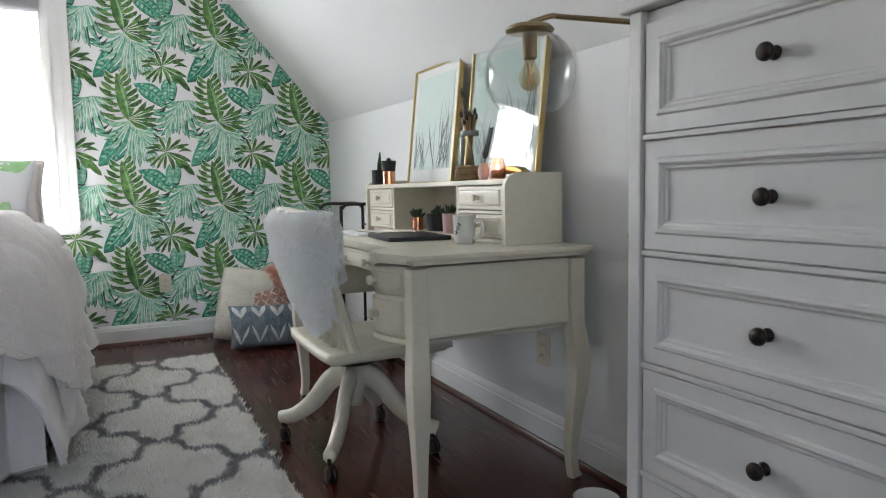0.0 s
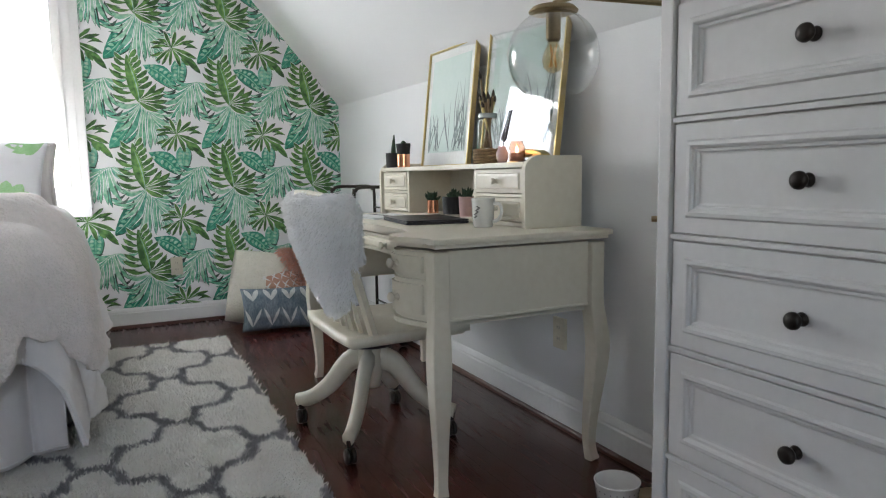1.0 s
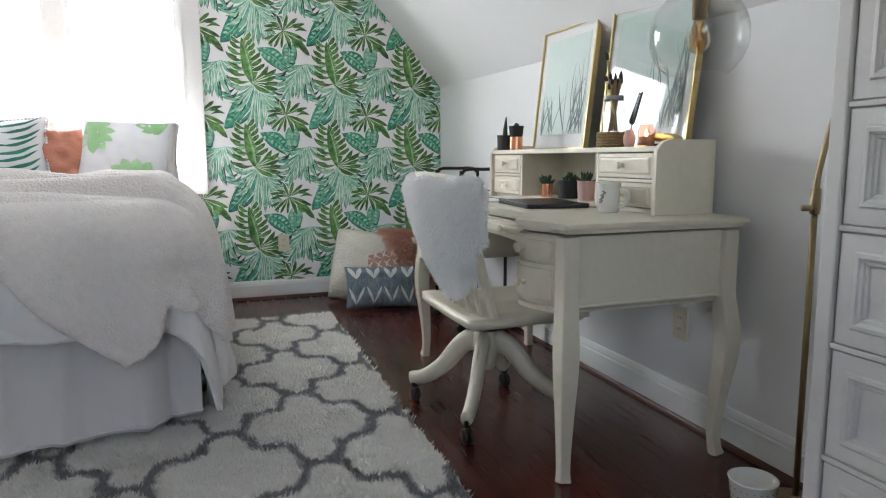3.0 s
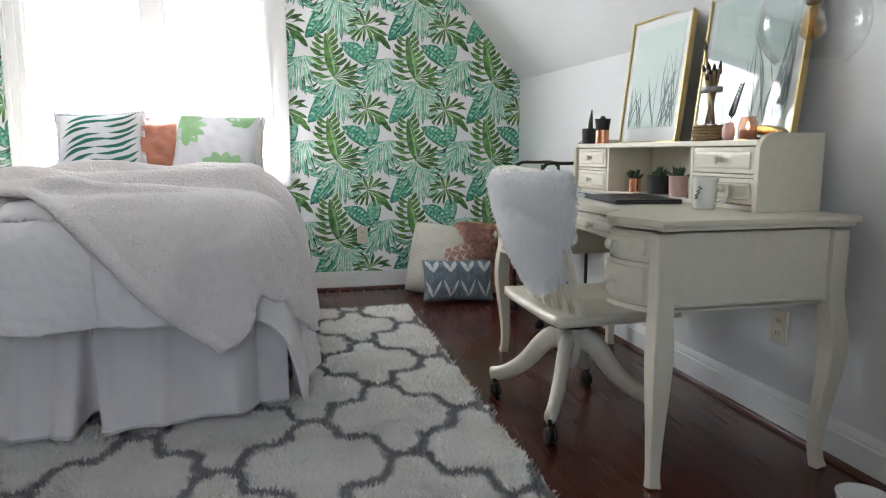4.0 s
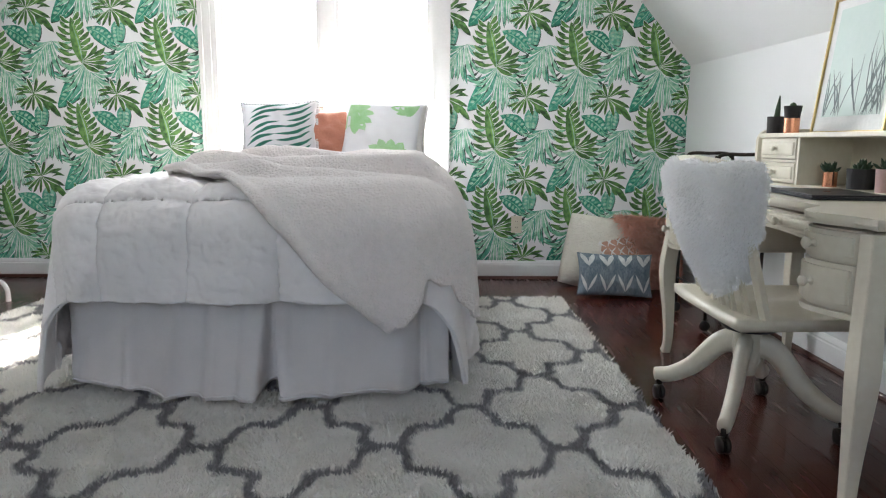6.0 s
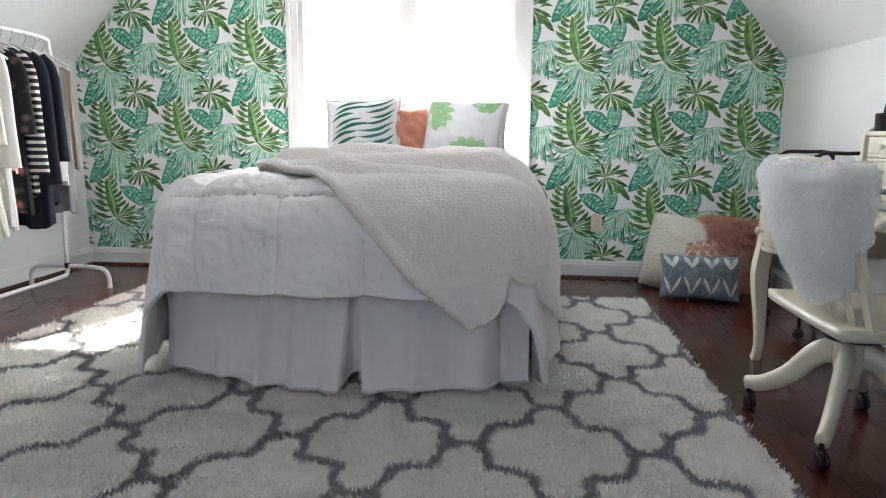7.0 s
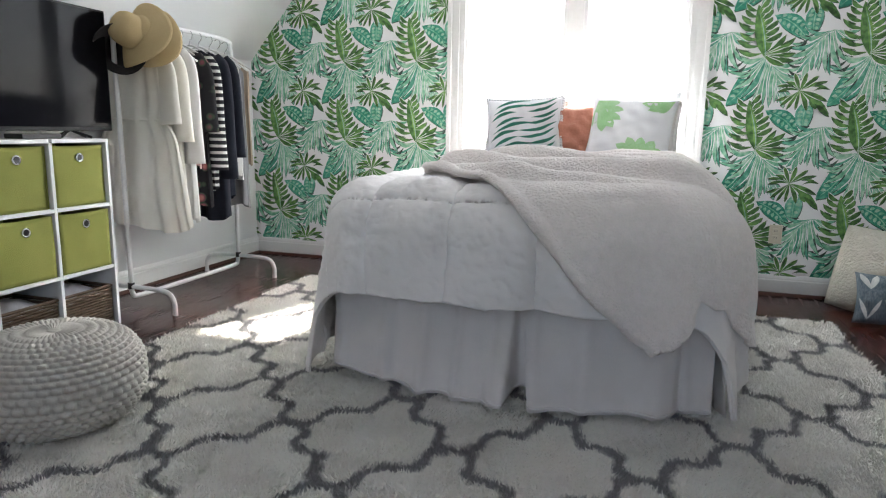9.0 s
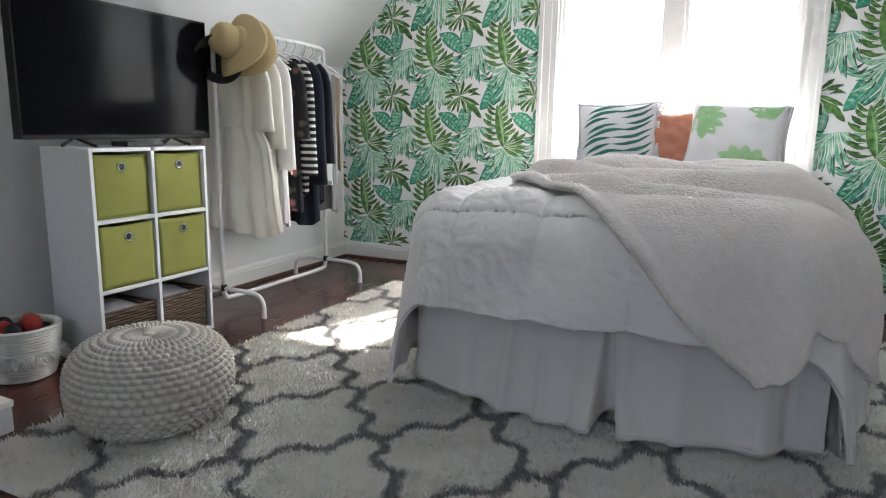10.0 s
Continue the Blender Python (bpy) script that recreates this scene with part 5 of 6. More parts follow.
part("lower_pole", tube([(-0.125, -3.29, 0.03), (-0.122, -3.285, 0.42), (-0.120, -3.28, 0.82)], 0.008, 12), M_brass, lamp, smooth=True)
part("collar", lathe([(0, -0.02), (0.012, -0.02), (0.013, 0.0), (0.012, 0.045), (0, 0.045)], (-0.120, -3.28, 0.82), 14), M_brass, lamp, smooth=True)
part("clamp_knob", tube([(-0.125, -3.28, 0.815), (-0.150, -3.268, 0.815)], 0.008, 12), M_brass, lamp, smooth=True)
part("upper_pole", tube(smooth_path([(-0.120, -3.28, 0.84), (-0.120, -3.285, 0.91), (-0.105, -3.30, 1.03), (-0.085, -3.33, 1.20), (-0.075, -3.345, 1.335), (-0.085, -3.335, 1.362), (-0.12, -3.31, 1.368), LC + Vector((0.08, -0.05, 0.152)), LC + Vector((0.05, -0.03, 0.156)), LC + Vector((0.0, 0.0, 0.140))], 6), 0.0075, 10), M_brass, lamp, smooth=True)
part("cap", lathe([(0, 0.016), (0.03, 0.015), (0.058, 0.008), (0.068, -0.002), (0.066, -0.006), (0.028, -0.004), (0.020, -0.008), (0.020, -0.075), (0.017, -0.080), (0, -0.080)], LC + Vector((0, 0, 0.122)), 32), M_brass, lamp, smooth=True)
gp = [(0.126 * math.sin(radians(a)), 0.126 * math.cos(radians(a))) for a in range(27, 142, 6)]
g = part("globe", lathe(gp, LC, 48), M_clear, lamp, "clear glass globe, open below", smooth=True)
g.visible_shadow = False
M_amber = M_clear.copy()
M_amber.name = "amber_bulb_glass"
next(n for n in M_amber.node_tree.nodes if n.type == "BSDF_TRANSPARENT").inputs["Color"].default_value = (0.90, 0.80, 0.62, 1)
b = part("bulb", lathe([(0, -0.052), (0.014, -0.049), (0.027, -0.036), (0.031, -0.020), (0.028, 0.0), (0.017, 0.022), (0.013, 0.040), (0, 0.040)], LC + Vector((0, 0, 0.006)), 24), M_amber, lamp, "clear filament bulb", smooth=True)
M_fil = material("amber_filament", (0.65, 0.34, 0.10), 0.5, scale=10)
part("filament", tube([LC + Vector((0.010 * math.cos(k * 1.9), 0.010 * math.sin(k * 1.9), 0.03 if k % 2 else -0.03)) for k in range(9)], 0.0022, 6), M_fil, b, "amber filament")

# ---------- on the hutch ----------
M_gold = material("gold_metal", (0.62, 0.48, 0.22), 0.3, 1.0, scale=18, bump=0.02)
M_copper = material("copper", (0.80, 0.36, 0.22), 0.22, 1.0, scale=18, bump=0.02)
M_charcoal = material("charcoal_clay", (0.03, 0.028, 0.03), 0.75, scale=20, bump=0.15)
M_pink = material("blush_ceramic", (0.62, 0.40, 0.37), 0.45, scale=12, bump=0.03)
M_cactus = material("cactus_green", (0.035, 0.07, 0.035), 0.7, dark=(0.02, 0.035, 0.02), scale=40, bump=0.3)
M_wick = material("wicker", (0.30, 0.19, 0.09), 0.7, dark=(0.14, 0.08, 0.04), scale=60, bump=0.5)
M_mint = material("mint_art_paper", (0.62, 0.72, 0.68), 0.5, dark=(0.52, 0.65, 0.61), scale=7, fine=40, bump=0.0, coat=0.1)
M_ink = material("grey_ink", (0.20, 0.25, 0.25), 0.6, dark=(0.05, 0.06, 0.06), scale=18, bump=0.0, coat=0.1)
M_mat = material("white_mat_board", (0.78, 0.79, 0.78), 0.5, scale=6, bump=0.0, coat=0.1)
M_backing = material("brown_backing_board", (0.12, 0.085, 0.055), 0.85, scale=12)


M_glaze = M_clear.copy()
M_glaze.name = "picture_glazing"
next(n for n in M_glaze.node_tree.nodes if n.type == "MATH" and n.operation == "MULTIPLY_ADD").inputs[1].default_value = 0.30


def framed_print(name, y0, y1, xb, xt, hgt, seed, label, glossy):
    """A framed sheet leaning against the wall; it is drawn upright and then tipped back."""
    t = thing(name, (xb, (y0 + y1) / 2, HT + 0.001), label, "framed print", "framed prints on the hutch")
    w = y1 - y0
    m = Matrix.Translation((xb, (y0 + y1) / 2, HT + 0.001)) @ Matrix.Rotation(math.asin((xt - xb) / hgt), 4, "Y")
    f = 0.008
    bm = bmesh.new()
    for b in ((0, 0.024, -w / 2, -w / 2 + f, 0, hgt), (0, 0.024, w / 2 - f, w / 2, 0, hgt), (0, 0.024, -w / 2 + f, w / 2 - f, 0, f), (0, 0.024, -w / 2 + f, w / 2 - f, hgt - f, hgt)):
        box(*b, 0.0015, bm=bm, seg=1)
    part("frame", moved(bm, m), M_gold, t, "thin gold metal frame")
    part("backing", moved(box(0.014, 0.022, -w / 2 + f, w / 2 - f, f, hgt - f), m), M_backing, t)
    part("mat_board", moved(box(0.009, 0.013, -w / 2 + f, w / 2 - f, f, hgt - f), m), M_mat, t)
    part("art", moved(box(0.0072, 0.0095, -w / 2 + 0.045, w / 2 - 0.045, 0.065, hgt - 0.045), m), M_mint, t)
    rng = random.Random(seed)
    bm = bmesh.new()
    for cx, n, h in ((w * 0.30, 13, 0.19), (-w * 0.22, 17, 0.30), (-w * 0.34, 6, 0.34)):
        for k in range(n):
            b0 = (cx + rng.uniform(-0.07, 0.07), 0.066)
            tip = (b0[0] + rng.uniform(-0.09, 0.09), 0.066 + h * rng.uniform(0.45, 1.0))
            tip = (max(-w / 2 + 0.05, min(w / 2 - 0.05, tip[0])), min(tip[1], hgt - 0.06))
            o = blade(b0, tip, rng.uniform(0.003, 0.008), rng.uniform(-0.12, 0.12), 5, 0.3)
            vs = [bm.verts.new((0.0066 - 0.00002 * k, max(-w / 2 + 0.046, min(w / 2 - 0.046, p[0])), max(p[1], 0.0655))) for p in o]
            bm.faces.new(vs)
    tagged(part("grass_drawing", moved(bm, m), M_ink, t), "grey grass blades drawn in ink", kind="stuff")
    if glossy:
        g = part("glazing", moved(box(0.003, 0.0045, -w / 2 + f, w / 2 - f, f, hgt - f), m), M_glaze, t)
        g.visible_shadow = False
    return t


framed_print("framed_print", -2.165, -1.735, -0.105, -0.045, 0.53, 3, "gold-framed print of grey grasses on pale mint", False)
framed_print("framed_print", -2.765, -2.275, -0.110, -0.050, 0.53, 4, "gold-framed grass print under reflecting glass", True)


def pot_profile(r0, r1, h, wall=0.004):
    return [(0, 0), (r0, 0), (r1, h), (r1 - wall, h), (r0 - wall, h * 0.75), (0, h * 0.75)]


def succulent(parent, x, y, z, n, ln, seed):
    rng = random.Random(seed)
    for k in range(n):
        a = k * 2.4
        el = radians(rng.uniform(25, 80))
        d = Vector((math.cos(a) * math.cos(el), math.sin(a) * math.cos(el), math.sin(el)))
        l = ln * rng.uniform(0.7, 1.1)
        p = Vector((x, y, z))
        part("leaf", tube([p, p + d * l * 0.5, p + d * l * 0.8, p + d * l], [0.004, 0.007, 0.005, 0.0008], 6), M_cactus, parent, smooth=True)


def planter(x, y, z, r0, r1, h, mat, label, plant, seed):
    t = thing("planter", (x, y, z), label, "planter", "small potted plants on the desk hutch")
    part("pot", lathe(pot_profile(r0, r1, h), (x, y, z), 24), mat, t, smooth=False)
    if plant == "cactus":
        part("cactus", lathe([(0, 0), (0.016, 0), (0.018, 0.03), (0.016, 0.06), (0.009, 0.075), (0, 0.08)], (x, y, z + h * 0.7), 14), M_cactus, t, smooth=True)
    elif plant == "spike":
        part("cactus", tube([(x, y, z + h * 0.7), (x, y - 0.004, z + h + 0.03), (x + 0.003, y - 0.006, z + h + 0.085)], [0.013, 0.010, 0.002], 9), M_cactus, t, smooth=True)
    else:
        succulent(t, x, y, z + h * 0.75, 16, 0.055, seed)
    return t


zt = HT + 0.0005
planter(-0.235, -1.712, zt, 0.034, 0.036, 0.068, M_charcoal, "black clay pot with a pointed grey-green succulent", "spike", 1)
pt = planter(-0.235, -1.825, zt, 0.029, 0.029, 0.058, M_copper, "copper cup with a dark cactus pot in it", "cactus", 2)
part("inner_pot", lathe([(0, 0.0), (0.028, 0.0), (0.034, 0.05), (0.030, 0.05), (0.026, 0.035), (0, 0.035)], (-0.235, -1.825, zt + 0.056), 20), M_charcoal, pt, "black inner pot")
zc = ETOP + 0.0165
planter(-0.215, -2.070, zc, 0.024, 0.024, 0.055, M_copper, "small copper pot with a succulent", "leafy", 3)
planter(-0.185, -2.195, zc, 0.042, 0.046, 0.070, M_charcoal, "black clay pot with a spreading succulent", "leafy", 4)
planter(-0.215, -2.362, zc, 0.030, 0.034, 0.076, M_pink, "blush ceramic pot with a succulent", "leafy", 5)

jar = thing("brush_jar", (-0.240, -2.555, zt), "glass jar of paint brushes on a woven wicker ring", "jar")
bm = bmesh.new()
for k in range(5):
    tube([Vector((-0.240 + 0.050 * math.cos(a / 20 * 2 * math.pi), -2.555 + 0.050 * math.sin(a / 20 * 2 * math.pi), zt + 0.006 + 0.010 * k + 0.002 * math.sin(a * 3 + k))) for a in range(21)], 0.0058, 6, bm=bm)
part("wicker_ring", bm, M_wick, jar, "gold-brown woven ring", smooth=True)
jz = zt + 0.045
pr = [(0.036, 0), (0.040, 0.006), (0.040, 0.090), (0.031, 0.112), (0.031, 0.132)]
g = part("glass", lathe([(0, 0.0)] + pr, (-0.240, -2.555, jz), 24), M_clear, jar, smooth=True)
g.visible_shadow = False
part("rim_band", lathe([(0.0322, 0.112), (0.034, 0.114), (0.034, 0.128), (0.0322, 0.130)], (-0.240, -2.555, jz), 24), material("galvanised_lid", (0.35, 0.35, 0.35), 0.4, 0.9), jar, smooth=True)
M_wood = material("brush_wood", (0.30, 0.20, 0.11), 0.5, dark=(0.10, 0.06, 0.03), scale=30)
M_bristle = material("dark_bristle", (0.06, 0.045, 0.035), 0.8, scale=60)
rng = random.Random(9)
for k in range(16):
    a = k * 0.7
    p0 = Vector((-0.240 + 0.014 * math.cos(a + 2.5), -2.555 + 0.014 * math.sin(a + 2.5), jz + 0.01))
    p1 = Vector((-0.240 + (0.027 if k % 2 else 0.012) * math.cos(a), -2.555 + (0.027 if k % 2 else 0.012) * math.sin(a), jz + 0.15 + (0.10 if k == 3 else 0.04 * rng.random())))
    b = part("brush", tube([p0, p1], [0.0035, 0.0045], 7), M_gold if k % 4 == 1 else M_wood, jar, smooth=True)
    part("bristles", tube([p1, p1.lerp(p1 * 2 - p0, 0.06), p1.lerp(p1 * 2 - p0, 0.14)], [0.0055, 0.0065, 0.001], 7), M_bristle, b, smooth=True)

vase = solo("bud_vase", lathe([(0, 0), (0.015, 0), (0.020, 0.015), (0.020, 0.036), (0.014, 0.050), (0.015, 0.056), (0.012, 0.056), (0.011, 0.046), (0, 0.042)], (-0.245, -2.655, zt), 24), M_pink, "blush pink ceramic bud vase on the hutch", "vase", smooth=True)
sprig = thing("feather_sprig", (-0.245, -2.655, zt + 0.043), "dark dried sprig standing in the pink vase", "dried plant")
STEM = smooth_path([(-0.245, -2.655, zt + 0.043), (-0.243, -2.672, zt + 0.09), (-0.240, -2.700, zt + 0.165)], 8)
for k, q in enumerate(STEM[5:]):
    ln = 0.020 * (1 - 0.5 * k / 12)
    for s_ in (-1, 1):
        e = q + Vector((0.0, s_ * ln * 0.8, ln))
        part("leaf", tube([q, q.lerp(e, 0.5) + Vector((0, s_ * 0.003, 0)), e], [0.002, 0.0042, 0.0006], 5), M_charcoal, sprig)
part("stem", tube(STEM, 0.0016, 6), M_charcoal, sprig)

candle = thing("candle", (-0.240, -2.735, zt), "lit candle in a rose glass jar", "candle")
part("wax", lathe([(0, 0.004), (0.023, 0.004), (0.023, 0.030), (0, 0.028)], (-0.240, -2.735, zt), 24), material("cream_wax", (0.52, 0.32, 0.24), 0.5), candle, smooth=True)
M_roseglass = M_clear.copy()
M_roseglass.name = "rose_glass"
next(n for n in M_roseglass.node_tree.nodes if n.type == "BSDF_TRANSPARENT").inputs["Color"].default_value = (0.93, 0.80, 0.73, 1)
g = part("jar", lathe([(0, 0), (0.026, 0), (0.028, 0.004), (0.028, 0.052), (0.022, 0.060), (0.022, 0.070), (0.020, 0.070), (0.0205, 0.060), (0.0255, 0.052), (0.0255, 0.004), (0, 0.003)], (-0.240, -2.735, zt), 28), M_roseglass, candle, smooth=True)
g.visible_shadow = False
M_flame = bpy.data.materials.new("candle_flame")
M_flame.use_nodes = True
M_flame.node_tree.nodes["Principled BSDF"].inputs["Emission Color"].default_value = (1.0, 0.55, 0.2, 1)
M_flame.node_tree.nodes["Principled BSDF"].inputs["Emission Strength"].default_value = 5.0
part("flame", lathe([(0, 0), (0.005, 0.006), (0.004, 0.014), (0, 0.024)], (-0.240, -2.735, zt + 0.031), 12), M_flame, candle, smooth=True)
stap = thing("stapler", (-0.185, -2.765, zt), "gold metal stapler lying on the hutch", "stapler")
part("base", box(-0.215, -0.165, -2.825, -2.700, zt, zt + 0.008, 0.002), M_black, stap)
part("arm", slab([(-2.825, zt + 0.010), (-2.702, zt + 0.018), (-2.698, zt + 0.034), (-2.735, zt + 0.045), (-2.80, zt + 0.038), (-2.827, zt + 0.026)], -0.208, -0.172, "x", 0.005), M_gold, stap)

# the hutch stands a little askew on the desk, with all that is on it
ASKEW = Matrix.Translation((HX1, HY0, 0)) @ Matrix.Rotation(radians(2.0), 4, "Z") @ Matrix.Translation((-HX1, -HY0, 0))
for ob in [o for o in scene.objects if o.parent is None and (o is hutch or o.name.split(".")[0] in ("framed_print", "planter", "brush_jar", "bud_vase", "feather_sprig", "candle", "stapler"))]:
    ob.matrix_basis = ASKEW @ Matrix.LocRotScale(ob.location, ob.rotation_euler, None)

# ---------- on the desk ----------
M_alu = material("space_grey_aluminium", (0.045, 0.046, 0.052), 0.42, 0.6, dark=(0.03, 0.03, 0.034), scale=9, bump=0.01)
lap = thing("laptop", (-0.385, -2.35, ETOP), "closed dark grey laptop on the desk", "laptop")
ml = Matrix.Translation((-0.395, -2.32, ETOP + 0.001)) @ Matrix.Rotation(radians(-7), 4, "Z")
part("base", moved(box(-0.118, 0.118, -0.17, 0.17, 0.0, 0.009, 0.004, seg=3), ml), M_alu, lap)
part("lid", moved(box(-0.118, 0.118, -0.17, 0.17, 0.0098, 0.0155, 0.0027, seg=2), ml), M_alu, lap)
part("emblem", moved(lathe([(0, 0.0156), (0.012, 0.0156), (0.012, 0.0159), (0, 0.0159)], seg=16), ml), material("mirror_emblem", (0.02, 0.02, 0.02), 0.1, 0.5), lap)
pad = thing("paper_pad", (-0.44, -1.93, ETOP), "white paper planner lying open on the desk", "papers")
mp = Matrix.Translation((-0.42, -1.95, ETOP + 0.001)) @ Matrix.Rotation(radians(6), 4, "Z")
for k in range(3):
    part("sheet", moved(box(-0.11, 0.11, -0.14 + 0.006 * k, 0.14 + 0.004 * k, 0.002 * k, 0.002 * k + 0.0017), mp), M_mat, pad)
part("binding", moved(box(-0.004, 0.004, -0.14, 0.14, 0.0062, 0.0080, 0.0008), mp), M_charcoal, pad)
M_mug = material("white_glazed_ceramic", (0.74, 0.73, 0.70), 0.18, scale=8, fine=30, bump=0.01, coat=0.3)
mug = thing("mug", (-0.285, -2.735, ETOP), "white ceramic mug with a small floral motif", "mug")
mc = Vector((-0.345, -2.690, ETOP + 0.0006))
part("cup", lathe([(0, 0), (0.030, 0), (0.033, 0.004), (0.036, 0.03), (0.039, 0.092), (0.0405, 0.097), (0.038, 0.097), (0.0355, 0.09), (0.032, 0.008), (0, 0.007)], mc, 32), M_mug, mug, smooth=True)
hd = Vector((0.62, -0.78, 0))
part("handle", tube(smooth_path([mc + hd * 0.037 + Vector((0, 0, 0.078)), mc + hd * 0.060 + Vector((0, 0, 0.076)), mc + hd * 0.066 + Vector((0, 0, 0.050)), mc + hd * 0.054 + Vector((0, 0, 0.026)), mc + hd * 0.034 + Vector((0, 0, 0.018))], 5), 0.0055, 8, ry=0.0065), M_mug, mug, smooth=True)
bm = bmesh.new()
for k in range(9):
    a = radians(205 + 7 * math.sin(k * 2.1) + 3 * k - 12)
    lathe([(0, -0.003), (0.005, 0), (0, 0.003)], mc + Vector((0.0375 * math.cos(a), 0.0375 * math.sin(a), 0.034 + 0.0045 * k)), 8, bm=bm)
tagged(part("motif", bm, material("motif_grey", (0.10, 0.10, 0.10), 0.4), mug), "small dark floral motif", kind="stuff")

# ---------- small planter on the floor, outlets ----------
dish = thing("small_planter", (-0.285, -3.30, 0), "small white ceramic pot with black dots on the floor", "pot")
part("pot", lathe([(0, 0), (0.041, 0), (0.044, 0.004), (0.060, 0.117), (0.062, 0.122), (0.057, 0.122), (0.041, 0.012), (0, 0.010)], (-0.285, -3.30, 0), 32), M_mug, dish, smooth=True)
bm = bmesh.new()
for k in range(5):
    for j in range(22):
        a = 2 * math.pi * (j + 0.5 * (k % 2)) / 22
        z = 0.018 + 0.021 * k
        r = 0.044 + (z - 0.004) * 0.142
        lathe([(0, -0.002), (0.0022, 0), (0, 0.002)], (-0.285 + r * math.cos(a), -3.30 + r * math.sin(a), z), 6, bm=bm)
tagged(part("dots", bm, M_charcoal, dish), "small black dots", kind="stuff")


def outlet(x, y, z, side):
    t = thing("outlet", (x, y, z), "ivory duplex wall outlet with a cover plate", "outlet", "wall outlets")
    M_iv = material("ivory_plastic", (0.72, 0.67, 0.54), 0.4, scale=10)
    m = Matrix.Translation((x, y, z)) @ Matrix.Rotation({"north": 0, "east": radians(-90), "west": radians(90)}[side], 4, "Z")
    part("plate", moved(box(-0.0365, 0.0365, -0.012, 0.0, -0.058, 0.058, 0.003), m), M_iv, t)
    for dz in (-0.021, 0.021):
        r = part("receptacle", moved(box(-0.017, 0.017, -0.0145, -0.010, dz - 0.014, dz + 0.014, 0.003), m), M_iv, t)
        for dx in (-0.006, 0.006):
            part("slot", moved(box(dx - 0.0012, dx + 0.0012, -0.0150, -0.0140, dz - 0.004, dz + 0.006), m), M_black, r)


outlet(-1.132, 0.0, 0.379, "north")
outlet(0.0, -2.66, 0.355, "east")

# ---------- dark metal cart past the desk ----------
cart = thing("rolling_cart", (-0.20, -1.10, 0), "dark bronze metal cart with a looped handle and loaded shelf", "cart")
M_dk = material("dark_cart_metal", (0.05, 0.042, 0.035), 0.4, 0.8, scale=14, bump=0.05)
for y in (-1.30, -0.90):
    part("end_loop", tube(smooth_path([(-0.335, y, 0.06), (-0.335, y, 0.80), (-0.325, y, 0.865), (-0.295, y, 0.885), (-0.205, y, 0.885), (-0.115, y, 0.885), (-0.085, y, 0.865), (-0.075, y, 0.80), (-0.075, y, 0.06)], 5), 0.009, 10), M_dk, cart, smooth=True)
for z in (0.14, 0.46, 0.70):
    part("shelf", box(-0.33, -0.08, -1.29, -0.91, z, z + 0.012, 0.003), M_dk, cart)
    for x in (-0.335, -0.075):
        part("guard_rail", tube([(x, -1.30, z + 0.06), (x, -0.90, z + 0.06)], 0.005, 8), M_dk, cart, smooth=True)
for x in (-0.335, -0.075):
    for y in (-1.30, -0.90):
        part("caster", lathe([(0, -0.012), (0.024, -0.012), (0.028, 0), (0.024, 0.012), (0, 0.012)], (x, y, 0.030), 18, Matrix.Rotation(radians(90), 4, "X")), M_black, cart, smooth=True)

# ---------- cube shelf ----------
CX0, CX1, CY0, CY1, CH = -4.585, -4.29, -2.535, -1.915, 0.905
cube = thing("cube_shelf", (-4.44, -2.225, 0), "white six-cube shelf unit holding green bins and wicker baskets", "shelf")
T = 0.016
for y in (CY0, CY1 - T):
    part("side", box(CX0, CX1, y, y + T, 0, CH, 0.001, seg=1), M_melamine, cube)
ym = (CY0 + CY1) / 2
part("divider", box(CX0, CX1 - 0.002, ym - T / 2, ym + T / 2, T, CH - T, 0.001, seg=1), M_melamine, cube)
rows = [0.0, 0.300, 0.595, CH - T]
for k, z in enumerate(rows):
    for a, b in ((CY0 + T, ym - T / 2), (ym + T / 2, CY1 - T)):
        part("shelf_board", box(CX0, CX1 - 0.001, a, b, z, z + T, 0.001, seg=1), M_melamine, cube)
part("back_panel", box(CX0 + 0.001, CX0 + 0.005, CY0 + T, CY1 - T, T, CH - T), M_melamine, cube)
bm = bmesh.new()
for z in (0.32, 0.62):
    for x in (CX0 + 0.05, CX1 - 0.05):
        lathe([(0, 0), (0.004, 0), (0.004, 0.001), (0, 0.001)], (x, CY0, z), 8, Matrix.Rotation(radians(90), 4, "X"), bm=bm)
tagged(part("cam_cover", bm, material("cover_grey", (0.55, 0.56, 0.58), 0.5), cube), kind="stuff")
M_bin = material("olive_green_canvas", (0.27, 0.28, 0.065), 0.9, dark=(0.19, 0.20, 0.045), scale=7, fine=260, bump=0.2)
M_grom = material("nickel_grommet", (0.65, 0.65, 0.66), 0.25, 1.0)
TO_EAST = Matrix.Rotation(radians(90), 4, "Y")
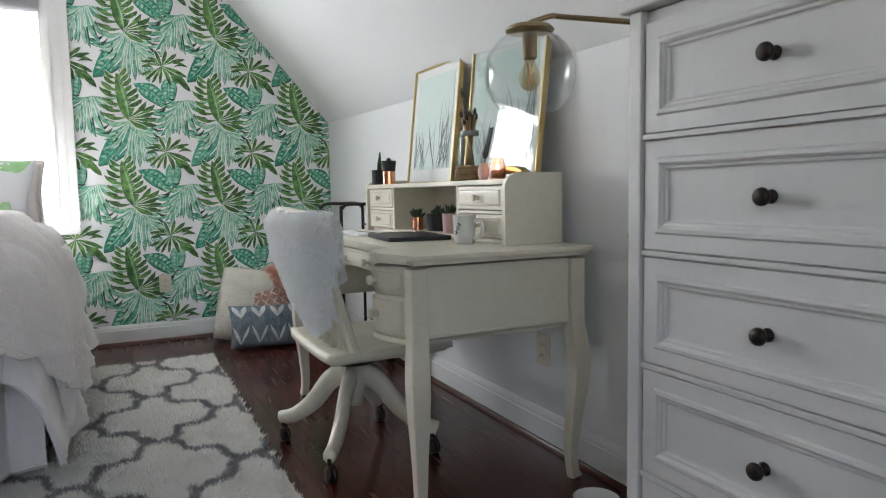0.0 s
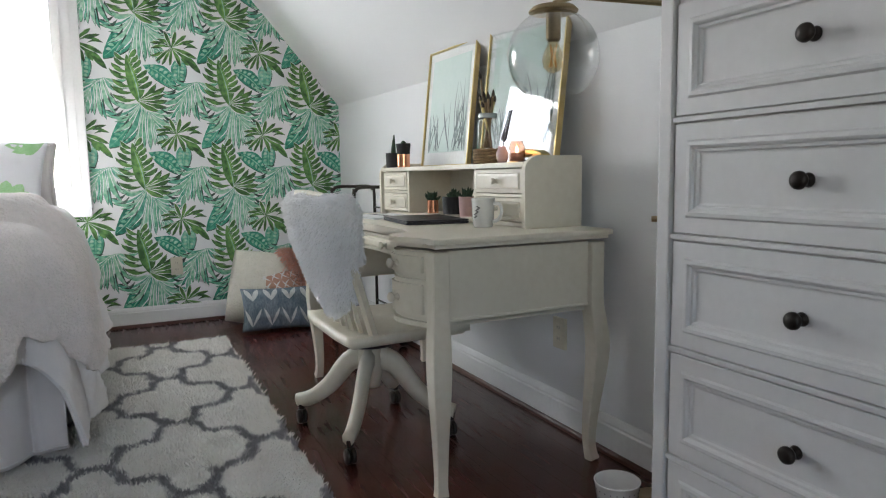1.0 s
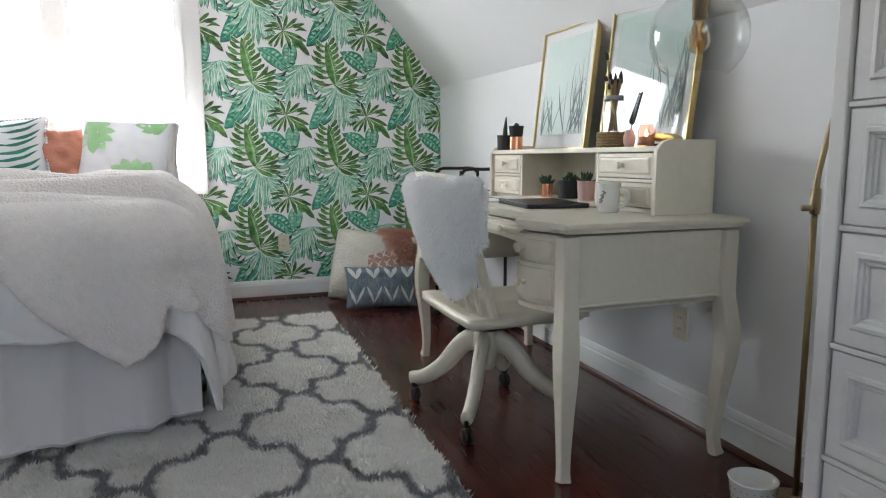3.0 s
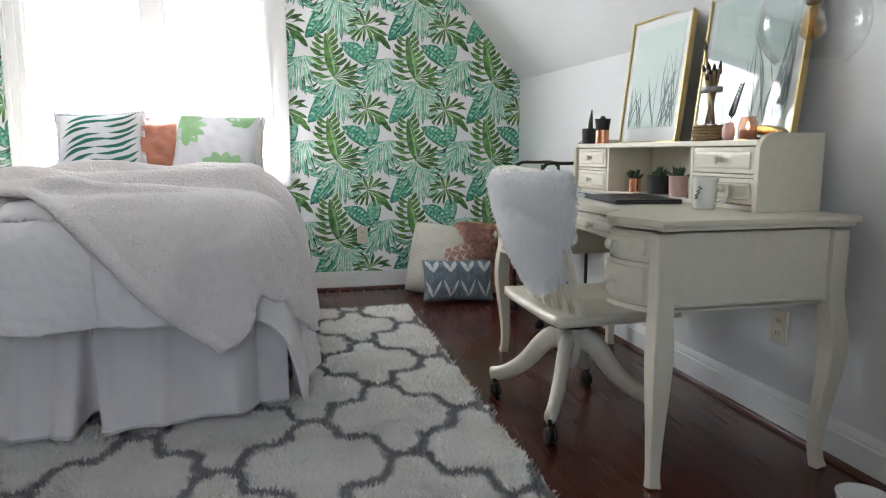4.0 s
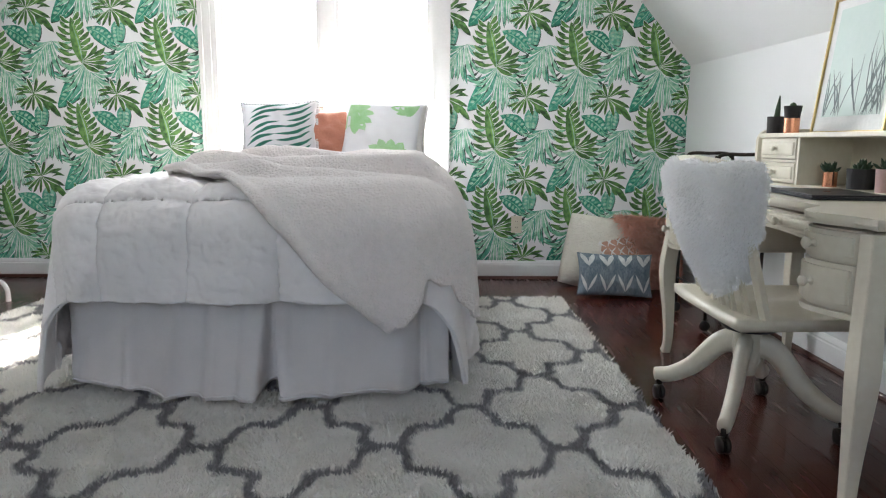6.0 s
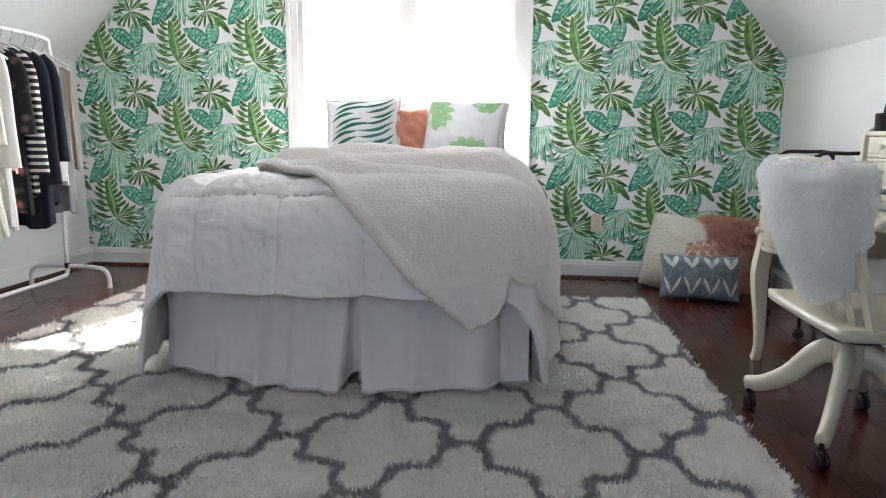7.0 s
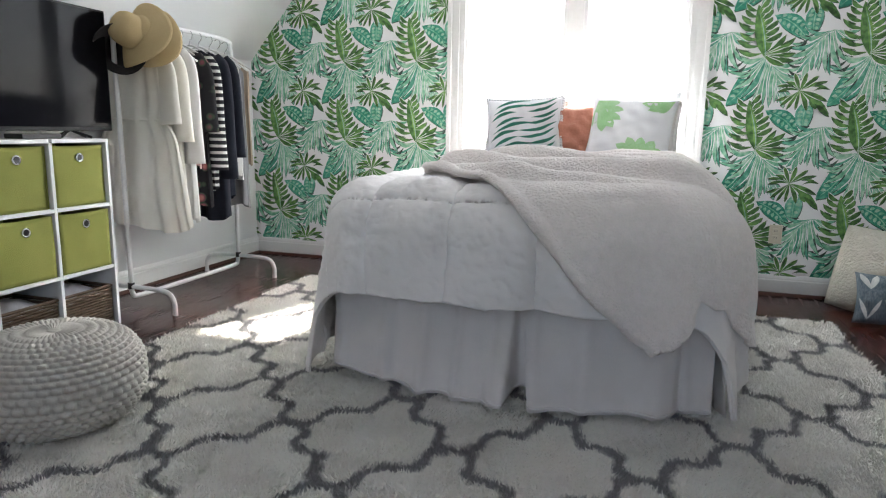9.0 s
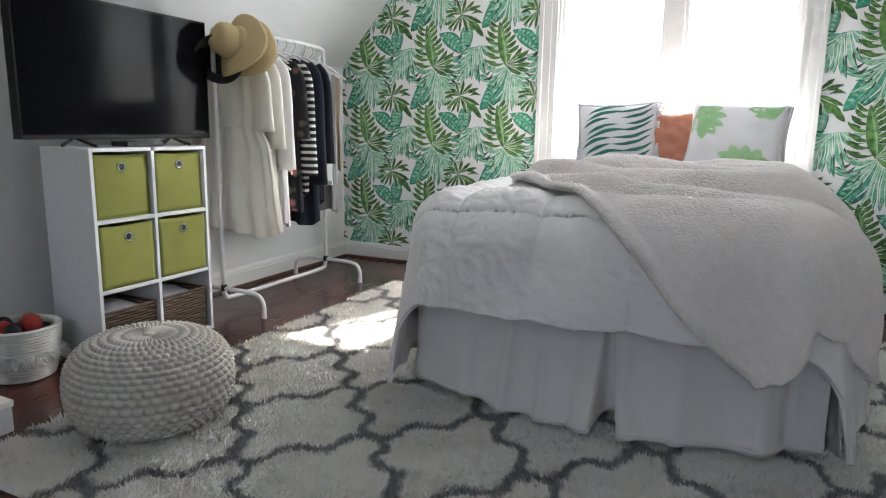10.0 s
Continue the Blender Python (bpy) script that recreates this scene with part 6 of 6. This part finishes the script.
for k in (1, 2):
    for ya, yb in ((CY0 + T, ym - T / 2), (ym + T / 2, CY1 - T)):
        c = (ya + yb) / 2
        z = rows[k] + T + 0.0005
        h = rows[k + 1] - z - 0.012
        off = -0.010 if (k, ya < ym) in ((2, True),) else (0.004 if k == 1 else -0.004)
        t = thing("storage_bin", (-4.43, c, z), "olive green canvas bin with a nickel grommet pull", "storage bin", "green bins in the cube shelf")
        def bulge(u, v, c=c, ya=ya, yb=yb, z=z, h=h, off=off, k=k):
            y = ya + 0.008 + (yb - ya - 0.016) * u
            return (CX1 - 0.012 + off + 0.006 * math.sin(math.pi * u) * math.sin(math.pi * v) + 0.003 * wob(u * 2, v * 2, k + c * 9, 1.3), y, z + h * v - 0.004 * math.sin(math.pi * u) * v)
        part("front", sheet(bulge, 14, 14, 0.004), M_bin, t, smooth=True)
        bm = bmesh.new()
        for b in ((CX0 + 0.012, CX1 - 0.018, ya + 0.008, ya + 0.013, z, z + h), (CX0 + 0.012, CX1 - 0.018, yb - 0.013, yb - 0.008, z, z + h), (CX0 + 0.007, CX0 + 0.012, ya + 0.013, yb - 0.013, z, z + h), (CX0 + 0.012, CX1 - 0.018, ya + 0.013, yb - 0.013, z, z + 0.005)):
            box(*b, bm=bm)
        part("body", bm, M_bin, t)
        gz = z + h * 0.80
        ring = [(0.013, 0.0), (0.020, 0.0), (0.021, 0.002), (0.017, 0.004), (0.013, 0.002), (0.013, 0.0)]
        part("grommet", lathe(ring, (CX1 - 0.006 + off, c, gz), 20, TO_EAST), M_grom, t, "round nickel grommet", smooth=True)
        part("grommet_hole", lathe([(0, 0), (0.0135, 0), (0.0135, 0.0012), (0, 0.0012)], (CX1 - 0.006 + off, c, gz), 16, TO_EAST), M_black, t)
M_wicker = material("dark_wicker", (0.10, 0.065, 0.038), 0.7, dark=(0.035, 0.02, 0.012), scale=40, fine=160, bump=0.4)
M_cloth = material("grey_folded_cloth", (0.42, 0.42, 0.46), 0.9, dark=(0.22, 0.22, 0.25), scale=12, fine=200, bump=0.2)
for ya, yb in ((CY0 + T, ym - T / 2), (ym + T / 2, CY1 - T)):
    c = (ya + yb) / 2
    z = T + 0.0005
    t = thing("wicker_basket", (-4.43, c, z), "dark woven wicker basket holding folded cloth", "basket", "wicker baskets in the cube shelf")
    y0, y1, x0, x1 = ya + 0.012, yb - 0.012, CX0 + 0.02, CX1 - 0.02
    bm = bmesh.new()
    for r in range(15):
        zz = z + 0.006 + r * 0.0125
        pts = []
        for s in range(41):
            q = s / 40 * 4
            e, f = int(q) % 4, q - int(q)
            x, y = [(x1, y0 + (y1 - y0) * f), (x1 - (x1 - x0) * f, y1), (x0, y1 - (y1 - y0) * f), (x0 + (x1 - x0) * f, y0)][e]
            w = 0.0035 * math.sin(s * 3.1416 / 2 * 1.0 + r * 3.1416)
            pts.append((x + w, y + w * 0.5, zz))
        tube(pts, 0.0062, 5, bm=bm)
    part("weave", bm, M_wicker, t)
    part("rim", tube([(x1, y0, z + 0.196), (x1, y1, z + 0.196), (x0, y1, z + 0.196), (x0, y0, z + 0.196), (x1, y0, z + 0.196)], 0.008, 6), M_wicker, t)
    part("liner", box(x0 + 0.006, x1 - 0.008, y0 + 0.008, y1 - 0.008, z, z + 0.15), M_black, t)
    cl = thing("folded_cloth", (-4.43, c, z + 0.15), "grey folded cloth in the wicker basket", "cloth")
    part("fold", sheet(lambda u, v, c=c, y0=y0, y1=y1: (x0 + 0.02 + (x1 - x0 - 0.03) * u, y0 + 0.012 + (y1 - y0 - 0.024) * v, z + 0.165 + 0.055 * math.sin(math.pi * u) * math.sin(math.pi * v) + 0.012 * wob(u * 3, v * 3 + c, 1, 2)), 20, 20, 0.01), M_cloth, cl, smooth=True)

# ---------- television ----------
tv = thing("television", (-4.42, -2.23, CH), "black flat television standing on the cube shelf", "television")
VY0, VY1, VZ0, VZ1, VX = -2.735, -1.745, 0.938, 1.500, -4.405
mv = Matrix.Translation((VX, (VY0 + VY1) / 2, 0)) @ Matrix.Rotation(radians(2.0), 4, "Z") @ Matrix.Translation((-VX, -(VY0 + VY1) / 2, 0))
M_screen = material("television_screen", (0.006, 0.006, 0.008), 0.06, scale=3, fine=20, bump=0.0)
M_screen.node_tree.nodes["Principled BSDF"].inputs["Specular IOR Level"].default_value = 0.035
part("cabinet", moved(box(VX - 0.045, VX, VY0, VY1, VZ0, VZ1, 0.005), mv), material("matte_black_bezel", (0.008, 0.008, 0.009), 0.7, scale=12, bump=0.02), tv)
part("screen", moved(box(VX, VX + 0.002, VY0 + 0.010, VY1 - 0.010, VZ0 + 0.018, VZ1 - 0.010), mv), M_screen, tv, "glossy dark screen")
for y in (-2.50, -1.985):
    leg = bmesh.new()
    for s in (-1, 1):
        tube([(VX - 0.02, y, VZ0 + 0.006), (VX - 0.02 + s * 0.06, y + 0.012, CH + 0.018), (VX - 0.02 + s * 0.10, y + 0.02, CH + 0.006)], 0.006, 6, bm=leg)
        tube([(VX - 0.02, y, VZ0 + 0.006), (VX + 0.0, y + s * 0.07, CH + 0.007)], 0.006, 6, bm=leg)
    part("foot", moved(leg, mv), M_black, tv)
cbox = thing("cable_box", (-4.40, -2.23, CH), "small black cable box lying on the cube shelf", "cable box")
part("case", box(-4.44, -4.34, -2.31, -2.12, CH + 0.001, CH + 0.022, 0.003), M_black, cbox)

# ---------- clothes rack ----------
RXC, RYA, RYB, RZ = -4.45, -1.665, -0.715, 1.492
rack = thing("clothes_rack", (RXC, -1.19, 0), "white tubular clothes rack with bent feet", "clothes rack")
part("frame", tube(smooth_path([(RXC, RYA, 0.12), (RXC, RYA, 0.80), (RXC, RYA - 0.008, 1.33), (RXC, RYA, 1.44), (RXC, RYA + 0.05, RZ), (RXC, -1.19, RZ + 0.004), (RXC, RYB - 0.05, RZ), (RXC, RYB, 1.44), (RXC, RYB + 0.008, 1.33), (RXC, RYB, 0.80), (RXC, RYB, 0.12)], 6), 0.0125, 12), M_white_metal, rack, smooth=True)
part("low_bar", tube(smooth_path([(RXC, RYA, 0.14), (RXC, RYA + 0.01, 0.09), (RXC, RYA + 0.07, 0.072), (RXC, -1.19, 0.070), (RXC, RYB - 0.07, 0.072), (RXC, RYB - 0.01, 0.09), (RXC, RYB, 0.14)], 5), 0.0125, 12), M_white_metal, rack, smooth=True)
for y in (RYA, RYB):
    part("foot", tube(smooth_path([(RXC + 0.27, y, 0.012), (RXC + 0.268, y, 0.07), (RXC + 0.235, y, 0.115), (RXC + 0.15, y, 0.128), (RXC, y, 0.13), (RXC - 0.13, y, 0.128), (RXC - 0.215, y, 0.115), (RXC - 0.248, y, 0.07), (RXC - 0.25, y, 0.012)], 5), 0.0125, 12), M_white_metal, rack, smooth=True)
    part("joint", lathe([(0, -0.016), (0.017, -0.016), (0.017, 0.016), (0, 0.016)], (RXC, y, 0.135), 14), M_black, rack, "black plastic joint", smooth=True)
    for e in (RXC + 0.27, RXC - 0.25):
        part("foot_cap", lathe([(0, 0), (0.014, 0), (0.014, 0.016), (0, 0.016)], (e, y, 0), 12), M_white_metal, rack)

M_hanger = material("white_plastic_hanger", (0.78, 0.78, 0.77), 0.4, scale=10)
M_dress = material("cream_chiffon", (0.86, 0.835, 0.77), 0.9, dark=(0.76, 0.72, 0.63), scale=6, fine=220, bump=0.1, sheen=0.1)
thin(M_dress, 0.15)
M_blouse = material("white_blouse", (0.76, 0.75, 0.73), 0.9, dark=(0.62, 0.61, 0.59), scale=8, fine=250, bump=0.1)
M_navy = material("navy_knit", (0.012, 0.015, 0.028), 0.9, dark=(0.006, 0.007, 0.012), scale=8, fine=250, bump=0.2)
M_grey = material("grey_jersey", (0.30, 0.30, 0.31), 0.9, dark=(0.20, 0.20, 0.21), scale=8, fine=250, bump=0.1)
M_khaki = material("khaki_twill", (0.34, 0.27, 0.20), 0.9, dark=(0.24, 0.18, 0.13), scale=8, fine=250, bump=0.1)
M_blush = material("blush_satin", (0.62, 0.42, 0.40), 0.5, dark=(0.48, 0.30, 0.29), scale=8, fine=100, bump=0.05)


def striped():
    m = material("black_white_stripe", (0.014, 0.015, 0.02), 0.9, scale=8, fine=250, bump=0.1)
    nt = m.node_tree
    b = nt.nodes["Principled BSDF"]
    tc = nt.nodes.new("ShaderNodeTexCoord")
    w = nd(nt, "ShaderNodeTexWave", Scale=8.5)
    w.bands_direction = "Z"
    link(nt, tc.outputs["Object"], w.inputs["Vector"])
    r = nt.nodes.new("ShaderNodeValToRGB")
    r.color_ramp.interpolation = "CONSTANT"
    r.color_ramp.elements[0].color, r.color_ramp.elements[1].color = (0.014, 0.015, 0.02, 1), (0.70, 0.69, 0.66, 1)
    r.color_ramp.elements[1].position = 0.62
    link(nt, w.outputs[0], r.inputs[0])
    link(nt, r.outputs[0], b.inputs["Base Color"])
    return m


def floral():
    m = material("dark_floral", (0.014, 0.013, 0.016), 0.9, scale=8, fine=250, bump=0.1)
    nt = m.node_tree
    b = nt.nodes["Principled BSDF"]
    tc = nt.nodes.new("ShaderNodeTexCoord")
    v = nd(nt, "ShaderNodeTexVoronoi", Scale=13.0)
    link(nt, tc.outputs["Object"], v.inputs["Vector"])
    r = nt.nodes.new("ShaderNodeValToRGB")
    e = r.color_ramp.elements
    e[0].position, e[0].color = 0.16, (0.45, 0.17, 0.15, 1)
    e[1].position, e[1].color = 0.42, (0.012, 0.011, 0.014, 1)
    k = e.new(0.28)
    k.color = (0.20, 0.06, 0.08, 1)
    k = e.new(0.36)
    k.color = (0.05, 0.08, 0.05, 1)
    link(nt, v.outputs["Distance"], r.inputs[0])
    link(nt, r.outputs[0], b.inputs["Base Color"])
    return m


M_stripe, M_floral = striped(), floral()


def garment(name, y, z1, z0, sh, hem, mat, label, seed, waist=None, sleeve=None, thick=0.028, swing=0.0, ruff=9):
    """Clothing on a hanger: a flattened tube of cloth that hangs in folds, across the rail."""
    t = thing(name, (RXC, y, z0), label, "clothing", "clothes on the rack")
    def body(u, v):
        a = 2 * math.pi * u
        z = z1 + (z0 - z1) * v
        w = sh + (hem - sh) * v ** 1.3
        if waist:
            w *= 1 - 0.16 * math.exp(-((z - waist) / 0.06) ** 2)
        if v < 0.10:
            w *= 0.42 + 0.58 * (v / 0.10) ** 0.7
        cx, sy = math.cos(a), math.sin(a)
        fold = (0.15 + 0.85 * v) * 0.017 * math.sin(ruff * a + seed + 2 * wob(a, v * 2, seed, 1)) if v > 0.05 else 0
        th = thick * (0.35 + 0.65 * min(1, v / 0.12)) * (1 + 0.7 * v)
        x = RXC + math.copysign(abs(cx) ** 0.8, cx) * w / 2 + 0.01 * wob(u * 3, v * 3, seed, 1)
        yy = y + sy * th + fold * (0.4 + abs(sy)) + swing * v
        return (x, yy, z + (0.016 * math.sin(a * 3 + seed) if v > 0.97 else 0))
    part("body", sheet(body, 72, 40, loop=True), mat, t, smooth=True)
    if sleeve:
        for s in (-1, 1):
            x0 = RXC + s * sh * 0.46
            pts = smooth_path([(x0 - s * 0.03, y, z1 - 0.05), (x0 + s * 0.03, y - 0.008, z1 - 0.14), (x0 + s * 0.045, y - 0.016, z1 - sleeve * 0.7), (x0 + s * 0.05, y - 0.016, z1 - sleeve)], 5)
            n = len(pts)
            part("sleeve", tube(pts, [0.045 + 0.018 * i / n for i in range(n)], 12, ry=[0.022 + 0.010 * i / n for i in range(n)], flat=(1, 0, 0)), mat, t, smooth=True)
    if waist:
        part("waistband", tube([(RXC + (sh * 0.92) / 2 * math.cos(a / 16 * math.pi), y + (thick * 1.25 + 0.004) * math.sin(a / 16 * math.pi), waist) for a in range(33)], 0.005, 6), mat, t, smooth=True)
    h = part("hanger", tube(smooth_path([(RXC + 0.21, y, z1 - 0.075), (RXC + 0.10, y, z1 - 0.01), (RXC, y, z1 + 0.03), (RXC - 0.10, y, z1 - 0.01), (RXC - 0.21, y, z1 - 0.075)], 4), 0.006, 7), M_hanger, t, "white hanger", smooth=True)
    part("hook", tube(smooth_path([(RXC, y, z1 + 0.03), (RXC + 0.002, y, z1 + 0.05), (RXC + 0.022, y, z1 + 0.075), (RXC + 0.020, y, z1 + 0.100), (RXC, y, z1 + 0.110), (RXC - 0.018, y, z1 + 0.100)], 4), 0.0025, 6), M_grom, h, smooth=True)
    return t


garment("dress", -1.545, 1.375, 0.435, 0.38, 0.62, M_dress, "cream chiffon dress with gathered waist and puffed sleeves", 1, waist=0.995, sleeve=0.40, thick=0.036, ruff=15)
garment("blouse", -1.455, 1.385, 0.50, 0.38, 0.44, M_dress, "pale cream blouse on a white hanger", 2, sleeve=0.5)
garment("blouse", -1.385, 1.390, 0.46, 0.40, 0.46, M_blouse, "long white blouse with a frilled hem", 3, sleeve=0.62, ruff=13)
garment("top", -1.315, 1.385, 0.75, 0.38, 0.40, M_blush, "short blush satin top", 4)
garment("blouse", -1.255, 1.385, 0.53, 0.40, 0.44, M_floral, "black blouse with a coral floral print", 5, sleeve=0.45)
garment("top", -1.185, 1.385, 0.62, 0.40, 0.42, M_stripe, "black and white striped knit top", 6, sleeve=0.66)
garment("cardigan", -1.105, 1.390, 0.44, 0.42, 0.46, M_navy, "long navy cardigan on a white hanger", 7, sleeve=0.72, thick=0.036)
garment("cardigan", -1.025, 1.390, 0.55, 0.42, 0.42, M_navy, "black knit cardigan on a hanger", 8, sleeve=0.6)
garment("blouse", -0.925, 1.385, 0.66, 0.40, 0.40, M_blouse, "white blouse at the end of the rack", 9)
garment("top", -0.850, 1.375, 0.48, 0.36, 0.38, M_grey, "grey jersey dress on a white hanger", 10)
garment("trousers", -0.775, 1.370, 0.74, 0.32, 0.34, M_khaki, "folded khaki trousers on a hanger", 11)

# hats hung over the near end of the rack
M_straw = material("woven_straw", (0.62, 0.48, 0.26), 0.8, dark=(0.45, 0.32, 0.15), scale=9, fine=260, bump=0.6, stretch=(1, 1, 1))
M_yel = material("yellow_stitching", (0.65, 0.48, 0.05), 0.8)


def hat(x, y, z, aim, mat, label, brim, seed):
    t = thing("sun_hat", (x, y, z), label, "hat", "hats hung on the rack")
    d = Vector(aim).normalized()
    m = Matrix.Translation((x, y, z)) @ d.to_track_quat("Z", "Y").to_matrix().to_4x4()
    part("crown", moved(lathe([(0.083, 0.0), (0.082, 0.03), (0.078, 0.07), (0.066, 0.095), (0.04, 0.105), (0, 0.104)], seg=32), m), mat, t, smooth=True)
    def br(u, v):
        a = 2 * math.pi * u
        r = 0.082 + brim * v
        return m @ Vector((r * math.cos(a), r * math.sin(a), -0.020 * v - 0.035 * v * math.sin(a * 2 + seed) - 0.03 * v * v))
    part("brim", sheet(br, 48, 8, 0.003, loop=True), mat, t, smooth=True)
    return t


hat(-4.375, -1.700, 1.33, (-0.6, 0.75, 0.1), M_charcoal, "black felt hat hung behind the straw hats", 0.035, 0.3)
hat(-4.315, -1.675, 1.405, (-0.22, -0.90, 0.34), M_straw, "natural straw sun hat with a wide drooping brim", 0.085, 1.2)
hat(-4.285, -1.610, 1.395, (-0.18, -0.90, 0.34), M_straw, "straw hat with yellow stitching on the brim", 0.065, 2.2)

# ---------- knitted pouf ----------
M_yarn = material("ivory_cotton_yarn", (0.60, 0.57, 0.52), 0.9, dark=(0.42, 0.39, 0.35), scale=22, fine=240, bump=0.35)
PC = Vector((-3.66, -2.84, 0.022))
pouf = thing("knitted_pouf", PC, "round ivory knitted pouf on the edge of the rug", "pouf")


def pouf_fn(u, v):
    """v from the middle of the top over the side to the base; the yarn lies in plaited columns."""
    NC, NR = 46, 24
    t = v
    ang = -math.pi / 2 * 1.0 + math.pi * t
    r = 0.252 * max(0.0, math.cos(ang)) ** 0.52
    z = 0.150 - 0.150 * math.copysign(abs(math.sin(ang)) ** 0.85, math.sin(ang))
    a = 2 * math.pi * u
    row = t * NR
    c = u * NC + 0.5 * (int(row) % 2)
    st = math.sin(math.pi * (c % 1.0)) ** 0.6 * math.sin(math.pi * (row % 1.0)) ** 0.6
    k = 0.016 * st * min(1, r / 0.10)
    return PC + Vector(((r + k * math.cos(ang)) * math.cos(a), (r + k * math.cos(ang)) * math.sin(a), z - k * math.sin(ang) * 0.8))


part("cover", sheet(pouf_fn, 46 * 7, 24 * 6, loop=True), M_yarn, pouf, smooth=True)
part("top_knot", lathe([(0, 0.004), (0.018, 0.003), (0.022, -0.004), (0, -0.008)], PC + Vector((0, 0, 0.302)), 16), M_yarn, pouf, smooth=True)

# ---------- rope basket, white box ----------
M_rope = material("white_cotton_rope", (0.70, 0.69, 0.66), 0.9, dark=(0.55, 0.54, 0.51), scale=18, fine=200, bump=0.3)
QC = Vector((-4.50, -2.745, 0))
bk = thing("rope_basket", QC, "white coiled rope basket with a fringed band, full of toys", "basket")
prof = []
for k in range(17):
    z = 0.006 + 0.0125 * k
    r = 0.115 + 0.035 * (k / 16) ** 0.8
    prof += [(r - 0.003, z - 0.0055), (r + 0.004, z), (r - 0.003, z + 0.0055)]
part("coil", lathe([(0, 0.0)] + prof + [(r - 0.016, z) for r, z in prof[::-6]] + [(0, 0.02)], QC, 40), M_rope, bk, smooth=True)
pts = []
rng = random.Random(8)
for k in range(1500):
    a = rng.uniform(0, 2 * math.pi)
    pts.append((QC + Vector((0.142 * math.cos(a), 0.142 * math.sin(a), rng.uniform(0.085, 0.115))), Vector((math.cos(a), math.sin(a), -0.2))))
tufts("fringe", pts, M_rope, bk, 0.035, 0.0022, 4, "shaggy white fringe", 0.4)
M_red = material("red_felt", (0.38, 0.03, 0.025), 0.7, scale=14)
for k, (dx, dy, dz, r, mm) in enumerate(((0.05, 0.02, 0.215, 0.040, M_red), (-0.05, -0.03, 0.205, 0.036, M_charcoal), (0.0, -0.06, 0.205, 0.034, M_red), (-0.03, 0.06, 0.205, 0.034, M_wick), (0.055, -0.055, 0.205, 0.030, M_charcoal))):
    solo("toy_ball", lathe([(r * math.sin(math.pi * i / 8), -r * math.cos(math.pi * i / 8)) for i in range(9)], QC + Vector((dx, dy, dz)), 14), mm, "small soft red and dark ball in the basket", "toy", "odds and ends in the basket", smooth=True)
part("fill", lathe([(0, 0.185), (0.125, 0.185), (0.125, 0.18), (0, 0.17)], QC, 20), M_charcoal, bk)
crate = thing("white_box", (-4.08, -3.17, 0), "low white lidded box on the wood floor", "box")
part("body", box(-4.26, -4.035, -3.32, -3.075, 0, 0.085, 0.004), M_melamine, crate)
part("lid", box(-4.265, -4.030, -3.325, -3.070, 0.086, 0.110, 0.005), M_melamine, crate)

# ---------- floor boards ----------
random.seed(5)
def boards():
    shared = {}
    y_s, y_n, w = -4.9, -0.03, 0.083
    n = int((XR - XL - 0.03) / w)
    for i in range(n):
        x = XL + 0.015 + i * w
        y = y_n
        while y > y_s:
            ln = random.choice((0.9, 1.2, 1.5))
            e = max(y - ln, y_s)
            ln = round(y - e, 3)
            if ln < 0.05:
                break
            if ln not in shared:
                me = bpy.data.meshes.new("board")
                g = box(0.0004, w - 0.0004, -ln + 0.0004, -0.0004, -0.008, 0.0)
                g.to_mesh(me)
                g.free()
                me.materials.append(M_floor)
                shared[ln] = me
            ob = new("floor_board", shared[ln])
            ob.location = (x, y, 0)
            ob.parent = bpy.data.objects["floor"]
            y = e
boards()
